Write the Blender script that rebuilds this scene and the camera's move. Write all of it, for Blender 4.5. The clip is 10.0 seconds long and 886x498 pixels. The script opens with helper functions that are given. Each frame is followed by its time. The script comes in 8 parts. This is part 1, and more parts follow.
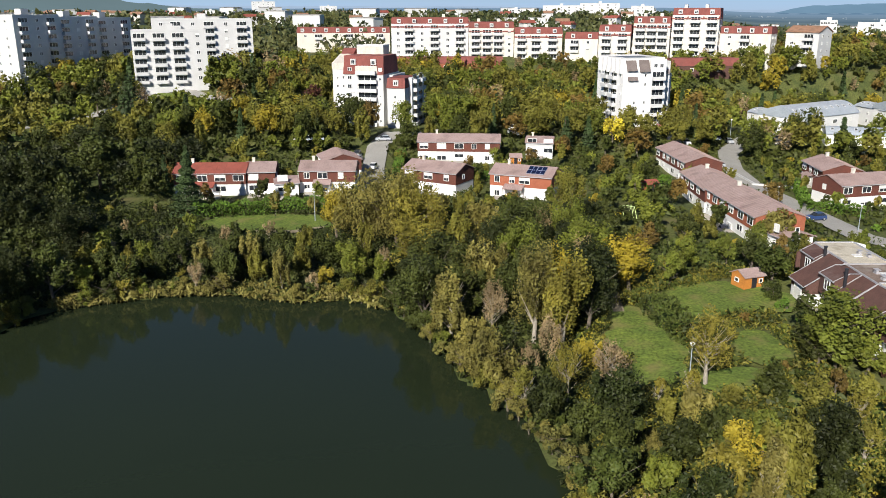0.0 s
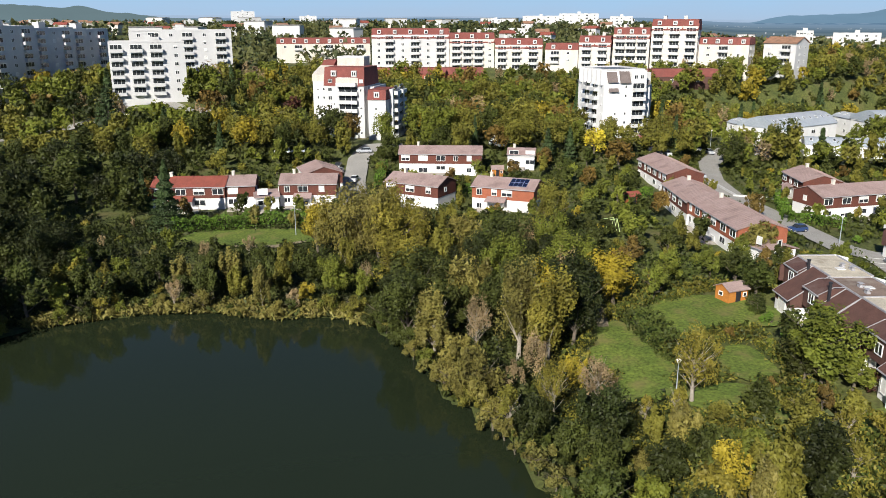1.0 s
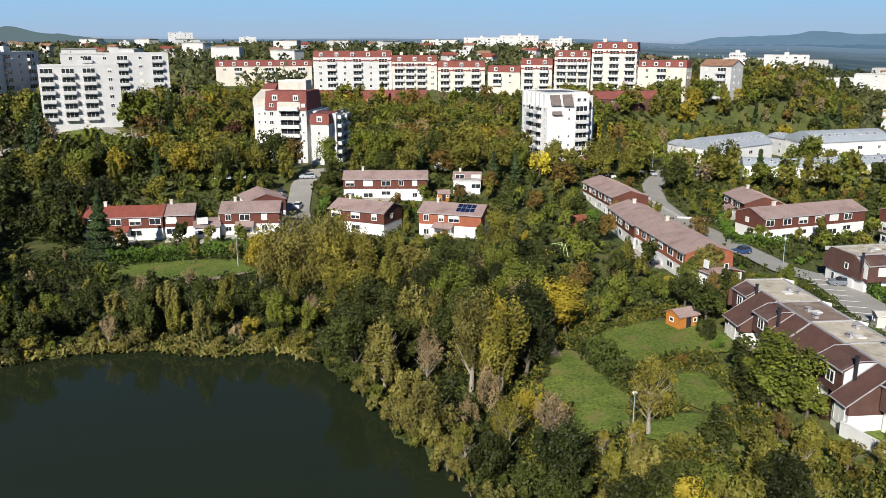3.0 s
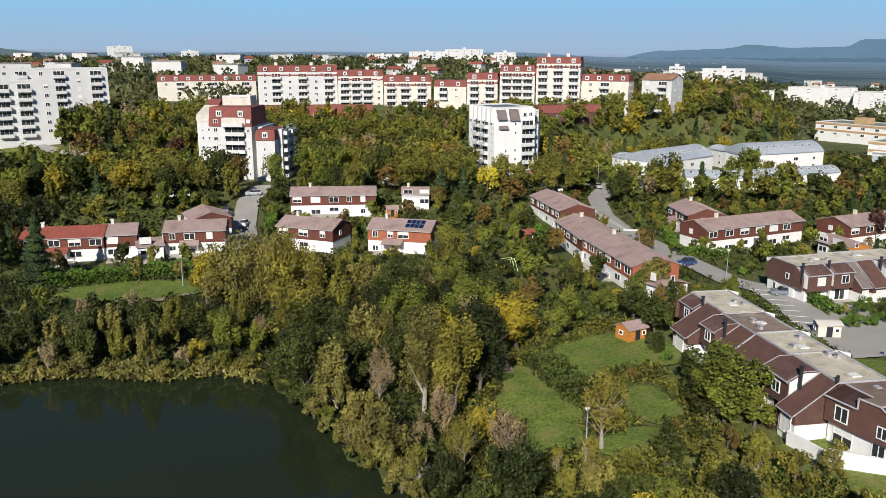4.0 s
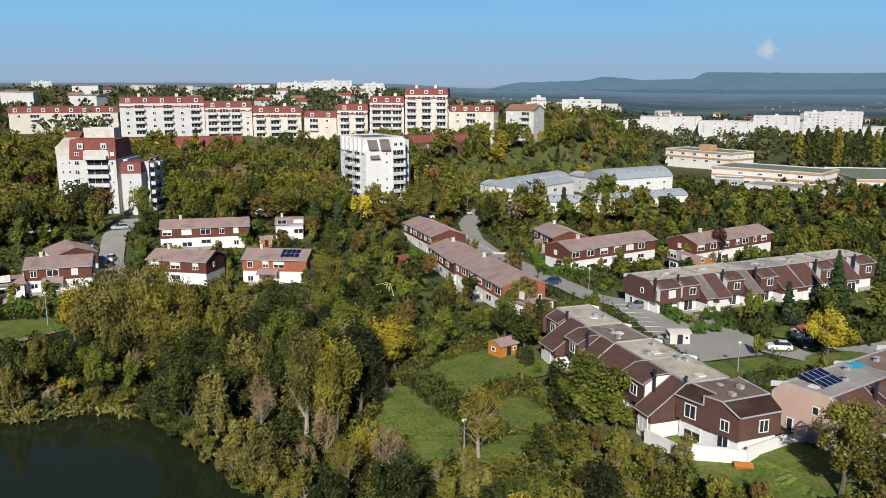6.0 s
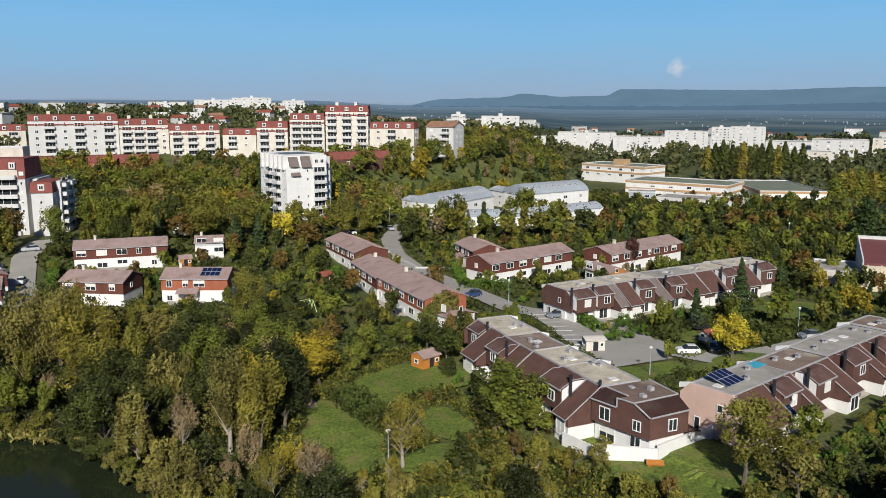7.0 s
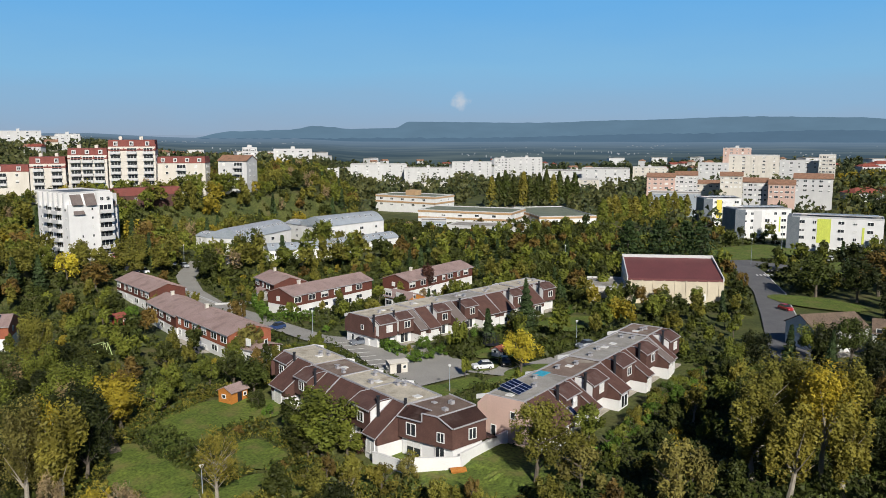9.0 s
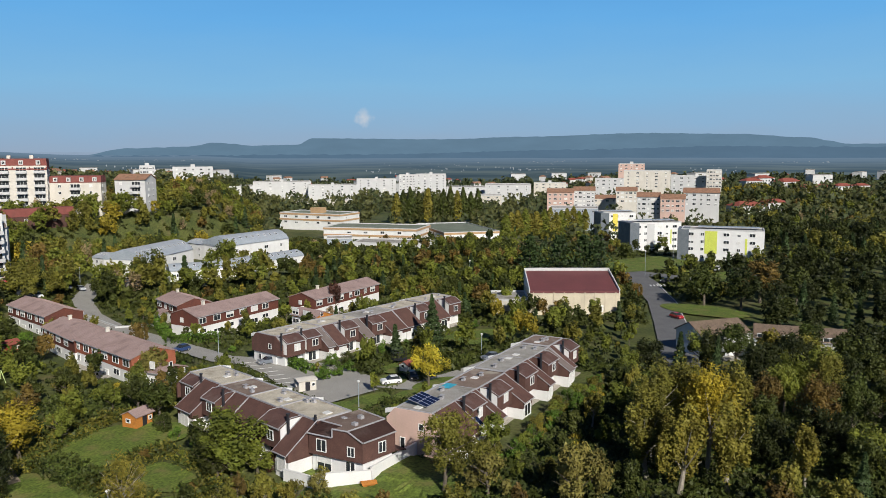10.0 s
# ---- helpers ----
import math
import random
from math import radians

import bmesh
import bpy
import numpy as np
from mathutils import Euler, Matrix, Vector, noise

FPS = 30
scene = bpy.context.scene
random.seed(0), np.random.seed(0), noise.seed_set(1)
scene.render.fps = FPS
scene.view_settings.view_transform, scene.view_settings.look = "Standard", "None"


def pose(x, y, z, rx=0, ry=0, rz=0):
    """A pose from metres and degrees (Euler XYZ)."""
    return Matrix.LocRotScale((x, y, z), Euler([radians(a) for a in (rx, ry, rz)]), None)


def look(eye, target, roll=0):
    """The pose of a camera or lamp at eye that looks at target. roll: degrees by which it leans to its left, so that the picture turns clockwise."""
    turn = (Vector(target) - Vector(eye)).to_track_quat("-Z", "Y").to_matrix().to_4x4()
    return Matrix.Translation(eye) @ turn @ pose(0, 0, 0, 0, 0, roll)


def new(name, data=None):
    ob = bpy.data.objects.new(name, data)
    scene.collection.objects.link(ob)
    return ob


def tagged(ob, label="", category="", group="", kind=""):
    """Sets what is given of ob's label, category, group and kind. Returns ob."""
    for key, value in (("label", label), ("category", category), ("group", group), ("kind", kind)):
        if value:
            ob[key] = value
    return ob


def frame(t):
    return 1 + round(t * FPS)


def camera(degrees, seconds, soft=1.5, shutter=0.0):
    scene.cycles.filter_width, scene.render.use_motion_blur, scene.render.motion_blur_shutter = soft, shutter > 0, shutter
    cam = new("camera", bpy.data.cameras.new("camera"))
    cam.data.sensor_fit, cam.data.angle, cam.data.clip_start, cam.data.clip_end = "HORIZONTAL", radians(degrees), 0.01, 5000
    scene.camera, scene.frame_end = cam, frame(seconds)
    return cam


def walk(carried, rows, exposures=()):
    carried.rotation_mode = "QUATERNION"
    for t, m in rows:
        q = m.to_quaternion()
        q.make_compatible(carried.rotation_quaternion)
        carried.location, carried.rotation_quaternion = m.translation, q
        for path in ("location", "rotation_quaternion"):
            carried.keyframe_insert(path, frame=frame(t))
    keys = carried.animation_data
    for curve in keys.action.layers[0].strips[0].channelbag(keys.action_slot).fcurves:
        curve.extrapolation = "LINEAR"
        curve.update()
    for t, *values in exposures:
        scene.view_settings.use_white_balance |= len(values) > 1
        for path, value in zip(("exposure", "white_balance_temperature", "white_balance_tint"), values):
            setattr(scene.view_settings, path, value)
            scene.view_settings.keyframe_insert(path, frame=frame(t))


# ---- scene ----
cam = camera(57.5, 10.0, soft=0.5)
# seconds, eye x y z, pitch, roll, heading (clockwise from +y)
PATH = [
    (0.0, -0.00, -0.00, 45.50, -16.465, 0.062, -0.000),
    (0.5, -0.32, 0.76, 45.76, -16.143, 0.018, 0.492),
    (1.0, -0.23, 1.57, 46.06, -15.832, 0.032, 1.383),
    (1.5, -0.49, 2.36, 46.22, -15.511, -0.014, 2.383),
    (2.0, -0.61, 3.14, 46.42, -15.186, -0.014, 3.314),
    (3.5, -0.66, 5.35, 47.16, -14.023, -0.030, 7.086),
    (4.0, -0.86, 5.54, 47.45, -13.558, -0.032, 9.226),
    (4.5, -1.07, 5.02, 47.60, -13.072, -0.079, 11.265),
    (5.0, -1.23, 3.83, 47.68, -12.565, -0.079, 13.397),
    (5.5, -1.71, 2.63, 47.63, -12.011, -0.139, 15.888),
    (7.0, -2.50, -1.07, 47.79, -10.284, -0.085, 23.829),
    (7.5, -3.05, -2.14, 47.88, -9.682, -0.056, 27.341),
    (8.0, -4.06, -3.26, 48.05, -9.125, -0.034, 31.039),
    (8.5, -5.04, -4.33, 48.28, -8.592, -0.003, 34.747),
    (9.0, -6.36, -5.62, 48.58, -8.063, 0.016, 38.404),
    (9.5, -7.41, -6.79, 48.84, -7.561, 0.127, 41.974),
    (10.0, -8.54, -8.05, 49.18, -6.932, 0.154, 45.131),
]
walk(cam, [(t, pose(x, y, z, 90 + p, 0, -h) @ pose(0, 0, 0, 0, 0, -r)) for t, x, y, z, p, r, h in PATH],
     exposures=[(0.0, 0.24), (2.0, 0.16), (4.5, -0.06), (10.0, -0.26)])

# ---- world and sun ----
SUN_AZ, SUN_EL = radians(203), radians(32)
world = bpy.data.worlds.new("sky")
scene.world = world
world.use_nodes = True
wn, wl = world.node_tree.nodes, world.node_tree.links
sky = wn.new("ShaderNodeTexSky")
sky.sky_type = 'NISHITA'
sky.sun_disc = False
sky.sun_elevation = SUN_EL
sky.sun_rotation = SUN_AZ
sky.air_density, sky.dust_density, sky.ozone_density = 1.15, 0.0, 4.0
wn["Background"].inputs["Strength"].default_value = 0.050
tint = wn.new("ShaderNodeMix")
tint.data_type, tint.blend_type = 'RGBA', 'MULTIPLY'
tint.inputs["Factor"].default_value = 1.0
tint.inputs["B"].default_value = (0.48, 0.62, 0.92, 1)
wl.new(sky.outputs[0], tint.inputs["A"])
wl.new(tint.outputs["Result"], wn["Background"].inputs["Color"])
sun_data = bpy.data.lights.new("sun", 'SUN')
sun_data.energy, sun_data.angle, sun_data.color = 5.9, radians(0.53), (1.0, 0.955, 0.88)
sun = new("sun", sun_data)
sun.matrix_world = look((math.sin(SUN_AZ) * math.cos(SUN_EL) * 100, math.cos(SUN_AZ) * math.cos(SUN_EL) * 100, math.sin(SUN_EL) * 100), (0, 0, 0))


# ---- materials ----
def nodes_of(name):
    m = bpy.data.materials.new(name)
    m.use_nodes = True
    n, l = m.node_tree.nodes, m.node_tree.links
    return m, n, l, n["Principled BSDF"]


def noisy(name, a, b, scale, rough=0.85, bump=0.0, fine=None, spec=0.3, detail=6.0, stretch=None, island=0.0, obj=0.0, stain=None, grain=0.2):
    """Two colours mixed by a noise at the given scale, a finer grain over it, relief, and a shift from piece to piece."""
    m, n, l, p = nodes_of(name)
    geo = n.new("ShaderNodeNewGeometry")
    vec = geo.outputs["Position"]
    if stretch:
        mp = n.new("ShaderNodeMapping")
        mp.inputs["Scale"].default_value = stretch
        l.new(vec, mp.inputs["Vector"])
        vec = mp.outputs["Vector"]
    t1 = n.new("ShaderNodeTexNoise")
    t1.inputs["Scale"].default_value, t1.inputs["Detail"].default_value = scale, detail
    l.new(vec, t1.inputs["Vector"])
    ramp = n.new("ShaderNodeMapRange")
    ramp.inputs["From Min"].default_value, ramp.inputs["From Max"].default_value = 0.32, 0.68
    l.new(t1.outputs["Fac"], ramp.inputs["Value"])
    mix = n.new("ShaderNodeMix")
    mix.data_type = 'RGBA'
    mix.inputs["A"].default_value, mix.inputs["B"].default_value = (*a, 1), (*b, 1)
    l.new(ramp.outputs["Result"], mix.inputs["Factor"])
    col = mix.outputs["Result"]
    t2 = n.new("ShaderNodeTexNoise")
    t2.inputs["Scale"].default_value, t2.inputs["Detail"].default_value = fine or scale * 9, 3.0
    l.new(vec, t2.inputs["Vector"])
    gr = n.new("ShaderNodeMapRange")
    gr.inputs["From Min"].default_value, gr.inputs["From Max"].default_value = 0.3, 0.7
    gr.inputs["To Min"].default_value, gr.inputs["To Max"].default_value = 1 - grain, 1 + grain
    l.new(t2.outputs["Fac"], gr.inputs["Value"])
    hsv = n.new("ShaderNodeHueSaturation")
    l.new(col, hsv.inputs["Color"])
    val = gr.outputs["Result"]
    for amount, out in ((island, geo.outputs["Random Per Island"]), (obj, None)):
        if amount:
            if out is None:
                oi = n.new("ShaderNodeObjectInfo")
                out = oi.outputs["Random"]
            r2 = n.new("ShaderNodeMapRange")
            r2.inputs["To Min"].default_value, r2.inputs["To Max"].default_value = 1 - amount, 1 + amount
            l.new(out, r2.inputs["Value"])
            mu = n.new("ShaderNodeMath")
            mu.operation = 'MULTIPLY'
            l.new(val, mu.inputs[0])
            l.new(r2.outputs["Result"], mu.inputs[1])
            val = mu.outputs[0]
    l.new(val, hsv.inputs["Value"])
    out_col = hsv.outputs["Color"]
    if stain:
        t3 = n.new("ShaderNodeTexNoise")
        t3.inputs["Scale"].default_value, t3.inputs["Detail"].default_value = stain[1], 5.0
        mp3 = n.new("ShaderNodeMapping")
        mp3.inputs["Scale"].default_value = (1, 1, 0.18)
        l.new(geo.outputs["Position"], mp3.inputs["Vector"])
        l.new(mp3.outputs["Vector"], t3.inputs["Vector"])
        sr = n.new("ShaderNodeMapRange")
        sr.inputs["From Min"].default_value, sr.inputs["From Max"].default_value = 0.52, 0.75
        sr.inputs["To Max"].default_value = stain[2]
        l.new(t3.outputs["Fac"], sr.inputs["Value"])
        m3 = n.new("ShaderNodeMix")
        m3.data_type = 'RGBA'
        m3.inputs["B"].default_value = (*stain[0], 1)
        l.new(sr.outputs["Result"], m3.inputs["Factor"])
        l.new(out_col, m3.inputs["A"])
        out_col = m3.outputs["Result"]
    l.new(out_col, p.inputs["Base Color"])
    p.inputs["Roughness"].default_value = rough
    p.inputs["Specular IOR Level"].default_value = spec
    if bump:
        bp = n.new("ShaderNodeBump")
        bp.inputs["Strength"].default_value, bp.inputs["Distance"].default_value = 0.6, bump
        l.new(t2.outputs["Fac"], bp.inputs["Height"])
        l.new(bp.outputs["Normal"], p.inputs["Normal"])
    return m


def leafy(name, a, b, c, rough=0.6):
    """Foliage: a shift of colour from leaf to leaf and from plant to plant, with light coming through."""
    a, b, c = [(v[0] * 1.07, v[1] * 1.0, v[2] * 0.68) for v in (a, b, c)]
    m, n, l, p = nodes_of(name)
    geo, oi = n.new("ShaderNodeNewGeometry"), n.new("ShaderNodeObjectInfo")
    mix = n.new("ShaderNodeMix")
    mix.data_type = 'RGBA'
    mix.inputs["A"].default_value, mix.inputs["B"].default_value = (*a, 1), (*b, 1)
    l.new(geo.outputs["Random Per Island"], mix.inputs["Factor"])
    mix2 = n.new("ShaderNodeMix")
    mix2.data_type = 'RGBA'
    mix2.inputs["B"].default_value = (*c, 1)
    r = n.new("ShaderNodeMapRange")
    r.inputs["To Max"].default_value = 0.75
    l.new(oi.outputs["Random"], r.inputs["Value"])
    l.new(r.outputs["Result"], mix2.inputs["Factor"])
    l.new(mix.outputs["Result"], mix2.inputs["A"])
    tn = n.new("ShaderNodeTexNoise")
    tn.inputs["Scale"].default_value = 0.28
    tn.inputs["Detail"].default_value = 4.0
    l.new(geo.outputs["Position"], tn.inputs["Vector"])
    r3 = n.new("ShaderNodeMapRange")
    r3.inputs["From Min"].default_value, r3.inputs["From Max"].default_value = 0.3, 0.7
    r3.inputs["To Min"].default_value, r3.inputs["To Max"].default_value = 0.45, 1.5
    l.new(tn.outputs["Fac"], r3.inputs["Value"])
    hsv = n.new("ShaderNodeHueSaturation")
    l.new(mix2.outputs["Result"], hsv.inputs["Color"])
    l.new(r3.outputs["Result"], hsv.inputs["Value"])
    l.new(hsv.outputs["Color"], p.inputs["Base Color"])
    p.inputs["Roughness"].default_value = rough
    p.inputs["Specular IOR Level"].default_value = 0.25
    tr = n.new("ShaderNodeBsdfTranslucent")
    l.new(hsv.outputs["Color"], tr.inputs["Color"])
    sh = n.new("ShaderNodeMixShader")
    sh.inputs["Fac"].default_value = 0.12
    l.new(p.outputs[0], sh.inputs[1])
    l.new(tr.outputs[0], sh.inputs[2])
    l.new(sh.outputs[0], n["Material Output"].inputs["Surface"])
    return m


def glassy(name, tint, rough=0.08):
    m, n, l, p = nodes_of(name)
    p.inputs["Base Color"].default_value = (*tint, 1)
    p.inputs["Roughness"].default_value = rough
    p.inputs["Specular IOR Level"].default_value = 0.8
    return m


def water_material():
    m, n, l, p = nodes_of("pond_water")
    geo = n.new("ShaderNodeNewGeometry")
    t = n.new("ShaderNodeTexNoise")
    t.inputs["Scale"].default_value, t.inputs["Detail"].default_value = 0.03, 3
    l.new(geo.outputs["Position"], t.inputs["Vector"])
    mix = n.new("ShaderNodeMix")
    mix.data_type = 'RGBA'
    mix.inputs["A"].default_value, mix.inputs["B"].default_value = (0.015, 0.022, 0.011, 1), (0.020, 0.028, 0.013, 1)
    l.new(t.outputs["Fac"], mix.inputs["Factor"])
    l.new(mix.outputs["Result"], p.inputs["Base Color"])
    p.inputs["Roughness"].default_value = 0.06
    p.inputs["IOR"].default_value = 1.33
    p.inputs["Specular IOR Level"].default_value = 0.40
    w = n.new("ShaderNodeTexNoise")
    w.inputs["Scale"].default_value, w.inputs["Detail"].default_value = 1.4, 4
    l.new(geo.outputs["Position"], w.inputs["Vector"])
    bp = n.new("ShaderNodeBump")
    bp.inputs["Strength"].default_value, bp.inputs["Distance"].default_value = 0.12, 0.05
    l.new(w.outputs["Fac"], bp.inputs["Height"])
    l.new(bp.outputs["Normal"], p.inputs["Normal"])
    return m


M_LAWN = noisy("lawn", (0.135, 0.175, 0.030), (0.085, 0.125, 0.022), 0.35, bump=0.08, fine=2.4, stain=((0.19, 0.165, 0.06), 0.30, 0.9), grain=0.45)
M_GRASS = noisy("rough_grass", (0.105, 0.115, 0.030), (0.055, 0.072, 0.020), 0.16, bump=0.08, fine=1.8, stain=((0.15, 0.125, 0.055), 0.12, 0.8), grain=0.4)
M_WATER = water_material()
M_ASPHALT = noisy("asphalt", (0.36, 0.345, 0.315), (0.30, 0.29, 0.265), 0.2, bump=0.01, fine=6)
M_ROADDARK = noisy("road_asphalt", (0.13, 0.13, 0.135), (0.16, 0.16, 0.16), 0.25, bump=0.01, fine=6)
M_GRAVELPATH = noisy("path_gravel", (0.30, 0.25, 0.17), (0.22, 0.18, 0.12), 0.6, bump=0.02, fine=8)
M_WHITE = noisy("white_render", (0.60, 0.598, 0.59), (0.55, 0.548, 0.54), 0.25, bump=0.01, fine=6, stain=((0.45, 0.43, 0.40), 0.5, 0.2), grain=0.05)
M_BRIGHT = noisy("bright_white_render", (0.78, 0.775, 0.76), (0.72, 0.715, 0.70), 0.5, bump=0.01, fine=6, stain=((0.5, 0.48, 0.44), 0.6, 0.18), grain=0.04)
M_CREAMGRAVEL = noisy("cream_gravel_roof", (0.60, 0.54, 0.43), (0.46, 0.41, 0.32), 0.5, bump=0.02, fine=5, stain=((0.20, 0.15, 0.10), 0.45, 0.75))
M_CREAM = noisy("cream_render", (0.67, 0.63, 0.56), (0.61, 0.57, 0.50), 0.3, bump=0.01, fine=6, stain=((0.35, 0.3, 0.24), 0.5, 0.25), grain=0.06)
M_HALLWALL = noisy("hall_render", (0.64, 0.57, 0.43), (0.57, 0.50, 0.38), 0.3, bump=0.01, fine=6, stain=((0.35, 0.3, 0.24), 0.5, 0.35), grain=0.08)
M_MANSARD = noisy("mansard_tile", (0.235, 0.075, 0.062), (0.19, 0.06, 0.05), 0.6, bump=0.03, fine=8, stain=((0.13, 0.06, 0.05), 0.5, 0.5))
M_FELTROOF = noisy("patched_felt_roof", (0.25, 0.185, 0.145), (0.15, 0.105, 0.085), 0.22, bump=0.02, fine=6, stain=((0.42, 0.38, 0.31), 0.3, 0.85))
M_BEIGE = noisy("beige_concrete", (0.62, 0.58, 0.50), (0.54, 0.50, 0.44), 0.3, bump=0.01, fine=6, stain=((0.32, 0.30, 0.27), 0.6, 0.4))
M_PINK = noisy("pink_render", (0.64, 0.45, 0.375), (0.58, 0.405, 0.34), 0.3, fine=5, stain=((0.38, 0.29, 0.24), 0.4, 0.35), grain=0.04)
M_BROWN = noisy("brown_shingle", (0.128, 0.066, 0.053), (0.096, 0.050, 0.041), 0.8, bump=0.02, fine=9, island=0.10, stain=((0.08, 0.05, 0.04), 0.7, 0.5))
M_REDTILE = noisy("red_tile", (0.30, 0.085, 0.06), (0.24, 0.07, 0.05), 0.6, bump=0.03, fine=8, stain=((0.15, 0.07, 0.05), 0.5, 0.5))
M_OCHRETILE = noisy("ochre_tile", (0.34, 0.19, 0.12), (0.25, 0.14, 0.09), 0.6, bump=0.03, fine=8, stain=((0.14, 0.10, 0.07), 0.5, 0.6))
M_OLDTILE = noisy("old_tile", (0.20, 0.145, 0.105), (0.145, 0.105, 0.078), 0.9, bump=0.04, fine=6, stain=((0.10, 0.085, 0.06), 0.5, 0.6), grain=0.4)
M_ROOFBROWN = noisy("brown_roof_sheet", (0.36, 0.265, 0.245), (0.30, 0.215, 0.195), 0.3, bump=0.02, fine=5, stain=((0.13, 0.09, 0.08), 0.4, 0.5))
M_BAYROOF = noisy("dark_brown_roof_felt", (0.115, 0.062, 0.052), (0.085, 0.046, 0.04), 0.4, bump=0.02, fine=6, stain=((0.2, 0.16, 0.14), 0.5, 0.5))
M_SLOPEGREY = noisy("grey_brown_slope_tiles", (0.20, 0.165, 0.15), (0.155, 0.125, 0.115), 0.5, bump=0.02, fine=7, stain=((0.12, 0.09, 0.08), 0.5, 0.5))
M_MOSSROOF = noisy("green_grey_roof", (0.20, 0.225, 0.165), (0.15, 0.175, 0.125), 0.12, bump=0.02, fine=3, stain=((0.28, 0.26, 0.2), 0.1, 0.5))
M_OCHREBAND = noisy("ochre_concrete_band", (0.50, 0.33, 0.18), (0.42, 0.28, 0.16), 0.3, bump=0.01, fine=6)
M_TARP = noisy("blue_tarpaulin", (0.06, 0.42, 0.55), (0.05, 0.34, 0.48), 0.8, bump=0.03, fine=4, rough=0.5)
M_BRICK = noisy("orange_brick", (0.36, 0.12, 0.065), (0.28, 0.09, 0.05), 0.5, bump=0.02, fine=10)
M_BOARD = noisy("brown_boarding", (0.15, 0.052, 0.036), (0.115, 0.042, 0.030), 0.4, bump=0.01, fine=7, stain=((0.07, 0.04, 0.03), 0.7, 0.4))
M_GRAVELROOF = noisy("gravel_roof", (0.40, 0.38, 0.34), (0.30, 0.28, 0.25), 0.35, bump=0.02, fine=7, stain=((0.17, 0.15, 0.11), 0.35, 0.8))
M_GREYMETAL = noisy("grey_zinc_roof", (0.36, 0.40, 0.44), (0.30, 0.34, 0.38), 0.3, rough=0.45, fine=5, spec=0.5)
M_FLASH = noisy("metal_flashing", (0.42, 0.41, 0.42), (0.34, 0.33, 0.34), 0.8, rough=0.5, fine=7)
M_FRAME = noisy("white_window_frame", (0.80, 0.80, 0.78), (0.76, 0.76, 0.74), 1.0, rough=0.5)
M_GLASS = glassy("window_glass", (0.03, 0.035, 0.04))
M_SHUTTER = noisy("white_shutter", (0.74, 0.73, 0.70), (0.68, 0.67, 0.64), 2.0, rough=0.6)
M_SOLAR = glassy("solar_cells", (0.012, 0.02, 0.06), 0.12)
M_YELLOW = noisy("yellow_panel", (0.75, 0.62, 0.10), (0.70, 0.58, 0.09), 0.5, rough=0.6)
M_LIME = noisy("lime_panel", (0.62, 0.68, 0.12), (0.58, 0.63, 0.11), 0.5, rough=0.6)
M_DARKGREY = noisy("dark_grey_cladding", (0.16, 0.18, 0.20), (0.12, 0.14, 0.16), 0.5, rough=0.6)
M_TRUNK = noisy("bark", (0.16, 0.13, 0.10), (0.10, 0.085, 0.065), 1.5, bump=0.03, fine=9)
M_PALETRUNK = noisy("pale_bark", (0.36, 0.32, 0.26), (0.26, 0.23, 0.19), 1.5, bump=0.03, fine=9)
M_WOOD = noisy("orange_wood", (0.52, 0.21, 0.04), (0.42, 0.16, 0.035), 1.2, fine=9, stretch=(1, 1, 5))
M_BLACK = noisy("black_metal", (0.03, 0.03, 0.035), (0.02, 0.02, 0.025), 1.0, rough=0.5)
M_RUBBER = noisy("tyre_rubber", (0.02, 0.02, 0.02), (0.03, 0.03, 0.03), 3.0, rough=0.8)
M_PAVING = noisy("pale_paving", (0.46, 0.42, 0.36), (0.37, 0.34, 0.29), 0.5, bump=0.01, fine=6, stain=((0.2, 0.18, 0.14), 0.5, 0.5))
M_WHITELINE = noisy("road_paint", (0.72, 0.72, 0.70), (0.6, 0.6, 0.58), 1.0, fine=8)
L_GREEN = leafy("leaves_green", (0.122, 0.153, 0.031), (0.168, 0.188, 0.038), (0.097, 0.128, 0.029))
L_OLIVE = leafy("leaves_olive", (0.182, 0.169, 0.037), (0.236, 0.207, 0.047), (0.128, 0.138, 0.035))
L_DARK = leafy("leaves_dark", (0.044, 0.066, 0.018), (0.064, 0.085, 0.023), (0.055, 0.063, 0.020))
L_YELLOW = leafy("leaves_yellow", (0.365, 0.296, 0.030), (0.296, 0.243, 0.034), (0.230, 0.202, 0.040))
L_GOLD = leafy("leaves_gold", (0.54, 0.48, 0.07), (0.46, 0.41, 0.055), (0.48, 0.42, 0.055))
L_RUST = leafy("leaves_rust", (0.165, 0.108, 0.036), (0.140, 0.105, 0.038), (0.125, 0.095, 0.038))
L_GREY = leafy("leaves_willow", (0.172, 0.165, 0.060), (0.216, 0.194, 0.071), (0.135, 0.130, 0.045))
# leaf colour darkened to paint in the shade of banks and wooded slopes
L_SHADE = leafy("leaves_deep", (0.021, 0.033, 0.010), (0.032, 0.045, 0.013), (0.027, 0.034, 0.011))
L_CONIFER = leafy("needles", (0.036, 0.066, 0.028), (0.05, 0.085, 0.034), (0.045, 0.07, 0.04))
L_PURPLE = leafy("leaves_purple", (0.062, 0.028, 0.031), (0.093, 0.039, 0.034), (0.054, 0.031, 0.028))
# dark far woods, leaf colours greyed to carry the distance haze
L_HAZE = leafy("leaves_far_olive", (0.085, 0.095, 0.045), (0.11, 0.115, 0.05), (0.075, 0.09, 0.05))
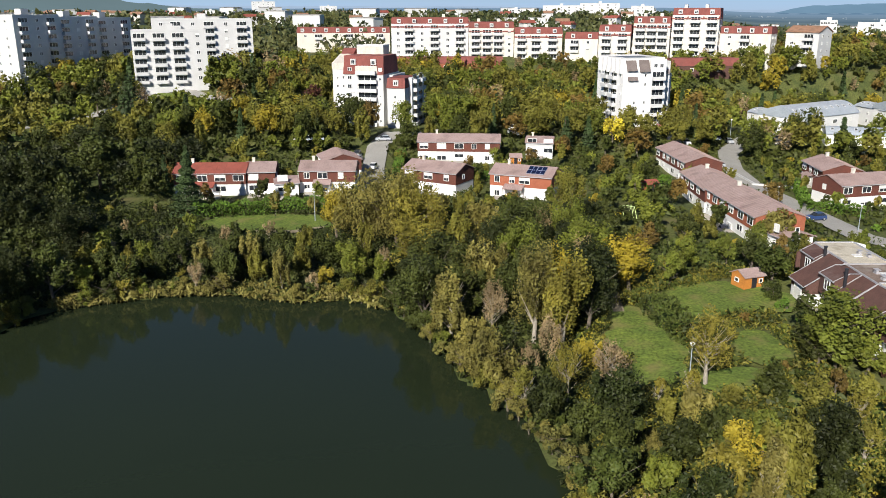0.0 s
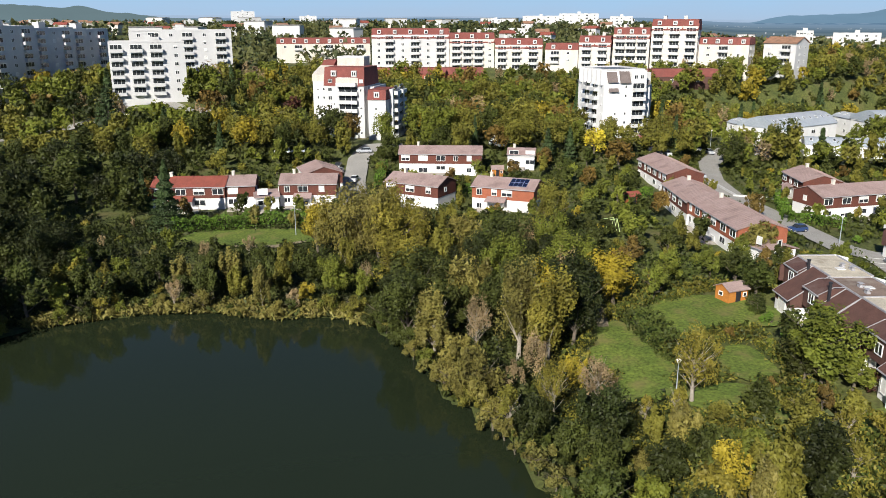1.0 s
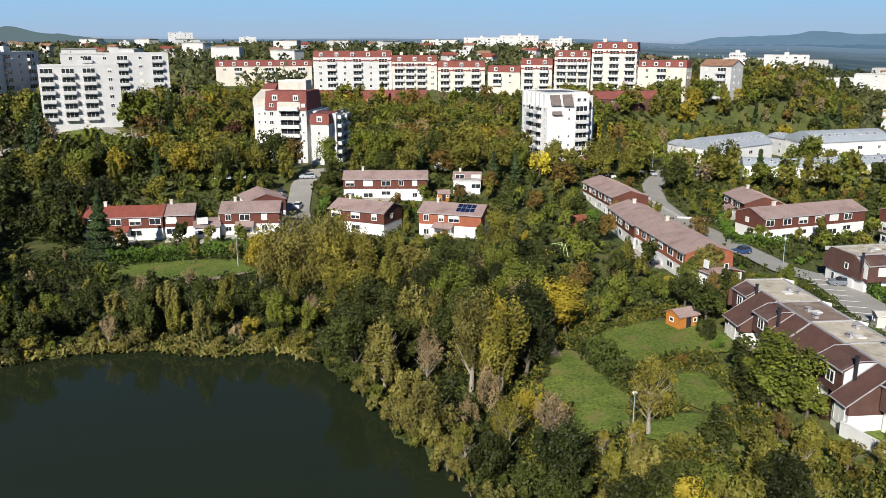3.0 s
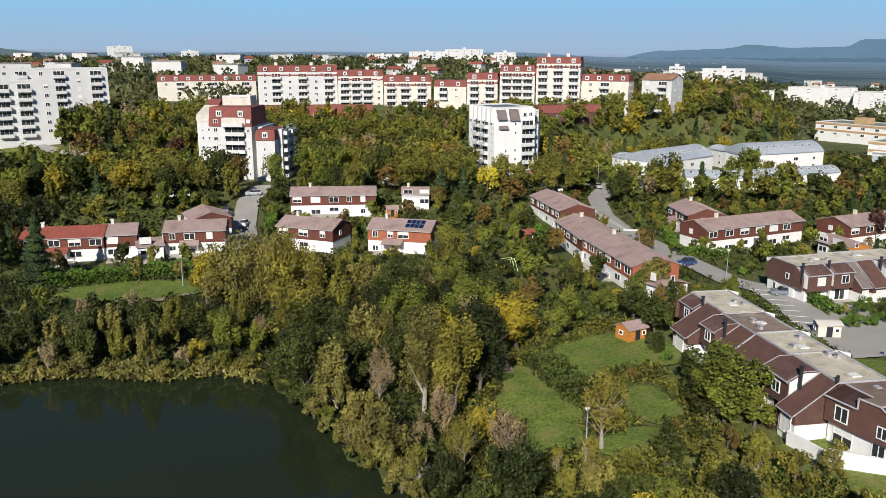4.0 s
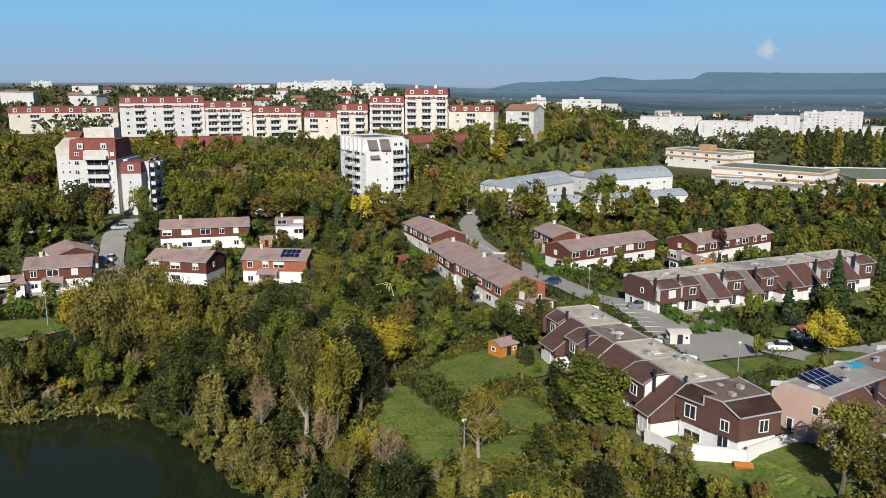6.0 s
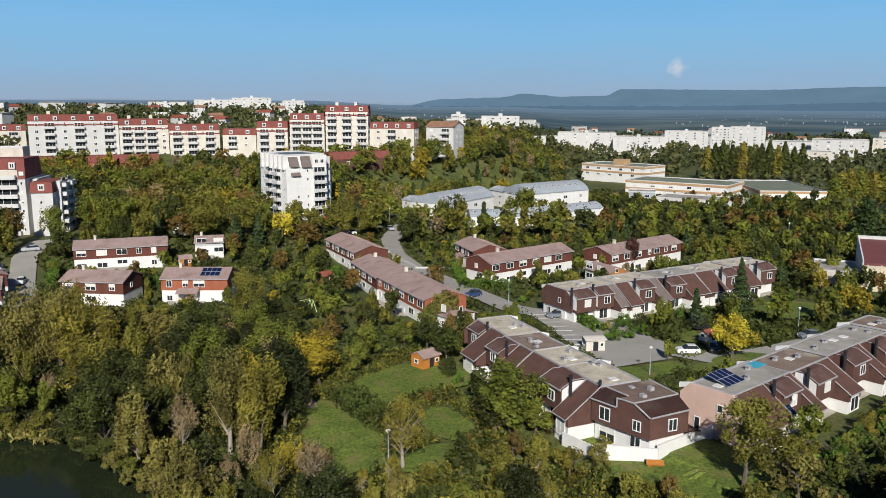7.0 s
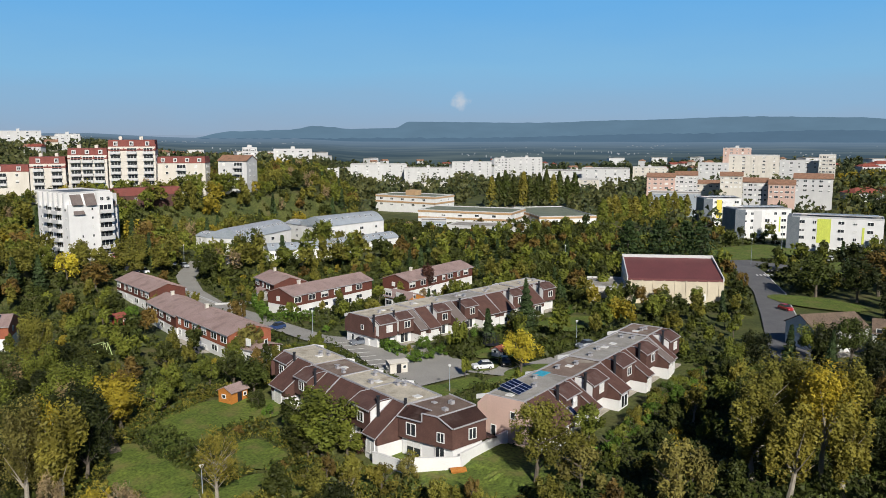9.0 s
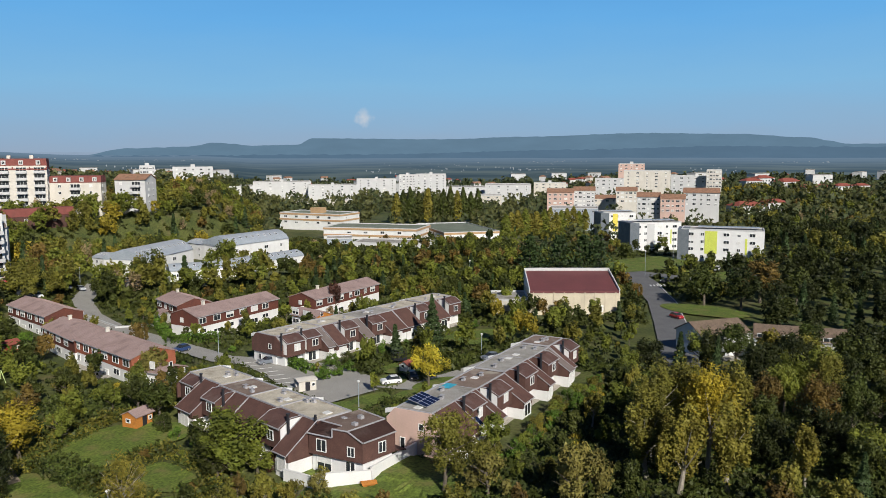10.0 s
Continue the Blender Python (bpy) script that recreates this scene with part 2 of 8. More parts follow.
L_HAZEDARK = leafy("leaves_far_green", (0.05, 0.07, 0.04), (0.07, 0.085, 0.045), (0.05, 0.07, 0.045))
L_REED = leafy("reeds", (0.225, 0.200, 0.085), (0.180, 0.182, 0.068), (0.150, 0.158, 0.058))
L_HEDGE = leafy("hedge_leaves", (0.074, 0.147, 0.027), (0.107, 0.189, 0.033), (0.090, 0.164, 0.033))
L_BARE = leafy("bare_twigs", (0.264, 0.209, 0.155), (0.326, 0.264, 0.202), (0.232, 0.178, 0.139))


# ---- terrain ----
SHORE = [(-66, 108), (-64, 119), (-53, 123), (-45, 126), (-34, 126), (-25, 123), (-16, 124), (-9, 120), (-2, 107), (3, 93), (8, 86),
         (11, 76), (13, 66), (15, 45), (13, 15), (22, -30), (10, -90), (-80, -90), (-120, -20), (-118, 60), (-92, 92)]


def smooth(a, b, v):
    v = min(1.0, max(0.0, (v - a) / (b - a)))
    return v * v * (3 - 2 * v)


def pond_distance(x, y):
    """Metres from the shore, negative over the water."""
    best, inside, n = 1e9, False, len(SHORE)
    for i in range(n):
        (ax, ay), (bx, by) = SHORE[i], SHORE[(i + 1) % n]
        dx, dy = bx - ax, by - ay
        k = max(0.0, min(1.0, ((x - ax) * dx + (y - ay) * dy) / (dx * dx + dy * dy)))
        best = min(best, math.hypot(x - ax - k * dx, y - ay - k * dy))
        if (ay > y) != (by > y) and x < ax + (y - ay) * dx / dy:
            inside = not inside
    return -best if inside else best


def land(x, y):
    """Height of the ground: the pond's basin, the bank, the terrace of the houses, the hill behind and the far plain."""
    d = pond_distance(x, y) if -140 < x < 60 and -110 < y < 180 else 99.0
    z = -2.2 + 2.4 * smooth(-6, 1, d) + 3.3 * smooth(0, 30, d) + 1.5 * smooth(25, 60, d)
    az = math.degrees(math.atan2(x, y))
    r = math.hypot(x, y)
    shift = 13 * smooth(303, 352, y)
    left = 1 - smooth(15.0 + shift, 20.5 + shift, az)
    east = smooth(60, 105, x)
    z += left * (5.5 * smooth(205, 250, y) + (1 - east) * (2.5 * smooth(262, 340, y) + 12 * smooth(335, 395, y)) + east * (10.5 * smooth(258, 345, y) + 4 * smooth(345, 395, y)))
    z += 7.5 * smooth(-30, -75, x) * smooth(255, 290, y) * (1 - smooth(300, 390, y)) if x < 0 else 0
    z += left * (-3 * smooth(430, 700, r) - 12 * smooth(700, 1300, r) * smooth(14, 24, az) + 13 * smooth(520, 900, r) * (1 - smooth(13, 21, az)))
    z += (1 - left) * (-1.0 * smooth(150, 220, r) + 0.8 * smooth(235, 300, r) - 2.8 * smooth(330, 480, r) - 4.0 * smooth(420, 800, r))
    z += 11 * smooth(48, 60, az) * smooth(480, 720, r) * (1 - smooth(1100, 1800, r)) * (1 - smooth(75, 95, az))
    return z


# ---- mesh helpers ----
def mesh_of(name, bm, mats):
    me = bpy.data.meshes.new(name)
    bmesh.ops.recalc_face_normals(bm, faces=bm.faces)
    bm.to_mesh(me)
    bm.free()
    for m in (mats if isinstance(mats, (list, tuple)) else [mats]):
        me.materials.append(m)
    return me


def part(name, bm, material, parent, label=""):
    """One mesh object under a thing or a part."""
    ob = new(name, mesh_of(name, bm, material) if isinstance(bm, bmesh.types.BMesh) else bm)
    ob.parent = parent
    return tagged(ob, label)


def thing(name, label, category, m, group="", kind=""):
    ob = new(name)
    ob.empty_display_size = 0.5
    ob.matrix_world = m
    return tagged(ob, label, category, group, kind)


def solid(name, bm, material, label, category, group="", kind=""):
    return tagged(new(name, mesh_of(name, bm, material)), label, category, group, kind)


def block(bm, x0, x1, y0, y1, z0, z1, slot=0):
    v = [bm.verts.new(c) for c in ((x0, y0, z0), (x1, y0, z0), (x1, y1, z0), (x0, y1, z0), (x0, y0, z1), (x1, y0, z1), (x1, y1, z1), (x0, y1, z1))]
    for q in ((0, 3, 2, 1), (4, 5, 6, 7), (0, 1, 5, 4), (1, 2, 6, 5), (2, 3, 7, 6), (3, 0, 4, 7)):
        bm.faces.new([v[i] for i in q]).material_index = slot
    return bm


def extrude_poly(bm, pts, z0, z1, slot=0):
    """An upright prism over a plan outline."""
    lo = [bm.verts.new((x, y, z0)) for x, y in pts]
    hi = [bm.verts.new((x, y, z1)) for x, y in pts]
    bm.faces.new(hi).material_index = slot
    bm.faces.new(list(reversed(lo))).material_index = slot
    for i in range(len(pts)):
        j = (i + 1) % len(pts)
        bm.faces.new((lo[i], lo[j], hi[j], hi[i])).material_index = slot
    return bm


def profile(bm, pts, x0, x1, slot=0):
    """A section in the y-z plane drawn out along x."""
    a = [bm.verts.new((x0, y, z)) for y, z in pts]
    b = [bm.verts.new((x1, y, z)) for y, z in pts]
    bm.faces.new(list(reversed(a))).material_index = slot
    bm.faces.new(b).material_index = slot
    for i in range(len(pts)):
        j = (i + 1) % len(pts)
        bm.faces.new((a[i], a[j], b[j], b[i])).material_index = slot
    return bm


def rod(bm, a, b, r0, r1, sides=6, slot=0):
    a, b = Vector(a), Vector(b)
    q = (b - a).to_track_quat('Z', 'Y')
    lo, hi = [], []
    for i in range(sides):
        w = 2 * math.pi * i / sides
        o = Vector((math.cos(w), math.sin(w), 0))
        lo.append(bm.verts.new(a + q @ (o * r0)))
        hi.append(bm.verts.new(b + q @ (o * r1)))
    for i in range(sides):
        j = (i + 1) % sides
        bm.faces.new((lo[i], lo[j], hi[j], hi[i])).material_index = slot
    bm.faces.new(hi).material_index = slot
    bm.faces.new(list(reversed(lo))).material_index = slot


KEEP_OUT = []      # plan rectangles where nothing grows: centre, half sizes, turn


def keep_out(x, y, hx, hy, rz):
    KEEP_OUT.append((x, y, hx, hy, math.cos(radians(rz)), math.sin(radians(rz))))


def is_free(x, y, margin=1.0):
    for cx, cy, hx, hy, c, s in KEEP_OUT:
        dx, dy = x - cx, y - cy
        if abs(dx * c + dy * s) < hx + margin and abs(-dx * s + dy * c) < hy + margin:
            return False
    return True


# ---- ground, pond, distance ----
def axis(fine, step, far):
    lo, hi = fine
    mid = list(np.arange(lo, hi + 0.1, step))
    out, d = [], step
    while hi < far:
        d *= 1.22
        hi += d
        out.append(hi)
    low, d, v = [], step, lo
    while v > -far:
        d *= 1.22
        v -= d
        low.append(v)
    return list(reversed(low)) + mid + out


gx, gy = axis((-160, 290), 4.5, 4600), axis((-60, 420), 4.5, 4600)
verts = [(x, y, land(x, y) + 0.25 * noise.noise(Vector((x * 0.06, y * 0.06, 0)))) for y in gy for x in gx]
W = len(gx)
faces = [(j * W + i, j * W + i + 1, (j + 1) * W + i + 1, (j + 1) * W + i) for j in range(len(gy) - 1) for i in range(W - 1)]
me = bpy.data.meshes.new("ground")
me.from_pydata(verts, [], faces)
me.materials.append(M_GRASS)
me.polygons.foreach_set("use_smooth", [True] * len(faces))
tagged(new("ground", me), "grassy ground sloping from pond to wooded hill", "ground", kind="structure")

bm = bmesh.new()
bm.faces.new([bm.verts.new((x, y, 0.0)) for x, y in ((-160, -120), (40, -120), (40, 140), (-160, 140))])
solid("water", bm, M_WATER, "dark green still pond water reflecting the sky", "pond", kind="structure")


def drape(name, pts, width, material, label, lift=0.06, category="road"):
    """A ribbon of road laid on the ground along a line of plan points."""
    line = []
    for (ax, ay), (bx, by) in zip(pts, pts[1:]):
        n = max(1, int(math.hypot(bx - ax, by - ay) / 2.5))
        line += [(ax + (bx - ax) * i / n, ay + (by - ay) * i / n) for i in range(n)]
    line.append(pts[-1])
    bm, rows = bmesh.new(), []
    for i, (x, y) in enumerate(line):
        (px, py), (qx, qy) = line[max(0, i - 1)], line[min(len(line) - 1, i + 1)]
        a = math.atan2(qy - py, qx - px) + math.pi / 2
        w = width / 2
        row = []
        for s in (-w, -w / 2, 0, w / 2, w):
            u, v = x + math.cos(a) * s, y + math.sin(a) * s
            row.append(bm.verts.new((u, v, max(land(u, v), land(x, y) - 0.2) + 0.28 + lift)))
        rows.append(row)
        keep_out(x, y, w, w, 0)
    for r, s in zip(rows, rows[1:]):
        for k in range(4):
            bm.faces.new((r[k], r[k + 1], s[k + 1], s[k]))
    ob = solid(name, bm, material, label, category, kind="structure")
    return ob


def lawn(cx, cy, hx, hy, rz, seed, material=None, label="mown green lawn"):
    """A patch of open grass with an uneven edge, laid on the ground."""
    bm, rings = bmesh.new(), []
    c, s = math.cos(radians(rz)), math.sin(radians(rz))
    for k in range(7):
        row = []
        for i in range(28):
            w = 2 * math.pi * i / 28
            q = k / 6 * (1 + 0.16 * noise.noise(Vector((math.cos(w) * 1.5, math.sin(w) * 1.5, seed * 3.1))))
            u, v = math.cos(w) * hx * q * 1.08, math.sin(w) * hy * q * 1.08
            x, y = cx + u * c - v * s, cy + u * s + v * c
            row.append(bm.verts.new((x, y, land(x, y) + 0.27 + 0.006 * seed - 0.03 * (k == 6) + 0.25 * noise.noise(Vector((x * 0.06, y * 0.06, 0))) * 0.3)))
        rings.append(row)
    for a, b in zip(rings[1:], rings[2:]):
        for i in range(28):
            j = (i + 1) % 28
            bm.faces.new((a[i], a[j], b[j], b[i]))
    bm.faces.new(rings[1])
    bmesh.ops.delete(bm, geom=rings[0], context='VERTS')
    return solid("lawn", bm, material or M_LAWN, label, "grass", kind="structure")


# roads, car parks, paths and lawns
drape("road", [(100.0, 265.5), (84.4, 237.6), (78.2, 215.8), (75.7, 194.1), (76.6, 175.9), (77.0, 158.1), (77.5, 144.3), (88.0, 124.0), (88.0, 108.0), (93.0, 99.0), (106.0, 99.0), (122.0, 101.0), (140.0, 104.0)], 5.8, M_ASPHALT, "grey worn asphalt estate road")
drape("road", [(84.5, 141.0), (83.0, 128.0), (80.0, 114.0), (80.0, 103.0)], 12.0, M_ASPHALT, "grey asphalt car park strip", lift=0.08)
drape("road", [(67.2, 218.8), (76.5, 215.9)], 5.0, M_ASPHALT, "grey asphalt side road", lift=0.09)
drape("road", [(-15.8, 181.2), (-18.5, 211.0), (-18.6, 228.8), (-15.8, 240.4), (-4.0, 240.4)], 6.0, M_ASPHALT, "grey asphalt lane between houses")
drape("road", [(246.6, 149.6), (230.4, 133.4), (205.7, 113.0), (180.1, 95.9), (153.7, 79.1), (140.0, 70.0)], 8.5, M_ROADDARK, "dark asphalt road curving through grass")
drape("road", [(246.6, 149.6), (247.2, 129.3), (263.9, 118.7), (268.3, 108.5)], 8.0, M_ROADDARK, "dark asphalt cross street", lift=0.09)
drape("road_marking", [(233.0, 130.5), (208.3, 109.8), (182.4, 92.6), (156.0, 75.8)], 0.25, M_WHITELINE, "white painted edge line of the road", lift=0.12, category="marking")
drape("path", [(-92.0, 266.0), (-95.0, 273.0), (-101.0, 279.0), (-97.5, 286.5), (-88.0, 285.5), (-81.0, 279.5), (-72.0, 277.0)], 4.5, M_ASPHALT, "pale drive of the white slabs")
drape("path", [(-140.0, 243.0), (-129.2, 250.4), (-117.8, 263.3), (-108.0, 271.0)], 5.0, M_ASPHALT, "grey asphalt road on the slope")
drape("path", [(-37.5, 154.0), (-29.2, 153.4), (-24.0, 156.6)], 1.6, M_GRAVELPATH, "narrow gravel path in grass", category="path")
drape("path", [(22.8, 118.6), (26.3, 118.2), (25.4, 109.4)], 1.6, M_GRAVELPATH, "brown footpath in the meadow", category="path")
keep_out(20, 377, 52, 12, 0)
keep_out(150, 60, 14, 9, -25)
keep_out(185, 84, 30, 9, 34)
LAWNS = [   # open grass: centre, half sizes, turn
    ((40.1, 112.8), 9, 6, 20), ((25.9, 100.5), 4, 4, 0), ((41.2, 97.1), 2.5, 4, 0), ((31.4, 123.9), 2, 3, 0), ((25.9, 101.0), 3.5, 3.5, 0), ((36.1, 112.1), 6, 4, 10), ((43.5, 114.0), 6, 4.5, 15), ((30.8, 106.9), 4, 4, 0), ((25.9, 90.8), 3.5, 3.0, 0), ((38.5, 110.5), 5, 3, 10), ((26.7, 108.3), 2.5, 3, 0), ((85.1, 116.4), 3, 3, 0), ((27.6, 100.9), 3, 8, 15), ((-35.0, 159.2), 14, 5, 0), ((25.2, 265.2), 9, 5, 0),
    ((55.7, 315.5), 8, 14, 0), ((-116.0, 243.5), 13, 7, 35), ((-95.5, 280.0), 4.5, 3.5, 0), ((-84.0, 272.0), 6, 4.5, 0), ((-127.0, 262.0), 5, 4, 0), ((96.2, 97.2), 6, 3.5, 0), ((81.4, 99.6), 4, 2.5, 10), ((91.2, 106.0), 3.5, 3, 0), ((88.0, 96.6), 3, 2, 0), ((100.0, 110.7), 5, 4, 0), ((73.7, 99.0), 7, 3.5, 0), ((56.4, 78.3), 10, 4, 0), ((131.4, 120.2), 9, 7, 0),
    ((42.5, 112.5), 8, 4.5, 12), ((48.0, 110.5), 4, 4, 0), ((27.4, 95.0), 2.6, 6.5, 4), ((40.3, 94.3), 3.2, 4.0, 10), ((34.6, 87.2), 4.6, 2.6, 8), ((63.0, 66.0), 7, 4, 10), ((39.4, 81.0), 1.2, 4, 0),
    ((326.6, 159.9), 20, 10, 0), ((269.4, 156.8), 26, 12, 0), ((257.6, 119.3), 14, 7, 0), ((201.2, 97.2), 7, 12, 0), ((59.8, 72.4), 8, 5, 0),
]
for k, ((cx, cy), hx, hy, rz) in enumerate(LAWNS):
    keep_out(cx, cy, hx, hy, rz)
    lawn(cx, cy, hx, hy, rz, k)


# ---- windows ----
PANES = {}


def ring(bm, w, h, t, y0, y1):
    """A rectangular frame in one piece."""
    o = [(-w / 2, 0), (w / 2, 0), (w / 2, h), (-w / 2, h)]
    q = [(-w / 2 + t, t), (w / 2 - t, t), (w / 2 - t, h - t), (-w / 2 + t, h - t)]
    vs = [[bm.verts.new((x, y, z)) for x, z in loop] for y in (y0, y1) for loop in (o, q)]
    for i in range(4):
        j = (i + 1) % 4
        bm.faces.new((vs[0][i], vs[0][j], vs[1][j], vs[1][i]))
        bm.faces.new((vs[0][i], vs[2][i], vs[2][j], vs[0][j]))
        bm.faces.new((vs[1][i], vs[1][j], vs[3][j], vs[3][i]))
        bm.faces.new((vs[2][i], vs[3][i], vs[3][j], vs[2][j]))


def window_mesh(w, h, kind):
    key = (round(w, 2), round(h, 2), kind)
    if key not in PANES:
        bm = bmesh.new()
        t = 0.1
        ring(bm, w, h, t, -0.08, 0.04)
        if w > 0.9:
            block(bm, -0.05, 0.05, -0.06, 0.04, t, h - t)
        frame_me = mesh_of("window_frame", bm, M_FRAME)
        if kind == "shut":
            pane = mesh_of("roller_shutter", block(bmesh.new(), -w / 2 + t, w / 2 - t, -0.045, 0.03, t, h - t), M_SHUTTER)
        else:
            bm = block(bmesh.new(), -w / 2 + t, w / 2 - t, -0.02, 0.03, t, h - t, 0)
            if kind == "half":
                block(bm, -w / 2 + t, w / 2 - t, -0.05, -0.01, h * 0.52, h - t, 1)
            pane = mesh_of("pane", bm, [M_GLASS, M_SHUTTER])
        PANES[key] = (frame_me, pane)
    return PANES[key]


def window(parent, x, y, z, rz, w, h, kind="open", rx=0):
    """A framed window set on a wall that faces local -y turned by rz."""
    frame_me, pane = window_mesh(w, h, kind)
    ob = part("window", frame_me, None, parent)
    ob.matrix_local = pose(x, y, z, rx, 0, rz)
    part("roller_shutter" if kind == "shut" else "pane", pane, None, ob)
    return ob


KINDS = ("open", "open", "open", "open", "half", "shut")


# ---- two-storey gabled houses ----
def gable_house(label, x, y, rz, length, width, eave, rise, upper, lower=None, roof=None, front=(), back=(), ends=(), chimney=True, lean=0, z=None, group="terraced houses"):
    """Long side faces local -y; the ridge runs along x. front: (x, z, w, h, kind)."""
    lower, roof = lower or M_BRIGHT, roof or M_ROOFBROWN
    z = land(x, y) if z is None else z
    root = thing("terraced_house", label, "house", pose(x, y, z, 0, 0, rz), group)
    keep_out(x, y, length / 2 + 0.5, width / 2 + 0.5, rz)
    L, Wd = length / 2, width / 2
    fx, fy = math.sin(radians(rz)), -math.cos(radians(rz))
    keep_out(x + fx * (Wd + 1.4), y + fy * (Wd + 1.4), L, 1.2, rz)
    part("patio", block(bmesh.new(), -L * 0.85, L * 0.3, -Wd - 3.2, -Wd - 0.02, -1.2, 0.14), M_PAVING, root, "pale concrete patio slab")
    bm = block(bmesh.new(), -L, L, -Wd, Wd, -2.5, 2.55)
    part("ground_floor_wall", bm, lower, root, "white rendered lower wall")
    bm = profile(bmesh.new(), ((-Wd - 0.06, 2.55), (Wd + 0.06, 2.55), (Wd + 0.06, eave), (0, eave + rise), (-Wd - 0.06, eave)), -L - 0.06, L + 0.06)
    part("upper_wall", bm, upper, root)
    t, o = 0.16, 0.45
    bm = profile(bmesh.new(), ((-Wd - o, eave - o * rise / Wd + 0.02), (0, eave + rise + 0.02), (Wd + o, eave - o * rise / Wd + 0.02), (Wd + o, eave - o * rise / Wd + t),
                               (0, eave + rise + t + 0.03), (-Wd - o, eave - o * rise / Wd + t)), -L - 0.3, L + 0.3)
    part("roof", bm, roof, root, "weathered ribbed pitched roof")
    bm = bmesh.new()
    n = int(length / 0.9)
    for i in range(n + 1):
        xx = -L + i * length / n
        for s in (-1, 1):
            zz = eave - o * rise / Wd
            profile(bm, ((s * (Wd + o), zz + t), (0, eave + rise + t + 0.03), (0, eave + rise + t + 0.07), (s * (Wd + o), zz + t + 0.04)), xx - 0.05, xx + 0.05)
    tagged(part("roof_ribs", bm, roof, root), kind="stuff")
    for s in (-1, 1):
        bm = block(bmesh.new(), -L - 0.3, L + 0.3, s * (Wd + o) - 0.06, s * (Wd + o) + 0.06, eave - o * rise / Wd - 0.04, eave - o * rise / Wd + 0.1)
        part("gutter", bm, M_FLASH, root)
    if chimney:
        cx = -L + length * 0.22
        bm = block(bmesh.new(), cx - 0.3, cx + 0.3, -0.35, 0.35, eave + rise - 0.4, eave + rise + 1.0)
        block(bm, cx - 0.38, cx + 0.38, -0.43, 0.43, eave + rise + 1.0, eave + rise + 1.12)
        part("chimney", bm, M_CREAM, root)
    for wx, wz, ww, wh, k in front:
        window(root, wx, -Wd - (0.1 if wz > 2.4 else 0.04), wz, 0, ww, wh, k)
    for wx, wz, ww, wh, k in back:
        window(root, wx, Wd + (0.1 if wz > 2.4 else 0.04), wz, 180, ww, wh, k)
    for s, wy, wz, ww, wh, k in ends:
        window(root, s * (L + (0.1 if wz > 2.4 else 0.04)), wy, wz, 90 * s, ww, wh, k)
    if lean:
        bm = profile(bmesh.new(), ((-Wd - lean, 2.2), (-Wd, 3.0), (-Wd, 3.15), (-Wd - lean - 0.2, 2.3)), -L * 0.5, L * 0.15)
        part("porch_roof", bm, roof, root)
        for px in (-L * 0.48, L * 0.12):
            part("porch_post", block(bmesh.new(), px - 0.08, px + 0.08, -Wd - lean, -Wd - lean + 0.16, -1, 2.3), M_WHITE, root)
    return root


def front_windows(length, rng, z=3.3):
    out, x = [], -length / 2 + 1.7
    while x < length / 2 - 1.2:
        w = rng.choice((1.3, 2.3, 2.5))
        out.append((x, z, w, 1.45, rng.choice(("open", "half", "shut", "half", "open"))))
        if rng.random() < 0.8:
            out.append((x, 0.2 if rng.random() < 0.5 else 0.9, w, 1.3 if rng.random() < 0.5 else 1.1, rng.choice(KINDS)))
        x += w + rng.uniform(1.5, 2.6)
    return out


def house_between(label, a, b, width, eave=5.2, rise=1.5, upper=None, side=1, seed=1, **kw):
    """A house whose camera-side eave runs from plan point a to plan point b (left to right as seen), with its body behind."""
    rng = random.Random(seed)
    (ax, ay), (bx, by) = a, b
    length = math.hypot(bx - ax, by - ay)
    ang = math.degrees(math.atan2(by - ay, bx - ax))
    nx, ny = -math.sin(radians(ang)), math.cos(radians(ang))
    return gable_house(label, (ax + bx) / 2 + nx * width / 2, (ay + by) / 2 + ny * width / 2, ang, length, width, eave, rise, upper or M_BOARD,
                       front=front_windows(length, rng), ends=((1, -0.8, 3.4, 0.9, 1.1, "open"), (-1, 0.6, 3.4, 1.1, 1.2, "shut")), **kw)


house_between("brown boarded terrace with red tiled roof", (-61.0, 180.1), (-45.0, 180.7), 8.5, seed=11, roof=M_REDTILE, lean=2.2)
house_between("brown boarded house with grey-brown roof", (-45.0, 181.4), (-38.5, 182.0), 8.5, seed=12)
house_between("low lean-to between brown houses", (-38.1, 180.0), (-33.0, 181.2), 6.0, eave=2.8, rise=1.0, seed=13, chimney=False)
house_between("brown boarded pair of houses beside the lane", (-33.1, 183.3), (-20.3, 183.3), 8.5, seed=14, lean=2.2)
house_between("brown house with gable towards the lane", (-32.0, 205.0), (-28.8, 195.1), 9.0, seed=15, chimney=False)
house_between("long brown terrace with white ground floor", (-6.8, 216.8), (15.2, 215.1), 8.5, seed=16)
house_between("brown house half hidden by willows", (-9.2, 186.2), (2.9, 179.2), 8.5, seed=17)
house_between("orange brick house with solar panels on its roof", (10.7, 180.0), (23.8, 174.4), 8.5, upper=M_BRICK, seed=18, lean=2.2)
house_between("small white house beside conifers", (22.8, 220.8), (30.0, 219.6), 7.5, eave=3.6, rise=1.2, upper=M_WHITE, seed=19)
house_between("brown-roofed house at the head of the road", (58.0, 217.4), (59.1, 194.2), 9.0, seed=20, chimney=False)
house_between("white and brown house with wide roof", (54.8, 183.1), (54.4, 163.7), 9.0, seed=21)
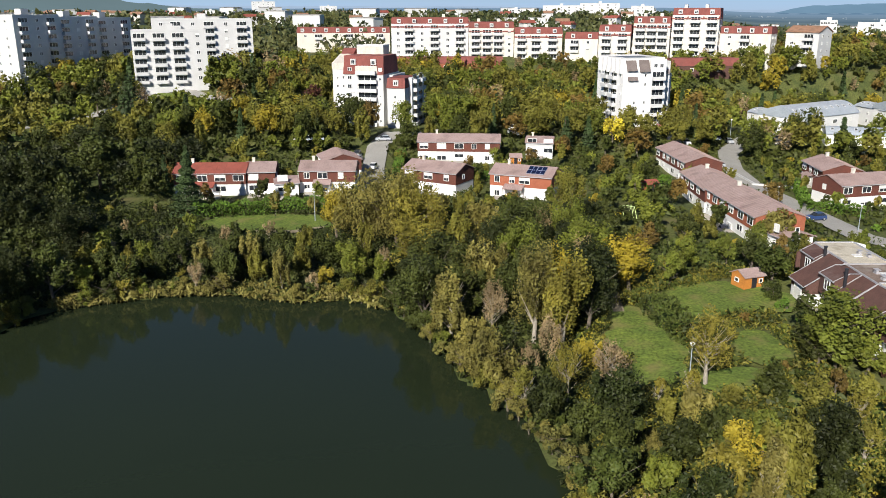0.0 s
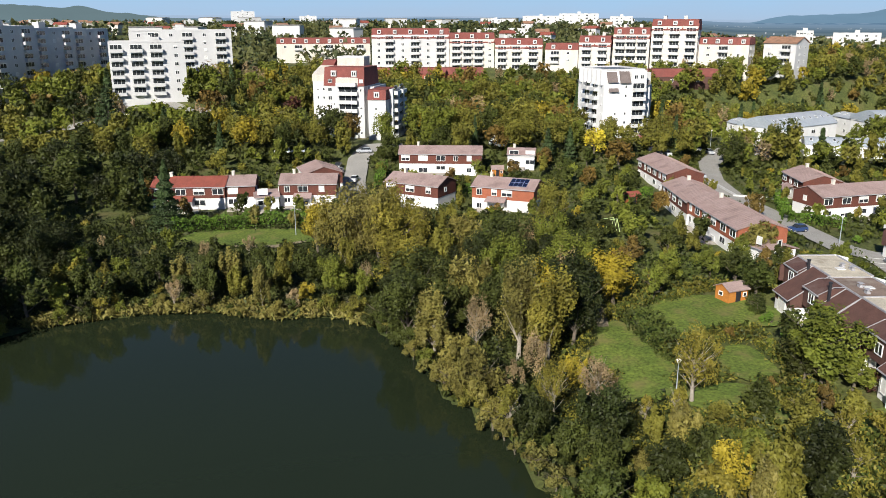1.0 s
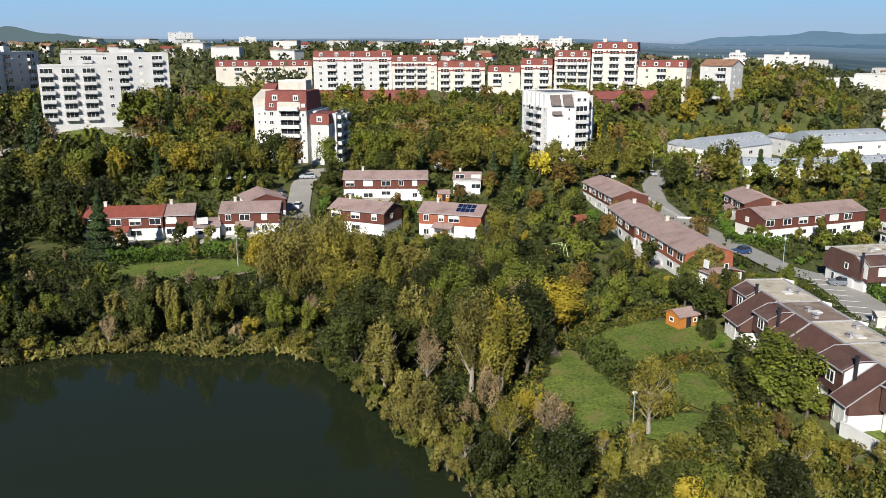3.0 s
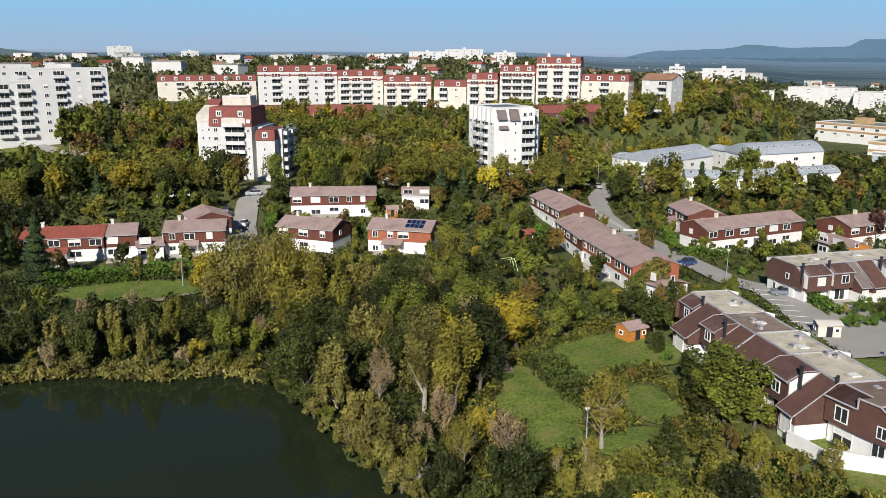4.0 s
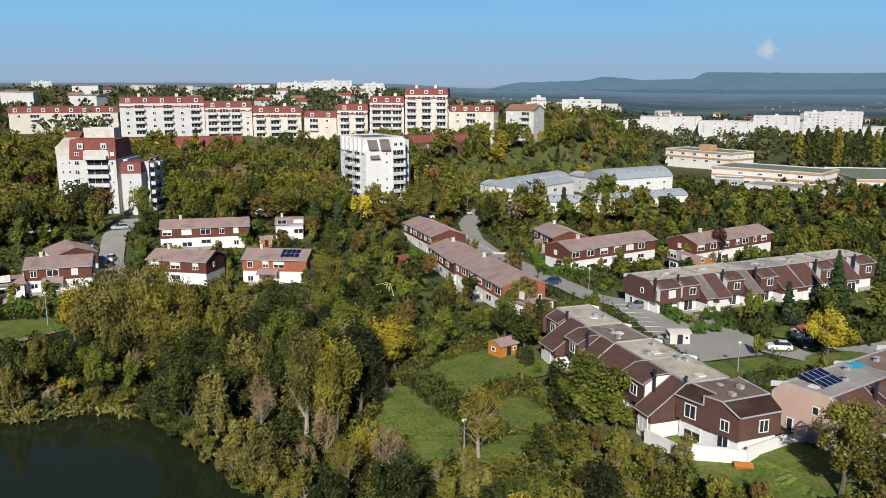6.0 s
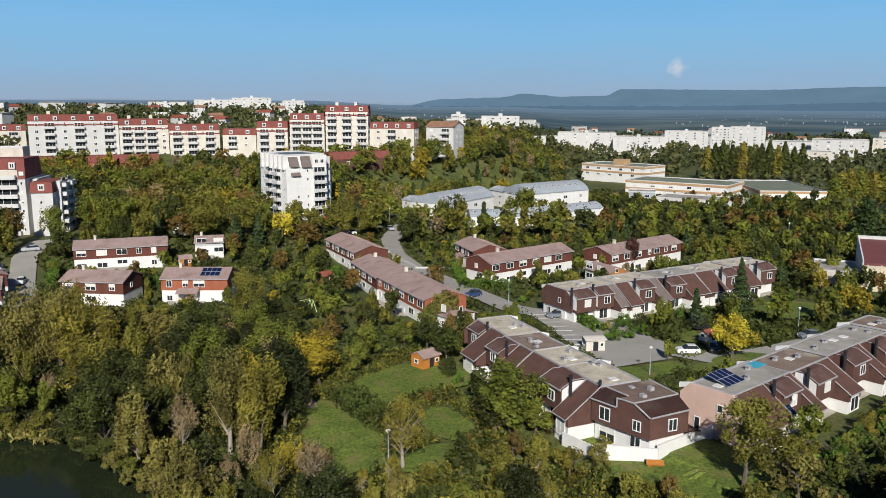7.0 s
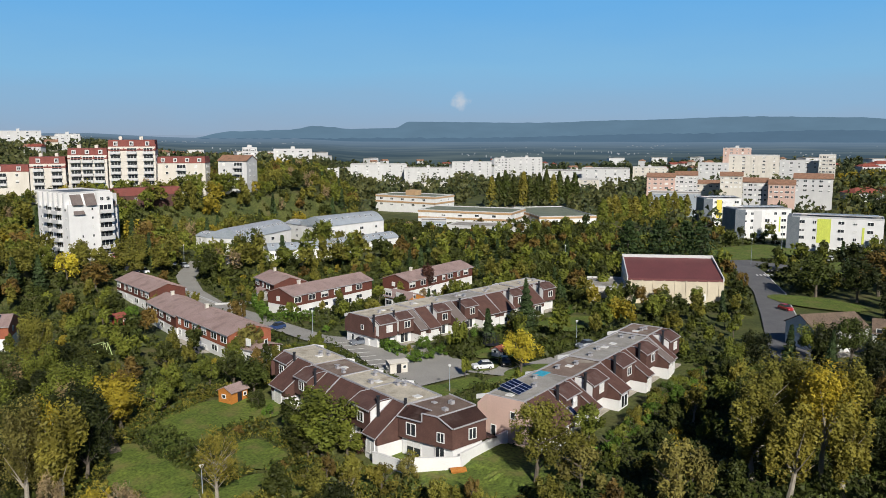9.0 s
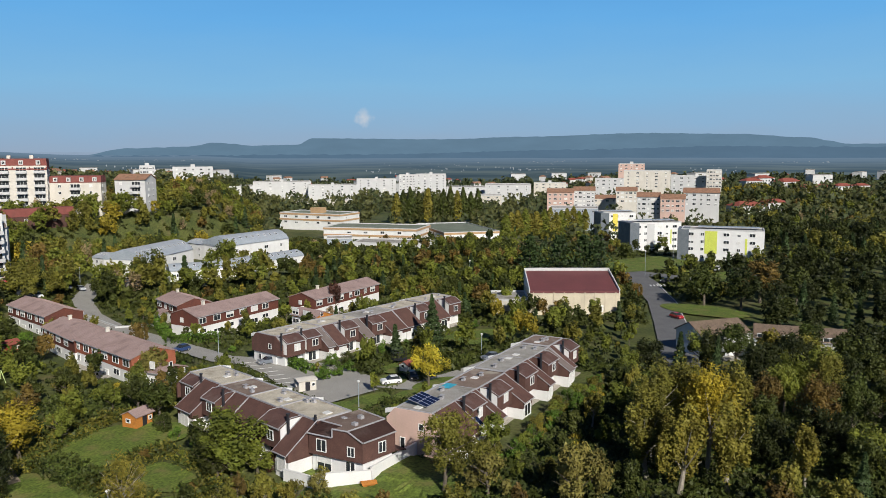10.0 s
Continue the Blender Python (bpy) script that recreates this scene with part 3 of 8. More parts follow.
house_between("long brown-roofed terrace with orange brick gable", (54.7, 164.2), (55.8, 139.6), 9.0, upper=M_BRICK, seed=22)
house_between("low brown-roofed annexe below the brick gable", (56.6, 141.6), (59.1, 134.1), 6.0, eave=2.6, rise=0.8, seed=23, chimney=False)
house_between("brown house with a white porch", (90.7, 201.2), (89.5, 187.3), 9.0, seed=24, lean=2.5)
house_between("long brown terrace with orange brick end", (85.5, 169.8), (113.4, 176.9), 9.0, seed=25)
house_between("brown terrace behind a purple-leaved tree", (119.9, 168.8), (149.5, 176.9), 9.0, seed=26)
house_between("small wooden-sided house with low roof", (109.4, 164.6), (110.0, 155.5), 6.0, eave=3.2, rise=1.2, upper=M_WOOD, seed=27, chimney=False)
house_between("old house with weathered tiled roof among trees", (149.8, 71.7), (161.1, 66.3), 9.0, eave=5.0, rise=2.2, upper=M_WHITE, roof=M_OLDTILE, seed=28, chimney=False, group="old houses")
house_between("long old tiled outbuilding among trees", (162.8, 66.0), (170.4, 49.3), 9.0, eave=3.8, rise=2.0, upper=M_WHITE, roof=M_OLDTILE, seed=29, chimney=False, group="old houses")



# ---- flat-roofed brown terraces with tiled slopes ----
FLAT_Y0, FLAT_Y1, BACK_Y, LOW_EAVE = 5.5, 11.6, 13.0, 2.7     # section of a dwelling, from the low garden eave inwards


def slope_bay(root, x0, x1, zt, rng, tiles, y0=0.0, white_end=0):
    """The long tiled slope that falls from the flat roof to a low eave over a ground-floor room."""
    k = (zt - LOW_EAVE) / (FLAT_Y0 - y0)
    body = ((y0 + 0.35, -2.5), (FLAT_Y0 + 0.1, -2.5), (FLAT_Y0 + 0.1, zt - 0.12), (y0 + 0.35, LOW_EAVE + 0.35 * k - 0.12))
    part("slope_wall", profile(bmesh.new(), ((y0 + 0.35, 1.7), (FLAT_Y0 + 0.1, 1.7), *body[2:]), x0 + 0.05, x1 - 0.05), M_BROWN, root)
    part("ground_floor_wall", block(bmesh.new(), x0 + 0.09, x1 - 0.09, y0 + 0.4, FLAT_Y0 + 0.1, -2.5, 1.7), M_BRIGHT, root, "ground-floor room below the slope")
    t = 0.16
    part("tiled_slope", profile(bmesh.new(), ((y0, LOW_EAVE), (FLAT_Y0, zt), (FLAT_Y0, zt + 0.02), (y0 - 0.05, LOW_EAVE + t)), x0, x1), tiles, root, "tiled slope falling to a low eave")
    bm = bmesh.new()
    n = 14
    for i in range(n):
        y, z = y0 + (FLAT_Y0 - y0) * (i + 0.4) / n, LOW_EAVE + t * (1 - i / n) + (zt - LOW_EAVE) * (i + 0.4) / n
        block(bm, x0 + 0.02, x1 - 0.02, y, y + 0.05, z - 0.03, z + 0.03)
    tagged(part("course_relief", bm, tiles, root), kind="stuff")
    part("eave_gutter", block(bmesh.new(), x0 - 0.05, x1 + 0.05, y0 - 0.16, y0 - 0.02, LOW_EAVE - 0.02, LOW_EAVE + 0.12), M_FLASH, root)
    for s, xe in ((-1, x0), (1, x1)):
        bm = profile(bmesh.new(), ((y0, LOW_EAVE + 0.05), (FLAT_Y0, zt + 0.05), (FLAT_Y0, zt + 0.2), (y0, LOW_EAVE + 0.2)), xe - 0.04, xe + 0.04)
        part("verge_trim", bm, M_FLASH, root)
    w = min(2.4, (x1 - x0) * 0.62)
    window(root, (x0 + x1) / 2, y0 + 0.31, 0.15, 0, w, 2.1, rng.choice(("shut", "shut", "open", "half")))


def box_bay(root, x0, x1, zt, rng, face=2.3, white=(), flue=1, lower=None):
    """A tile-hung upper storey that comes forward over a patio, with a felted roof and one window."""
    ridge_y = face + 1.9
    part("bay_wall", profile(bmesh.new(), ((face, 2.35), (FLAT_Y0 + 0.15, 2.35), (FLAT_Y0 + 0.15, zt - 0.03), (ridge_y, zt - 0.03), (face, zt - 1.05)), x0, x1), M_BROWN, root, "brown tile-hung projecting bay")
    part("bay_roof", profile(bmesh.new(), ((face - 0.14, zt - 1.08), (ridge_y, zt - 0.01), (ridge_y, zt + 0.09), (face - 0.14, zt - 0.96)), x0 - 0.12, x1 + 0.12), M_BAYROOF, root, "dark brown felted bay roof")
    part("bay_gutter", block(bmesh.new(), x0 - 0.15, x1 + 0.15, face - 0.26, face - 0.13, zt - 1.14, zt - 0.96), M_FLASH, root)
    for xe in (x0, x1):
        part("verge_trim", profile(bmesh.new(), ((face - 0.14, zt - 0.97), (ridge_y, zt + 0.09), (FLAT_Y0, zt + 0.09), (FLAT_Y0, zt + 0.17), (ridge_y, zt + 0.17), (face - 0.14, zt - 0.90)), xe - 0.05, xe + 0.05), M_FLASH, root)
    for s in white:
        xe = x0 - 0.05 if s < 0 else x1
        part("bay_side", profile(bmesh.new(), ((face + 0.12, 2.9), (FLAT_Y0, 2.9), (FLAT_Y0, zt - 0.08), (ridge_y, zt - 0.08), (face + 0.12, zt - 1.1)), xe, xe + 0.05), M_BRIGHT, root, "white rendered side of the bay")
    part("ground_floor_wall", block(bmesh.new(), x0 + 0.05, x1 - 0.05, face + 0.8, FLAT_Y0 + 0.12, -2.5, 2.35), lower or M_BRIGHT, root, "white rendered lower wall")
    w = x1 - x0
    window(root, (x0 + x1) / 2 + w * 0.06, face - 0.05, 3.35, 0, 1.6, 1.5, rng.choice(("open", "open", "shut")))
    window(root, (x0 + x1) / 2, face + 0.76, 0.1, 0, 2.2, 2.1, rng.choice(KINDS))
    part("patio", block(bmesh.new(), x0, x1, face - 0.5, face + 0.78, -1.2, 0.06), M_PAVING, root, "pale concrete patio slab")
    if flue:
        fx = x1 + 0.4 if flue > 0 else x0 - 0.4
        rod_bm = bmesh.new()
        rod(rod_bm, (fx, face + 1.2, zt - 2.6), (fx, face + 1.2, zt + 0.9), 0.22, 0.22, 10)
        rod(rod_bm, (fx, face + 1.2, zt + 0.9), (fx, face + 1.2, zt + 1.05), 0.29, 0.29, 10)
        part("flue", rod_bm, M_BLACK, root, "black metal flue pipe")


def flat_body(root, x0, x1, zt, rng, roof_mat, first=False, last=False):
    """Main body below the flat roof, with its edging, vents and the short steep slope on the street side."""
    part("main_wall", block(bmesh.new(), x0 + 0.02, x1 - 0.02, FLAT_Y0, BACK_Y - 0.3, -2.5, 2.6), M_BRIGHT, root, "white rendered lower wall")
    part("upper_wall", profile(bmesh.new(), ((FLAT_Y0 - 0.05, 2.6), (BACK_Y - 0.05, 2.6), (BACK_Y, 4.9), (FLAT_Y1, zt), (FLAT_Y0 - 0.05, zt)), x0, x1), M_BROWN, root, "brown tile-hung upper storey")
    part("flat_roof", block(bmesh.new(), x0 + 0.14, x1 - 0.14, FLAT_Y0 + 0.1, FLAT_Y1 - 0.1, zt - 0.05, zt + 0.1), roof_mat, root, "stained gravel flat roof")
    bm = bmesh.new()
    block(bm, x0, x1, FLAT_Y0 - 0.1, FLAT_Y0 + 0.08, zt - 0.02, zt + 0.2)
    block(bm, x0, x1, FLAT_Y1 - 0.3, FLAT_Y1 + 0.05, zt - 0.02, zt + 0.2)
    block(bm, x0 - 0.12, x0 + 0.13, FLAT_Y0 + 0.09, FLAT_Y1 - 0.31, zt - 0.02, zt + 0.24)
    if last:
        block(bm, x1 - 0.13, x1 + 0.02, FLAT_Y0 + 0.09, FLAT_Y1 - 0.31, zt - 0.02, zt + 0.24)
    part("parapet", bm, M_FLASH, root, "grey metal roof edging")
    part("party_wedge", profile(bmesh.new(), ((FLAT_Y1 - 0.4, zt - 0.3), (BACK_Y + 0.35, zt - 0.95), (BACK_Y + 0.35, zt - 0.25), (FLAT_Y1 - 0.4, zt + 0.3)), x0 - 0.1, x0 + 0.16), M_BRIGHT, root, "white rendered party wall end")
    for k in range(2):
        vx, vy = rng.uniform(x0 + 1.2, x1 - 1.2), rng.uniform(FLAT_Y0 + 1.2, FLAT_Y1 - 1.4)
        bm = block(bmesh.new(), vx - 0.35, vx + 0.35, vy - 0.25, vy + 0.25, zt + 0.08, zt + 0.42)
        block(bm, vx - 0.15, vx + 0.2, vy - 0.15, vy + 0.15, zt + 0.42, zt + 0.68)
        block(bm, vx - 0.45, vx + 0.45, vy - 0.34, vy + 0.34, zt + 0.66, zt + 0.72)
        part("roof_vent", bm, M_FLASH, root)
    vx = rng.uniform(x0 + 1.5, x1 - 1.5)
    part("roof_light", block(bmesh.new(), vx - 0.55, vx + 0.55, 8.0, 9.1, zt + 0.08, zt + 0.24), M_SHUTTER, root, "pale plastic roof light")
    window(root, (x0 + x1) / 2, BACK_Y + 0.03, 3.0, 180, 1.2, 1.1, rng.choice(KINDS))
    window(root, (x0 + x1) / 2 + 2, BACK_Y - 0.28, 0.1, 180, 1.0, 2.1, "shut")


def terrace_row(label, a, b, units, z_roof=6.5, seed=3, roofs=None, sides=(1,), white_units=None, tiles=None, end_mat=None, first_end=True, last_end=True, z=None, group="flat-roofed terraces"):
    """A row whose low garden eave runs from a towards b (left to right as seen from the garden).
    units: (length, roof drop, pieces), a piece being ('b' or 's', from, to, face or eave set-back)."""
    rng = random.Random(seed)
    (ax, ay), (bx, by) = a, b
    ang = math.degrees(math.atan2(by - ay, bx - ax))
    ux, uy = math.cos(radians(ang)), math.sin(radians(ang))
    total = sum(u[0] for u in units)
    cx, cy = ax + ux * total / 2 - uy * 6.5, ay + uy * total / 2 + ux * 6.5
    keep_out(cx, cy, total / 2 + 1.0, 8.2, ang)
    keep_out(ax + ux * total / 2 + uy * 2.2, ay + uy * total / 2 - ux * 2.2, total / 2, 2.2, ang)
    z = land(cx, cy) + 0.2 if z is None else z
    at, roots = 0.0, []
    for i, (length, drop, pieces) in enumerate(units):
        zt = z_roof - drop
        root = thing("terrace_dwelling", label, "house", pose(ax + ux * at, ay + uy * at, z, 0, 0, ang), group)
        flat_body(root, 0.0, length, zt, rng, (roofs or (M_CREAMGRAVEL, M_FELTROOF))[i % len(roofs or (1, 2))], i == 0, i == len(units) - 1)
        for kind, p0, p1, back in pieces:
            if kind == 'b':
                box_bay(root, p0, p1, zt, rng, back, sides if (i in white_units if white_units else rng.random() < 0.8) else (), flue=sides[0])
            else:
                slope_bay(root, p0, p1, zt, rng, rng.choice(tiles or (M_SLOPEGREY, M_BROWN, M_BROWN)), back)
        for s, here, xe in ((-1, i == 0 and first_end, -0.3), (1, i == len(units) - 1 and last_end, length)):
            if here:
                low = -2.5 if end_mat and s < 0 else 2.5
                pts = ((FLAT_Y0 - 2.4, low), (BACK_Y, low), (BACK_Y, 4.9), (FLAT_Y1, zt + 0.12), (FLAT_Y0, zt + 0.12), (FLAT_Y0 - 2.4, zt - 1.5))
                part("end_wall", profile(bmesh.new(), pts, xe, xe + 0.3), end_mat if end_mat and s < 0 else M_BROWN, root)
                window(root, xe + (-0.04 if s < 0 else 0.34), 7.0, 3.6, 90 * s, 0.9, 1.1, "open")
                window(root, xe + (-0.04 if s < 0 else 0.34), 10.2, 0.2, 90 * s, 0.9, 2.0, "open")
        roots.append(root)
        at += length
    return roots, z


# the row beside the meadow: four dwellings in line and one that turns the corner
ROW_A, ROW_A_Z = terrace_row("brown tile-hung flat-roofed dwelling beside the meadow", (51.2, 118.5), (51.2, 82.0), [
    (10.4, 0.15, [('b', 0.3, 4.8, 3.6), ('s', 5.2, 10.2, 0.0)]),
    (8.6, 0.35, [('b', 0.2, 4.4, 1.9), ('s', 4.6, 8.5, 0.6)]),
    (8.4, 0.25, [('s', 0.1, 8.3, 0.8)]),
    (9.2, 0.0, [('b', 0.3, 5.6, 1.6), ('s', 5.8, 9.1, 0.2)])], seed=5, sides=(1,), white_units=(3,), tiles=(M_BROWN,), roofs=(M_CREAMGRAVEL, M_FELTROOF, M_CREAMGRAVEL), last_end=False)


def corner_dwelling():
    """The end of the row: its garden front turns outwards and its roof slopes down over the end wall."""
    root = thing("terrace_dwelling", "brown tile-hung corner dwelling with white walls round its garden", "house", pose(51.2, 81.9, ROW_A_Z, 0, 0, -90), "flat-roofed terraces")
    keep_out(59.5, 77.5, 6, 6, 0)
    zt, ze = 6.5, 5.35
    A, B, C, D, E = (0.1, 3.9), (4.1, 5.0), (8.7, 6.5), (8.3, 12.7), (0.1, 12.9)
    M0, M1, A2, B2 = (6.5, 5.8), (6.1, 12.75), (0.1, 6.0), (4.1, 6.6)
    part("ground_floor_wall", extrude_poly(bmesh.new(), [(0.15, 4.5), (4.0, 5.5), (8.3, 6.9), (7.9, 12.4), (0.15, 12.5)], -2.5, 2.4), M_BRIGHT, root, "white rendered lower wall")
    part("upper_wall", extrude_poly(bmesh.new(), [A, B, C, D, E], 2.4, ze), M_BROWN, root, "brown tile-hung upper storey")
    bm = bmesh.new()

    def face(*pts):
        bm.faces.new([bm.verts.new(p) for p in pts])
    up = lambda p, h: (p[0], p[1], h)
    face(up(B, ze), up(C, ze), up(M0, zt), up(B, zt))
    face(up(B, ze), up(B, zt), up(B2, zt))
    face(up(D, ze), up(E, ze), up(E, zt), up(M1, zt))
    face(up(A, ze), up(A2, zt), up(E, zt), up(E, ze))
    part("gable_wall", bm, M_BROWN, root)
    bm = bmesh.new()
    face(up(A2, zt), up(B2, zt), up(B, zt), up(M0, zt), up(M1, zt), up(E, zt))
    part("flat_roof", bm, M_FELTROOF, root, "stained gravel flat roof")
    bm = bmesh.new()
    face((A[0] - 0.1, A[1] - 0.2, ze - 0.05), (B[0] + 0.1, B[1] - 0.2, ze - 0.05), up(B2, zt + 0.02), up(A2, zt + 0.02))
    bmesh.ops.solidify(bm, geom=list(bm.faces), thickness=0.1)
    part("bay_roof", bm, M_BAYROOF, root, "dark brown felted bay roof")
    bm = bmesh.new()
    face((C[0] + 0.2, C[1] - 0.15, ze - 0.05), (D[0] + 0.2, D[1] + 0.1, ze - 0.05), up(M1, zt + 0.02), (M0[0], M0[1] - 0.1, zt + 0.02))
    bmesh.ops.solidify(bm, geom=list(bm.faces), thickness=0.1)
    part("end_roof", bm, M_BAYROOF, root, "dark brown felted slope over the end wall")
    for p, q in (((A[0], A[1] - 0.22, ze), (B[0], B[1] - 0.22, ze)), ((B[0], B[1] - 0.1, ze), (B[0], B[1] - 0.1, zt + 0.05)), ((B[0], B[1] - 0.1, zt + 0.06), (M0[0], M0[1] - 0.1, zt + 0.06)),
                 ((M0[0], M0[1] - 0.1, zt + 0.06), (C[0] + 0.2, C[1] - 0.15, ze + 0.02)), ((C[0] + 0.22, C[1], ze), (D[0] + 0.22, D[1], ze)), ((A2[0], A2[1], zt + 0.08), (B2[0], B2[1], zt + 0.08)), ((M0[0], M0[1], zt + 0.08), (M1[0], M1[1], zt + 0.08)), ((E[0], E[1], zt + 0.1), (M1[0], M1[1], zt + 0.1))):
        bm = bmesh.new()
        rod(bm, p, q, 0.11, 0.11, 6)
        part("edge_trim", bm, M_FLASH, root)
    turn_a, turn_b = math.degrees(math.atan2(B[1] - A[1], B[0] - A[0])), math.degrees(math.atan2(C[1] - B[1], C[0] - B[0]))
    window(root, 2.3, 4.43, 3.0, turn_a, 1.7, 1.8, "open")
    window(root, 7.0, 5.85, 3.1, turn_b, 1.2, 1.4, "open")
    window(root, 8.64, 10.0, 3.1, 90 - 3.7, 1.3, 1.6, "open")
    window(root, 2.2, 4.97, 0.1, 14, 2.6, 2.1, "half")
    window(root, 6.4, 6.2, 0.2, 17, 1.6, 2.0, "open")
    bm = profile(bmesh.new(), ((12.95, 2.4), (14.9, 2.0), (14.9, 2.15), (12.95, 2.7)), 3.6, 8.2)
    part("lean_to_roof", bm, M_BAYROOF, root)
    for k in range(3):
        vx, vy = (1.6, 3.4, 5.0)[k], (9.0, 10.6, 8.2)[k]
        bm = block(bmesh.new(), vx - 0.4, vx + 0.4, vy - 0.3, vy + 0.3, zt - 0.02, zt + (0.16, 0.5, 0.4)[k])
        part("roof_vent", bm, M_FLASH, root)
    bm = bmesh.new()
    rod(bm, (-0.3, 5.4, zt - 2.0), (-0.3, 5.4, zt + 0.9), 0.2, 0.2, 10)
    part("flue", bm, M_BLACK, root, "black metal flue pipe")


corner_dwelling()
terrace_row("brown flat-roofed dwelling of the pink-ended row", (71.6, 67.4), (115.5, 79.9), [
    (14.2, 0.25, [('s', 0.3, 7.0, 0.6), ('b', 7.3, 12.0, 2.6), ('s', 12.2, 14.1, 0.0)]),
    (11.0, 0.4, [('b', 1.6, 6.9, 2.3), ('s', 7.0, 10.9, 0.0)]),
    (10.0, 0.2, [('b', 1.8, 7.1, 2.4), ('s', 7.3, 9.9, 0.0)]),
    (10.2, 0.3, [('b', 2.0, 7.4, 2.3), ('s', 7.5, 10.1, 0.0)]),
    (7.6, 0.1, [('s', 0.1, 2.0, 0.4), ('b', 2.3, 7.5, 2.0)])], seed=6, sides=(-1,), end_mat=M_PINK, roofs=(M_GRAVELROOF, M_FELTROOF, M_GRAVELROOF))
terrace_row("brown flat-roofed dwelling of the middle row", (83.2, 126.0), (142.0, 132.2), [
    (12.4, 0.2, [('b', 0.2, 5.0, 2.2), ('b', 5.9, 10.0, 2.6), ('s', 10.2, 12.3, 0.6)]),
    (11.6, 0.1, [('s', 0.1, 3.6, 0.2), ('b', 4.2, 8.4, 2.2), ('s', 8.6, 11.5, 0.0)]),
    (11.4, 0.3, [('b', 1.0, 5.4, 2.0), ('s', 5.6, 11.3, 0.3)]),
    (11.4, 0.2, [('s', 0.1, 5.4, 0.4), ('b', 6.6, 11.0, 2.2)]),
    (11.4, 0.0, [('s', 0.2, 5.0, 0.3), ('b', 6.4, 11.2, 2.0)])], seed=7, sides=(-1,), roofs=(M_CREAMGRAVEL, M_CREAMGRAVEL, M_GRAVELROOF))


# ---- apartment blocks ----
def balcony(parent, x, y, z, rz, w, d=1.3):
    key = (w, d)
    if key not in BALC:
        bm = bmesh.new()
        out = [(-w / 2, 0), (-w / 2, -d), (w / 2, -d), (w / 2, 0)]
        inn = [(-w / 2 + 0.12, 0), (-w / 2 + 0.12, -d + 0.12), (w / 2 - 0.12, -d + 0.12), (w / 2 - 0.12, 0)]
        a = [[bm.verts.new((px, py, pz)) for px, py in loop] for loop, pz in ((out, -0.15), (out, 1.0), (inn, 1.0), (inn, 0.06))]
        for r, q in zip(a, a[1:]):
            for k in range(3):
                bm.faces.new((r[k], r[k + 1], q[k + 1], q[k]))
        bm.faces.new(a[3])
        bm.faces.new(list(reversed(a[0])))
        glaze = block(bmesh.new(), -w / 2 + 0.15, w / 2 - 0.15, -0.04, 0.05, 0.06, 2.35)
        fr = bmesh.new()
        for k in range(4):
            xx = -w / 2 + 0.2 + (w - 0.4) * k / 3
            block(fr, xx - 0.05, xx + 0.05, -0.08, 0.04, 0.06, 2.35)
        block(fr, -w / 2 + 0.1, w / 2 - 0.1, -0.08, 0.04, 2.35, 2.5)
        BALC[key] = (mesh_of("balcony", bm, M_WHITE), mesh_of("glazing", glaze, M_GLASS), mesh_of("glazing_frame", fr, M_FRAME))
    ob = part("balcony", BALC[key][0], None, parent)
    ob.matrix_local = pose(x, y, z, 0, 0, rz)
    part("glazing", BALC[key][1], None, ob)
    part("glazing_frame", BALC[key][2], None, ob)
    return ob


BALC = {}


def facade(root, x0, x1, y, z0, floors, fh, rz, plan, rng, ox=0.0, oy=0.0):
    """Fill a facade that faces -y before its turn about the root. plan: items (fraction, kind)."""
    c, s = math.cos(radians(rz)), math.sin(radians(rz))
    for f in range(floors):
        z = z0 + f * fh
        for frac, kind in plan:
            x = x0 + (x1 - x0) * frac
            px, py = x * c - y * s + ox, x * s + y * c + oy
            if kind == 'b':
                balcony(root, px, py, z, rz, 4.2)
            elif kind == 'B':
                balcony(root, px, py, z, rz, 6.4)
            else:
                w, h = (1.3, 1.25) if kind == 'w' else (0.7, 0.9) if kind == 's' else (2.2, 1.3)
                window(root, px - 0.04 * -s * 0, py, z + 0.95, rz, w, h, rng.choice(KINDS))


def slab(root, name, x0, x1, y0, y1, z0, z1, mat, label=""):
    return part(name, block(bmesh.new(), x0, x1, y0, y1, z0, z1), mat, root, label)


def flat_cap(root, x0, x1, y0, y1, z, mat=None):
    bm = block(bmesh.new(), x0 + 0.25, x1 - 0.25, y0 + 0.25, y1 - 0.25, z - 0.1, z + 0.06)
    part("flat_roof", bm, mat or M_GRAVELROOF, root)
    bm = bmesh.new()
    for a in ((x0, x1, y0, y0 + 0.25), (x0, x1, y1 - 0.25, y1), (x0, x0 + 0.25, y0 + 0.25, y1 - 0.25), (x1 - 0.25, x1, y0 + 0.25, y1 - 0.25)):
        block(bm, *a, z - 0.12, z + 0.5)
    part("parapet", bm, M_WHITE, root)


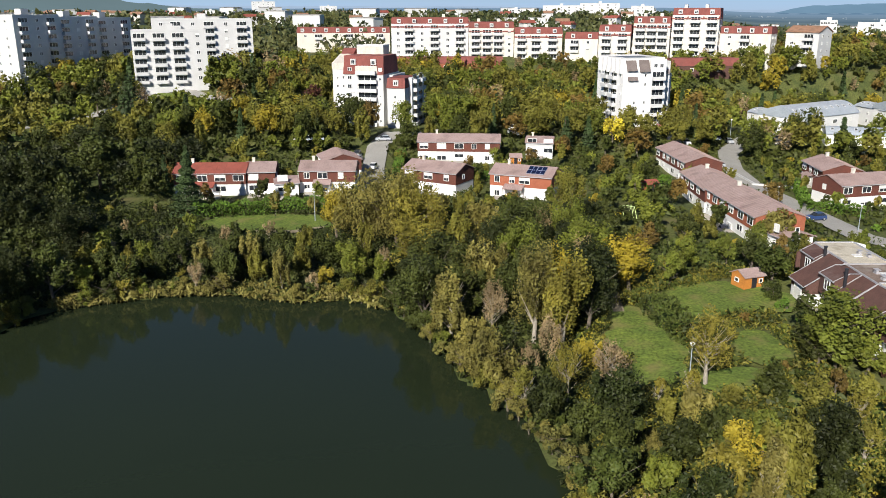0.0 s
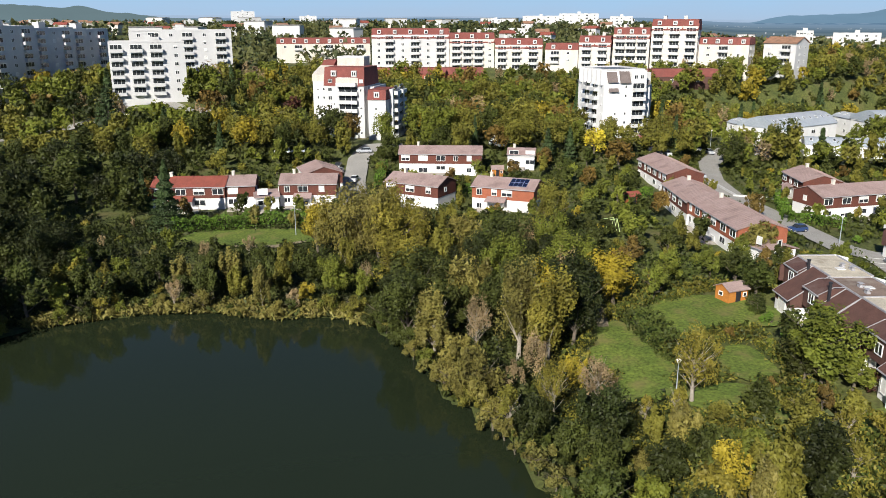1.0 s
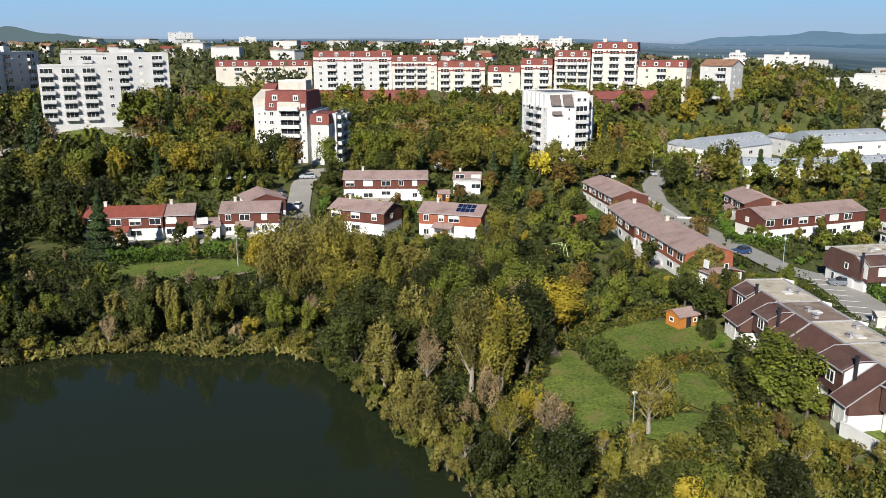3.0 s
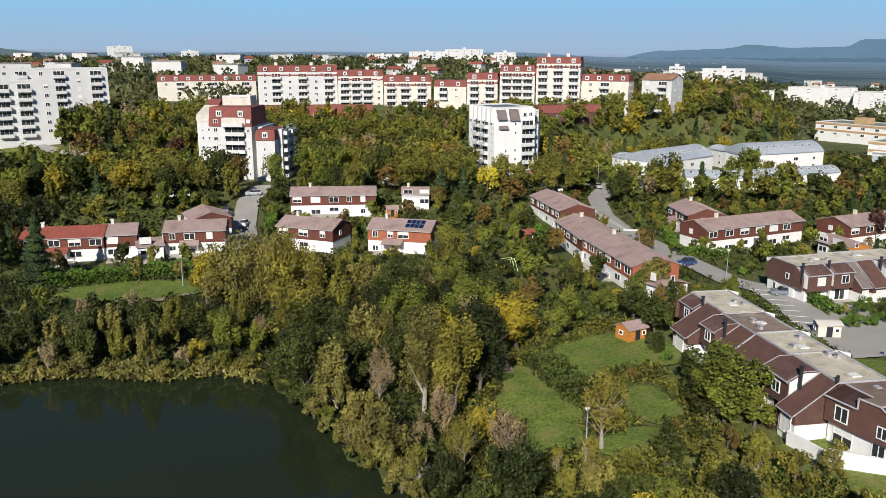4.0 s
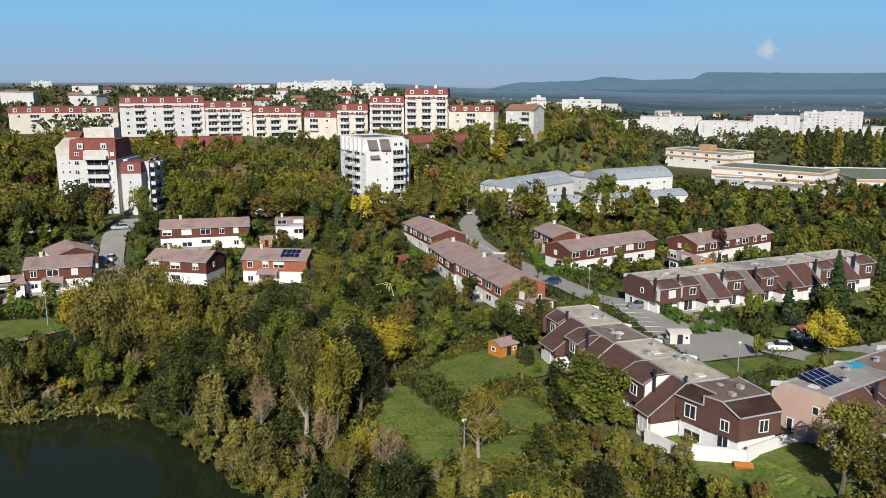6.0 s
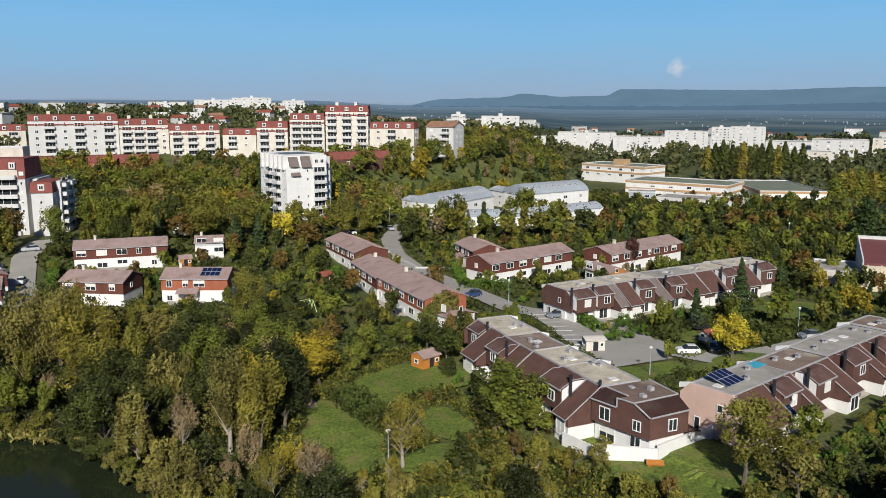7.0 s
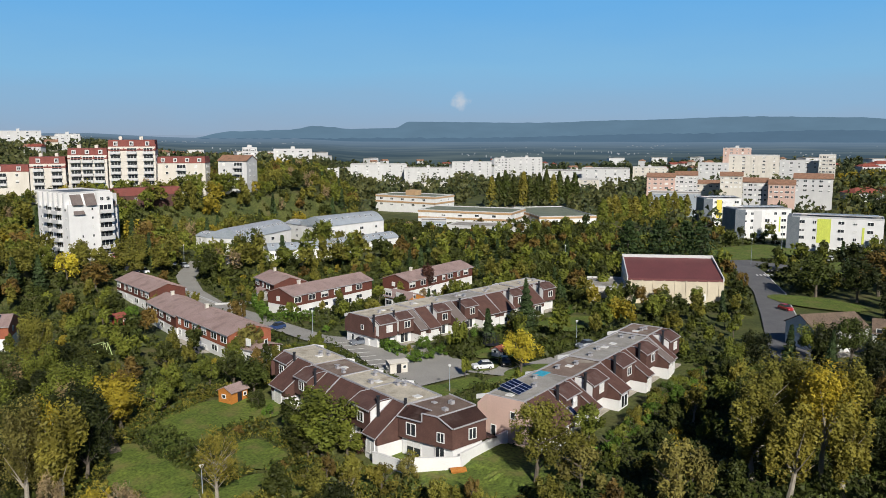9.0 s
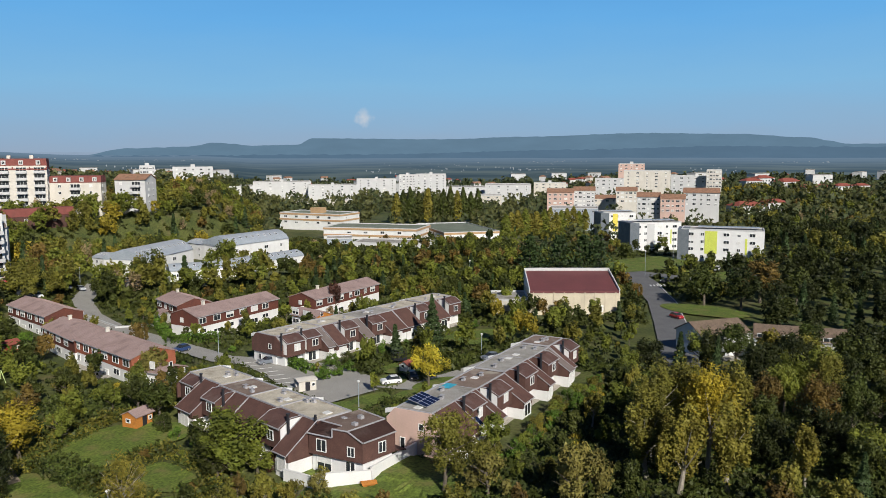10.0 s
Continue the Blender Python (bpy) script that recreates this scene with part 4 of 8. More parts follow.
def mansard(root, x0, x1, y0, y1, z, h, inset=0.9, dormers=3, mat=None, wz=0.7):
    bm = bmesh.new()
    lo = [bm.verts.new(c) for c in ((x0, y0, z), (x1, y0, z), (x1, y1, z), (x0, y1, z))]
    hi = [bm.verts.new(c) for c in ((x0 + 0.2, y0 + inset, z + h), (x1 - 0.2, y0 + inset, z + h), (x1 - 0.2, y1 - inset, z + h), (x0 + 0.2, y1 - inset, z + h))]
    bm.faces.new(hi)
    bm.faces.new(list(reversed(lo)))
    for i in range(4):
        j = (i + 1) % 4
        bm.faces.new((lo[i], lo[j], hi[j], hi[i]))
    part("mansard_roof", bm, mat or M_MANSARD, root, "red tiled mansard roof")
    for i in range(dormers):
        x = x0 + (x1 - x0) * (i + 0.5) / dormers
        bm = block(bmesh.new(), x - 0.85, x + 0.85, y0 + 0.1, y0 + inset + 0.6, z + wz - 0.25, z + wz + 1.5)
        part("dormer", bm, M_WHITE, root)
        window(root, x, y0 + 0.08, z + wz, 0, 1.2, 1.2, "open")


def tower_a():
    """Tower on a staggered plan: a blank west part, a main front with stacked balconies and a narrow block standing forward."""
    x, y = -20.5, 264.0
    rng = random.Random(31)
    root = thing("apartment_tower", "white apartment tower with red tiled top storeys and stacked balconies", "apartment building", pose(x, y, 7.5, 0, 0, -14), "apartment blocks")
    keep_out(x, y, 15, 11, 0)
    keep_out(x + 5, y - 15, 10, 6, 0)
    H, fh = 19.6, 2.62
    slab(root, "west_wall", -13.2, -8.4, -6.5, 9, -4, H + 0.6, M_WHITE)
    slab(root, "main_wall", -8.4, 4.4, -9, 8, -4, H - 0.6, M_WHITE)
    slab(root, "link_wall", 4.4, 6.4, -5, 8, -4, H - 1.0, M_WHITE)
    slab(root, "forward_wall", 6.4, 12.0, -11.5, 4, -4, H - 4.4, M_WHITE)
    slab(root, "east_wall", 12.0, 13.2, -7.5, 6, -4, H - 1.5, M_WHITE)
    mansard(root, -8.6, 4.6, -9.3, 6, H - 0.6, 5.6, 1.0, 2, wz=3.1)
    mansard(root, 6.2, 12.2, -11.8, 1.5, H - 4.4, 3.0, 0.6, 1, wz=0.9)
    part("west_roof", profile(bmesh.new(), ((-6.6, H + 0.6), (9, H + 0.6), (9, H + 5.0), (1.0, H + 5.0), (-6.6, H + 2.6)), -13.3, -8.65), M_BEIGE, root, "pale sloping upper wall of the west part")
    part("west_tiles", profile(bmesh.new(), ((0.9, H + 5.02), (9.1, H + 5.02), (9.1, H + 6.6), (3.5, H + 6.6)), -13.0, -8.7), M_MANSARD, root, "red tiled top of the west part")
    slab(root, "roof_house", -7.4, 1.5, 0.5, 6.5, H + 4.9, H + 7.4, M_BEIGE)
    flat_cap(root, -7.4, 1.5, 0.5, 6.5, H + 7.4)
    # loggias of the two tiled storeys
    for k, (z, w) in enumerate(((H - 0.55, 7.0), (H + 2.3, 3.6))):
        if k == 0:
            balcony(root, -1.0, -9.1, z, 0, 6.4, 1.5)
            slab(root, "loggia_wall", -4.6, 2.6, -9.25, -8.6, z + 0.02, z + 2.4, M_BEIGE)
            window(root, -6.4, -9.3, z + 0.9, 0, 1.3, 1.1, "open")
            window(root, 3.6, -9.3, z + 0.9, 0, 1.2, 1.1, "shut")
    facade(root, -8.4, 4.4, -9.02, 0.6, 7, fh, 0, [(0.6, 'B')], rng)
    facade(root, -8.4, 4.4, -9.04, 0.6, 7, fh, 0, [(0.14, 'w'), (0.92, 's')], rng)
    facade(root, -13.2, -8.4, -6.54, 0.6, 7, fh, 0, [(0.35, 's'), (0.75, 's')], rng)
    facade(root, 6.4, 12.0, -11.54, 0.6, 5, fh, 0, [(0.45, 's')], rng)
    facade(root, -11, 4, -12.04, 0.6, 5, fh, 90, [(0.2, 's')], rng)
    facade(root, -7, 6, -13.22, 0.8, 7, fh, 90, [(0.2, 'b'), (0.7, 'b')], rng)
    facade(root, -6, 8, -13.24, 0.6, 7, fh, -90, [(0.3, 's'), (0.7, 'w')], rng)
    bm = bmesh.new()
    rod(bm, (-3.0, 3.0, H + 7.4), (-3.0, 3.0, H + 9.4), 0.06, 0.04, 6)
    part("aerial", bm, M_FLASH, root)


def tower_b():
    """Tower with grey sloped panels under the roof on its front and upright fins on its flank."""
    x, y = 62.0, 264.0
    rng = random.Random(32)
    root = thing("apartment_tower", "white stepped apartment tower with grey sloping roof panels", "apartment building", pose(x, y, 7.5, 0, 0, 12), "apartment blocks")
    keep_out(x, y, 13, 12, 0)
    keep_out(x - 2, y - 16, 10, 5, 0)
    H, fh = 23.4, 2.75
    slab(root, "main_wall", -9.0, 5.2, -10, 10, -4, H - 3.2, M_BRIGHT)
    part("attic_wall", profile(bmesh.new(), ((-9.98, H - 3.2), (9.98, H - 3.2), (9.98, H), (-8.6, H)), -8.2, 0.0), M_BRIGHT, root, "white attic storey")
    slab(root, "attic_front", 0.0, 5.2, -9.98, 9.9, H - 3.2, H + 0.1, M_BRIGHT)
    slab(root, "east_wing", 5.2, 8.6, -6.0, 9, -4, H - 1.2, M_WHITE)
    slab(root, "east_stair", 8.6, 11.0, -2.5, 8, -4, H - 5.2, M_WHITE)
    flat_cap(root, -8.2, 5.2, -8.6, 9.9, H + 0.1, M_DARKGREY)
    flat_cap(root, 5.2, 8.6, -6.0, 9, H - 1.2)
    flat_cap(root, 8.6, 11.0, -2.5, 8, H - 5.2)
    for x0, x1, z, h in ((-7.8, -4.6, H - 3.3, 3.1), (-3.6, -0.3, H - 3.6, 3.5), (-7.4, -4.2, H - 6.2, 2.4), (5.3, 8.2, H - 4.6, 3.2)):
        y0 = -10.0 if x0 < 5 else -6.0
        bm = profile(bmesh.new(), ((y0 - 0.75, z), (y0 + 0.3, z), (y0 + 1.2, z + h), (y0 + 0.9, z + h)), x0, x1)
        part("roof_panel", bm, M_SLOPEGREY, root, "grey-brown sloping tiled panel")
    facade(root, 0.0, 5.2, -10.02, 0.8, 7, fh, 0, [(0.5, 'b')], rng)
    window(root, 1.6, -10.02, H - 2.4, 0, 1.2, 1.2)
    window(root, 3.6, -10.02, H - 2.4, 0, 1.2, 1.2)
    facade(root, -9.0, 0.0, -10.04, 0.8, 7, fh, 0, [(0.82, 's')], rng)
    facade(root, -9.0, 0.0, -10.04, 0.8 + fh, 3, fh, 0, [(0.45, 's')], rng)
    facade(root, -10, 10, -9.02, 0.8, 7, fh, -90, [(0.12, 's'), (0.38, 'b'), (0.68, 'b'), (0.92, 's')], rng)
    facade(root, 5.2, 8.6, -6.04, 0.8, 7, fh, 0, [(0.5, 's')], rng)
    for i in range(6):
        bm = profile(bmesh.new(), ((-9.2 + i * 3.3, H - 4.2), (-8.2 + i * 3.3, H - 4.2), (-8.2 + i * 3.3, H + 0.3), (-9.2 + i * 3.3, H + 0.3)), -9.7, -8.0)
        part("roof_fin", bm, M_BRIGHT, root)
        part("fin_tiles", profile(bmesh.new(), ((-8.18 + i * 3.3, H - 3.2), (-5.95 + i * 3.3, H - 3.2), (-5.95 + i * 3.3, H), (-8.18 + i * 3.3, H)), -8.7, -8.19), M_SLOPEGREY, root)


def slab_block(label, a, b, depth, z_top, floors, plan, seed, mat=None, roof="flat", fh=2.85, kind_name="apartment_block", ends=('w', 's'), dormers=5, lift=0.0, stair=True, group="apartment blocks", cap=None):
    """An apartment block whose front runs from a to b, left to right as seen."""
    rng = random.Random(seed)
    (ax, ay), (bx, by) = a[:2], b[:2]
    length = math.hypot(bx - ax, by - ay)
    ang = math.degrees(math.atan2(by - ay, bx - ax))
    nx, ny = -math.sin(radians(ang)), math.cos(radians(ang))
    cx, cy = (ax + bx) / 2 + nx * depth / 2, (ay + by) / 2 + ny * depth / 2
    H = floors * fh + 0.6
    z0 = z_top - H
    root = thing(kind_name, label, "apartment building", pose(cx, cy, z0, 0, 0, ang), group)
    keep_out(cx, cy, length / 2 + 1.5, depth / 2 + 2, ang)
    L, Dp = length / 2, depth / 2
    slab(root, "wall", -L, L, -Dp, Dp, min(-2.0, land(cx, cy) - z0 - 4), H, mat or M_WHITE)
    if roof == "flat":
        flat_cap(root, -L, L, -Dp, Dp, H, cap)
    elif roof == "mansard":
        h = 2.9 if floors < 4 else 4.6
        mansard(root, -L - 0.1, L + 0.1, -Dp - 0.15, Dp, H - (h - 2.9), h, 1.1, dormers, wz=0.7 if floors < 4 else 2.4)
        if floors >= 4:
            for i in range(dormers):
                bx = -L + 2 * L * (i + 0.5) / dormers
                part("roof_cheek", profile(bmesh.new(), ((-Dp - 0.5, H - 1.5), (-Dp + 0.6, H - 1.5), (-Dp + 0.9, H + 1.2)), bx + L / dormers - 0.25, bx + L / dormers + 0.25), M_MANSARD, root)
            for sx in (-L * 0.55, L * 0.35):
                part("chimney", block(bmesh.new(), sx - 0.7, sx + 0.7, 0.5, 2.2, H + 2.8, H + 4.3), M_CREAM, root)
    else:
        bm = profile(bmesh.new(), ((-Dp - 0.5, H), (0, H + Dp * 0.42), (Dp + 0.5, H), (Dp + 0.5, H + 0.2), (0, H + Dp * 0.42 + 0.2), (-Dp - 0.5, H + 0.2)), -L - 0.4, L + 0.4)
        part("roof", bm, M_OCHRETILE, root)
        part("gable_wall", profile(bmesh.new(), ((-Dp, H), (Dp, H), (0, H + Dp * 0.42)), -L, L), mat or M_WHITE, root)
    facade(root, -L, L, -Dp - 0.03, 0.4, floors, fh, 0, plan, rng)
    facade(root, -Dp, Dp, -L - 0.04, 0.4, floors, fh, 90, [(0.3, ends[0]), (0.7, ends[1])], rng)
    facade(root, -Dp, Dp, -L - 0.04, 0.4, floors, fh, -90, [(0.3, ends[0]), (0.7, ends[1])], rng)
    if roof == "flat" and stair:
        part("stair_head", block(bmesh.new(), -1.6, 1.6, -1, 2, H, H + 2.4), M_WHITE, root)
    return root


tower_a()
tower_b()
BAYS = [(0.09, 'w'), (0.23, 'b'), (0.40, 'w'), (0.56, 'b'), (0.73, 'w'), (0.89, 'b')]
slab_block("white slab block with rows of balconies", (-105, 281), (-82, 289), 12, 38.8, 6, [(0.1, 'b'), (0.36, 'b'), (0.62, 'b'), (0.88, 'w')], 41)
slab_block("white slab block behind bare trees", (-112, 322), (-76, 334), 12, 42, 6, BAYS, 42)
slab_block("white slab block in shade with stacked balconies", (-145.0, 283.0), (-138.0, 302.0), 12, 43.8, 7, [(0.2, 'b'), (0.5, 'w'), (0.8, 'b')], 430)
slab_block("white slab block in shade with stacked balconies", (-140.0, 304.0), (-133.0, 323.0), 12, 43.0, 7, [(0.2, 'b'), (0.5, 'w'), (0.8, 'b')], 431)
slab_block("white slab block in shade with stacked balconies", (-135.0, 325.0), (-128.0, 344.0), 12, 42.5, 7, [(0.2, 'b'), (0.5, 'w'), (0.8, 'b')], 432)
slab_block("cream block with red mansard and balconies", (-24, 390), (12, 390), 13, 39.5, 5, BAYS, 45, mat=M_WHITE, roof="mansard")
slab_block("cream block with red mansard, middle part", (12.2, 388), (33, 388), 13, 37.5, 5, [(0.15, 'b'), (0.4, 'b'), (0.65, 'b'), (0.9, 'w')], 46, mat=M_CREAM, roof="mansard", dormers=3)
slab_block("cream block with red mansard, lower part", (33.2, 386), (55, 384), 13, 35.0, 4, [(0.15, 'b'), (0.45, 'b'), (0.8, 'b')], 47, mat=M_CREAM, roof="mansard", dormers=3)
slab_block("low cream building with red roof", (56, 382), (70, 376), 11, 33.0, 2, [(0.3, 'b'), (0.7, 'w')], 48, mat=M_CREAM, roof="mansard", dormers=2)
slab_block("stepped cream block with many balconies", (68.5, 366.5), (81.3, 361.0), 14, 36.5, 4, [(0.25, 'b'), (0.75, 'b')], 49, mat=M_CREAM, roof="mansard", dormers=2)
slab_block("stepped cream block, taller part", (82.4, 361.5), (96.6, 355.2), 14, 40.0, 6, [(0.2, 'b'), (0.5, 'b'), (0.8, 'b')], 50, mat=M_CREAM, roof="mansard", dormers=3)
slab_block("stepped cream block, highest part with red top", (97.5, 356.2), (115.0, 348.6), 15, 43.5, 7, [(0.15, 'b'), (0.5, 'b'), (0.85, 'b')], 51, mat=M_CREAM, roof="mansard", dormers=3)
slab_block("low red-roofed terrace behind the tower", (-74.0, 423.6, 35.6), (-27.2, 429.1, 33.5), 10, 34.5, 1, BAYS, 52, mat=M_CREAM, roof="mansard", dormers=8)
slab_block("low brick-red garages below the block", (-25, 371), (27, 371), 8, 22.6, 1, [(0.2, 'w'), (0.5, 'w'), (0.8, 'w')], 53, mat=M_BRICK, roof="mansard", dormers=0, stair=False)
slab_block("low red-roofed building beside the stepped block", (89.5, 322.8, 27.2), (116.5, 324.7, 28.1), 8, 24.5, 1, [(0.3, 'w'), (0.7, 'w')], 54, mat=M_BROWN, roof="mansard", dormers=0, stair=False)
slab_block("red-roofed terrace on the ridge", (118.1, 355.9, 38.2), (135.5, 344.3, 35.7), 11, 36.0, 2, [(0.2, 'w'), (0.5, 'b'), (0.8, 'w')], 55, mat=M_CREAM, roof="mansard", dormers=4)
slab_block("white gabled building with tiled wing", (145.3, 353.3, 32.4), (154.6, 342.8, 32.1), 12, 36.5, 4, [(0.2, 'w'), (0.7, 'b')], 56, mat=M_WHITE, roof="gable")


def zinc_house(label, a, b, width, eave, rise, seed):
    """White rendered block with a curved grey metal roof and roof windows."""
    rng = random.Random(seed)
    (ax, ay), (bx, by) = a, b
    length = math.hypot(bx - ax, by - ay)
    ang = math.degrees(math.atan2(by - ay, bx - ax))
    nx, ny = -math.sin(radians(ang)), math.cos(radians(ang))
    cx, cy = (ax + bx) / 2 + nx * width / 2, (ay + by) / 2 + ny * width / 2
    root = thing("zinc_roofed_building", label, "building", pose(cx, cy, land(cx, cy), 0, 0, ang), "zinc-roofed buildings")
    keep_out(cx, cy, length / 2 + 1, width / 2 + 1, ang)
    keep_out(cx - nx * (width / 2 + 6), cy - ny * (width / 2 + 6), length / 2, 6, ang)
    L, Wd = length / 2, width / 2
    slab(root, "wall", -L, L, -Wd, Wd, -3, eave, M_BRIGHT)
    sec = [(-Wd - 0.3, eave - 0.1)] + [(-Wd + Wd * 1.0 * k / 5, eave + rise * math.sin(math.pi / 2 * (k / 5) ** 0.8)) for k in range(6)] + [(Wd + 0.3, eave + rise * 0.35), (Wd + 0.3, eave - 0.1)]
    part("metal_roof", profile(bmesh.new(), sec, -L - 0.2, L + 0.2), M_GREYMETAL, root, "grey standing-seam zinc roof")
    n = int(length / 1.2)
    bm = bmesh.new()
    for i in range(n):
        xx = -L + (i + 0.5) * length / n
        for (y0, z0), (y1, z1) in zip(sec[1:6], sec[2:7]):
            profile(bm, ((y0, z0), (y1, z1), (y1, z1 + 0.06), (y0, z0 + 0.06)), xx - 0.03, xx + 0.03)
    tagged(part("roof_seams", bm, M_FLASH, root), kind="stuff")
    for i in range(int(length / 3.4)):
        xx = -L + 1.7 + i * 3.4
        (y0, z0), (y1, z1) = sec[2], sec[3]
        window(root, xx, (y0 + y1) / 2, (z0 + z1) / 2, 0, 0.9, 1.3, "open", rx=-90 + math.degrees(math.atan2(z1 - z0, y1 - y0)))
    facade(root, -L, L, -Wd - 0.03, 0.3, max(1, int(eave / 2.8)), 2.8, 0, [(0.12, 'w'), (0.34, 'w'), (0.6, 'd'), (0.86, 'w')], rng)
    facade(root, -Wd, Wd, -L - 0.03, 0.3, max(1, int(eave / 2.8)), 2.8, 90, [(0.3, 'w'), (0.7, 's')], rng)
    facade(root, -Wd, Wd, -L - 0.03, 0.3, max(1, int(eave / 2.8)), 2.8, -90, [(0.3, 'w'), (0.7, 's')], rng)
    return root


zinc_house("white building with curved grey zinc roof", (115.0, 263.0), (144.0, 281.0), 15, 6.8, 3.6, 61)
zinc_house("white wing with low grey zinc roof", (109.0, 291.0), (113.5, 264.5), 10, 6.0, 1.4, 62)
zinc_house("white building with long zinc roof and skylights", (158.0, 278.0), (191.0, 285.0), 15, 7.0, 3.6, 63)
zinc_house("white wing of the zinc-roofed building", (154.0, 305.0), (156.5, 279.5), 10, 6.6, 1.4, 64)
zinc_house("low white zinc-roofed house", (120.1, 252.5), (141.8, 245.7), 9, 3.6, 2.0, 65)
zinc_house("low white zinc-roofed house with dormers", (143.9, 247.7), (177.4, 254.8), 9, 3.6, 2.0, 66)

WIN4 = [(0.1, 'd'), (0.28, 'd'), (0.46, 'd'), (0.64, 'd'), (0.82, 'd')]
SCH = dict(mat=M_BRIGHT, kind_name="school_building", fh=3.3, stair=False, group="school", cap=M_MOSSROOF)


def banded(root):
    """Ochre concrete bands along a school front."""
    wall = [c for c in root.children if c.name.split(".")[0] == "wall"][0]
    xs = [v.co.x for v in wall.data.vertices]
    ys = [v.co.y for v in wall.data.vertices]
    top = max(v.co.z for v in wall.data.vertices)
    z = top - 0.9
    while z > 0:
        for y in (min(ys), max(ys)):
            part("concrete_band", block(bmesh.new(), min(xs) - 0.2, max(xs) + 0.2, y - 0.2, y + 0.2, z, z + 1.0), M_OCHREBAND, root)
        for x in (min(xs), max(xs)):
            part("concrete_band", block(bmesh.new(), x - 0.2, x + 0.2, min(ys) + 0.21, max(ys) - 0.21, z, z + 0.98), M_OCHREBAND, root)
        z -= 3.3


SCHOOL = slab_block("beige school building with window bands", (273.1, 414.4), (288.0, 373.3), 22, 11.5, 2, WIN4, 71, **SCH)
banded(SCHOOL)
slab(SCHOOL, "plant_room", -4.0, 3.0, -4.0, 3.0, 7.2, 10.4, M_OCHREBAND, "ochre plant room on the roof")
banded(slab_block("beige low school wing with flat roof", (248.5, 337.0), (274.3, 292.6), 26, 9.0, 2, WIN4, 72, **SCH))
banded(slab_block("orange-edged low school wing", (307.7, 328.2), (281.9, 280.1), 30, 7.5, 1, WIN4, 73, **SCH))
slab_block("white flat school annexe", (227.2, 286.5), (247.0, 256.1), 18, 6.5, 1, WIN4, 74, mat=M_WHITE, kind_name="school_building", fh=3.3, stair=False, group="school")
slab_block("blue-grey school entrance building", (221.4, 298.5), (230.8, 291.0), 12, 8.0, 2, [(0.3, 'd'), (0.7, 'd')], 75, mat=M_GREYMETAL, kind_name="school_building", fh=3.0, stair=False, group="school")


def hall():
    a, b = Vector((163.6, 129.9)), Vector((181.0, 111.9))
    d = b - a
    ang = math.degrees(math.atan2(d.y, d.x))
    L, Wd = d.length / 2, 8.5
    n = Vector((-math.sin(radians(ang)), math.cos(radians(ang))))
    c = (a + b) / 2 + n * Wd
    root = thing("sports_hall", "cream sports hall with wide dark red roof", "hall", pose(c.x, c.y, land(c.x, c.y), 0, 0, ang))
    keep_out(c.x, c.y, L + 1, Wd + 1, ang)
    slab(root, "wall", -L, L, -Wd, Wd, -3, 6.2, M_HALLWALL)
    part("roof", profile(bmesh.new(), ((-Wd - 0.1, 6.2), (Wd - 0.6, 6.2), (Wd - 0.6, 10.0), (-Wd - 0.1, 6.8)), -L + 0.3, L - 0.3), M_ROOFRED, root, "dark red sheet roof")
    bm = block(bmesh.new(), -L, L, Wd - 0.6, Wd, 6.2, 10.8)
    for s in (-1, 1):
        profile(bm, ((-Wd, 6.2), (Wd - 0.6, 6.2), (Wd - 0.6, 10.6), (-Wd, 7.3)), s * L - 0.3 if s > 0 else -L, s * L if s > 0 else -L + 0.3)
    part("parapet", bm, M_WHITE, root)
    for i in range(9):
        xx = -L + 1.2 + i * (2 * L - 2.4) / 8
        part("pilaster", block(bmesh.new(), xx - 0.15, xx + 0.15, -Wd - 0.15, -Wd, -2, 6.4), M_HALLWALL, root)
    window(root, L * 0.55, -Wd - 0.04, 1.0, 0, 2.2, 1.8, "shut")
    annex = thing("hall_annexe", "low flat annexe with peeling roof beside the hall", "hall", pose(c.x - n.x * 3 - d.x / d.length * (L + 5), c.y - n.y * 3 - d.y / d.length * (L + 5), land(c.x, c.y), 0, 0, ang))
    slab(annex, "wall", -5, 5, -7, 8, -3, 4.2, M_BEIGE)
    flat_cap(annex, -5, 5, -7, 8, 4.2)


M_ROOFRED = noisy("dark_red_sheet", (0.17, 0.06, 0.06), (0.14, 0.052, 0.052), 0.2, rough=0.6, fine=4)
hall()


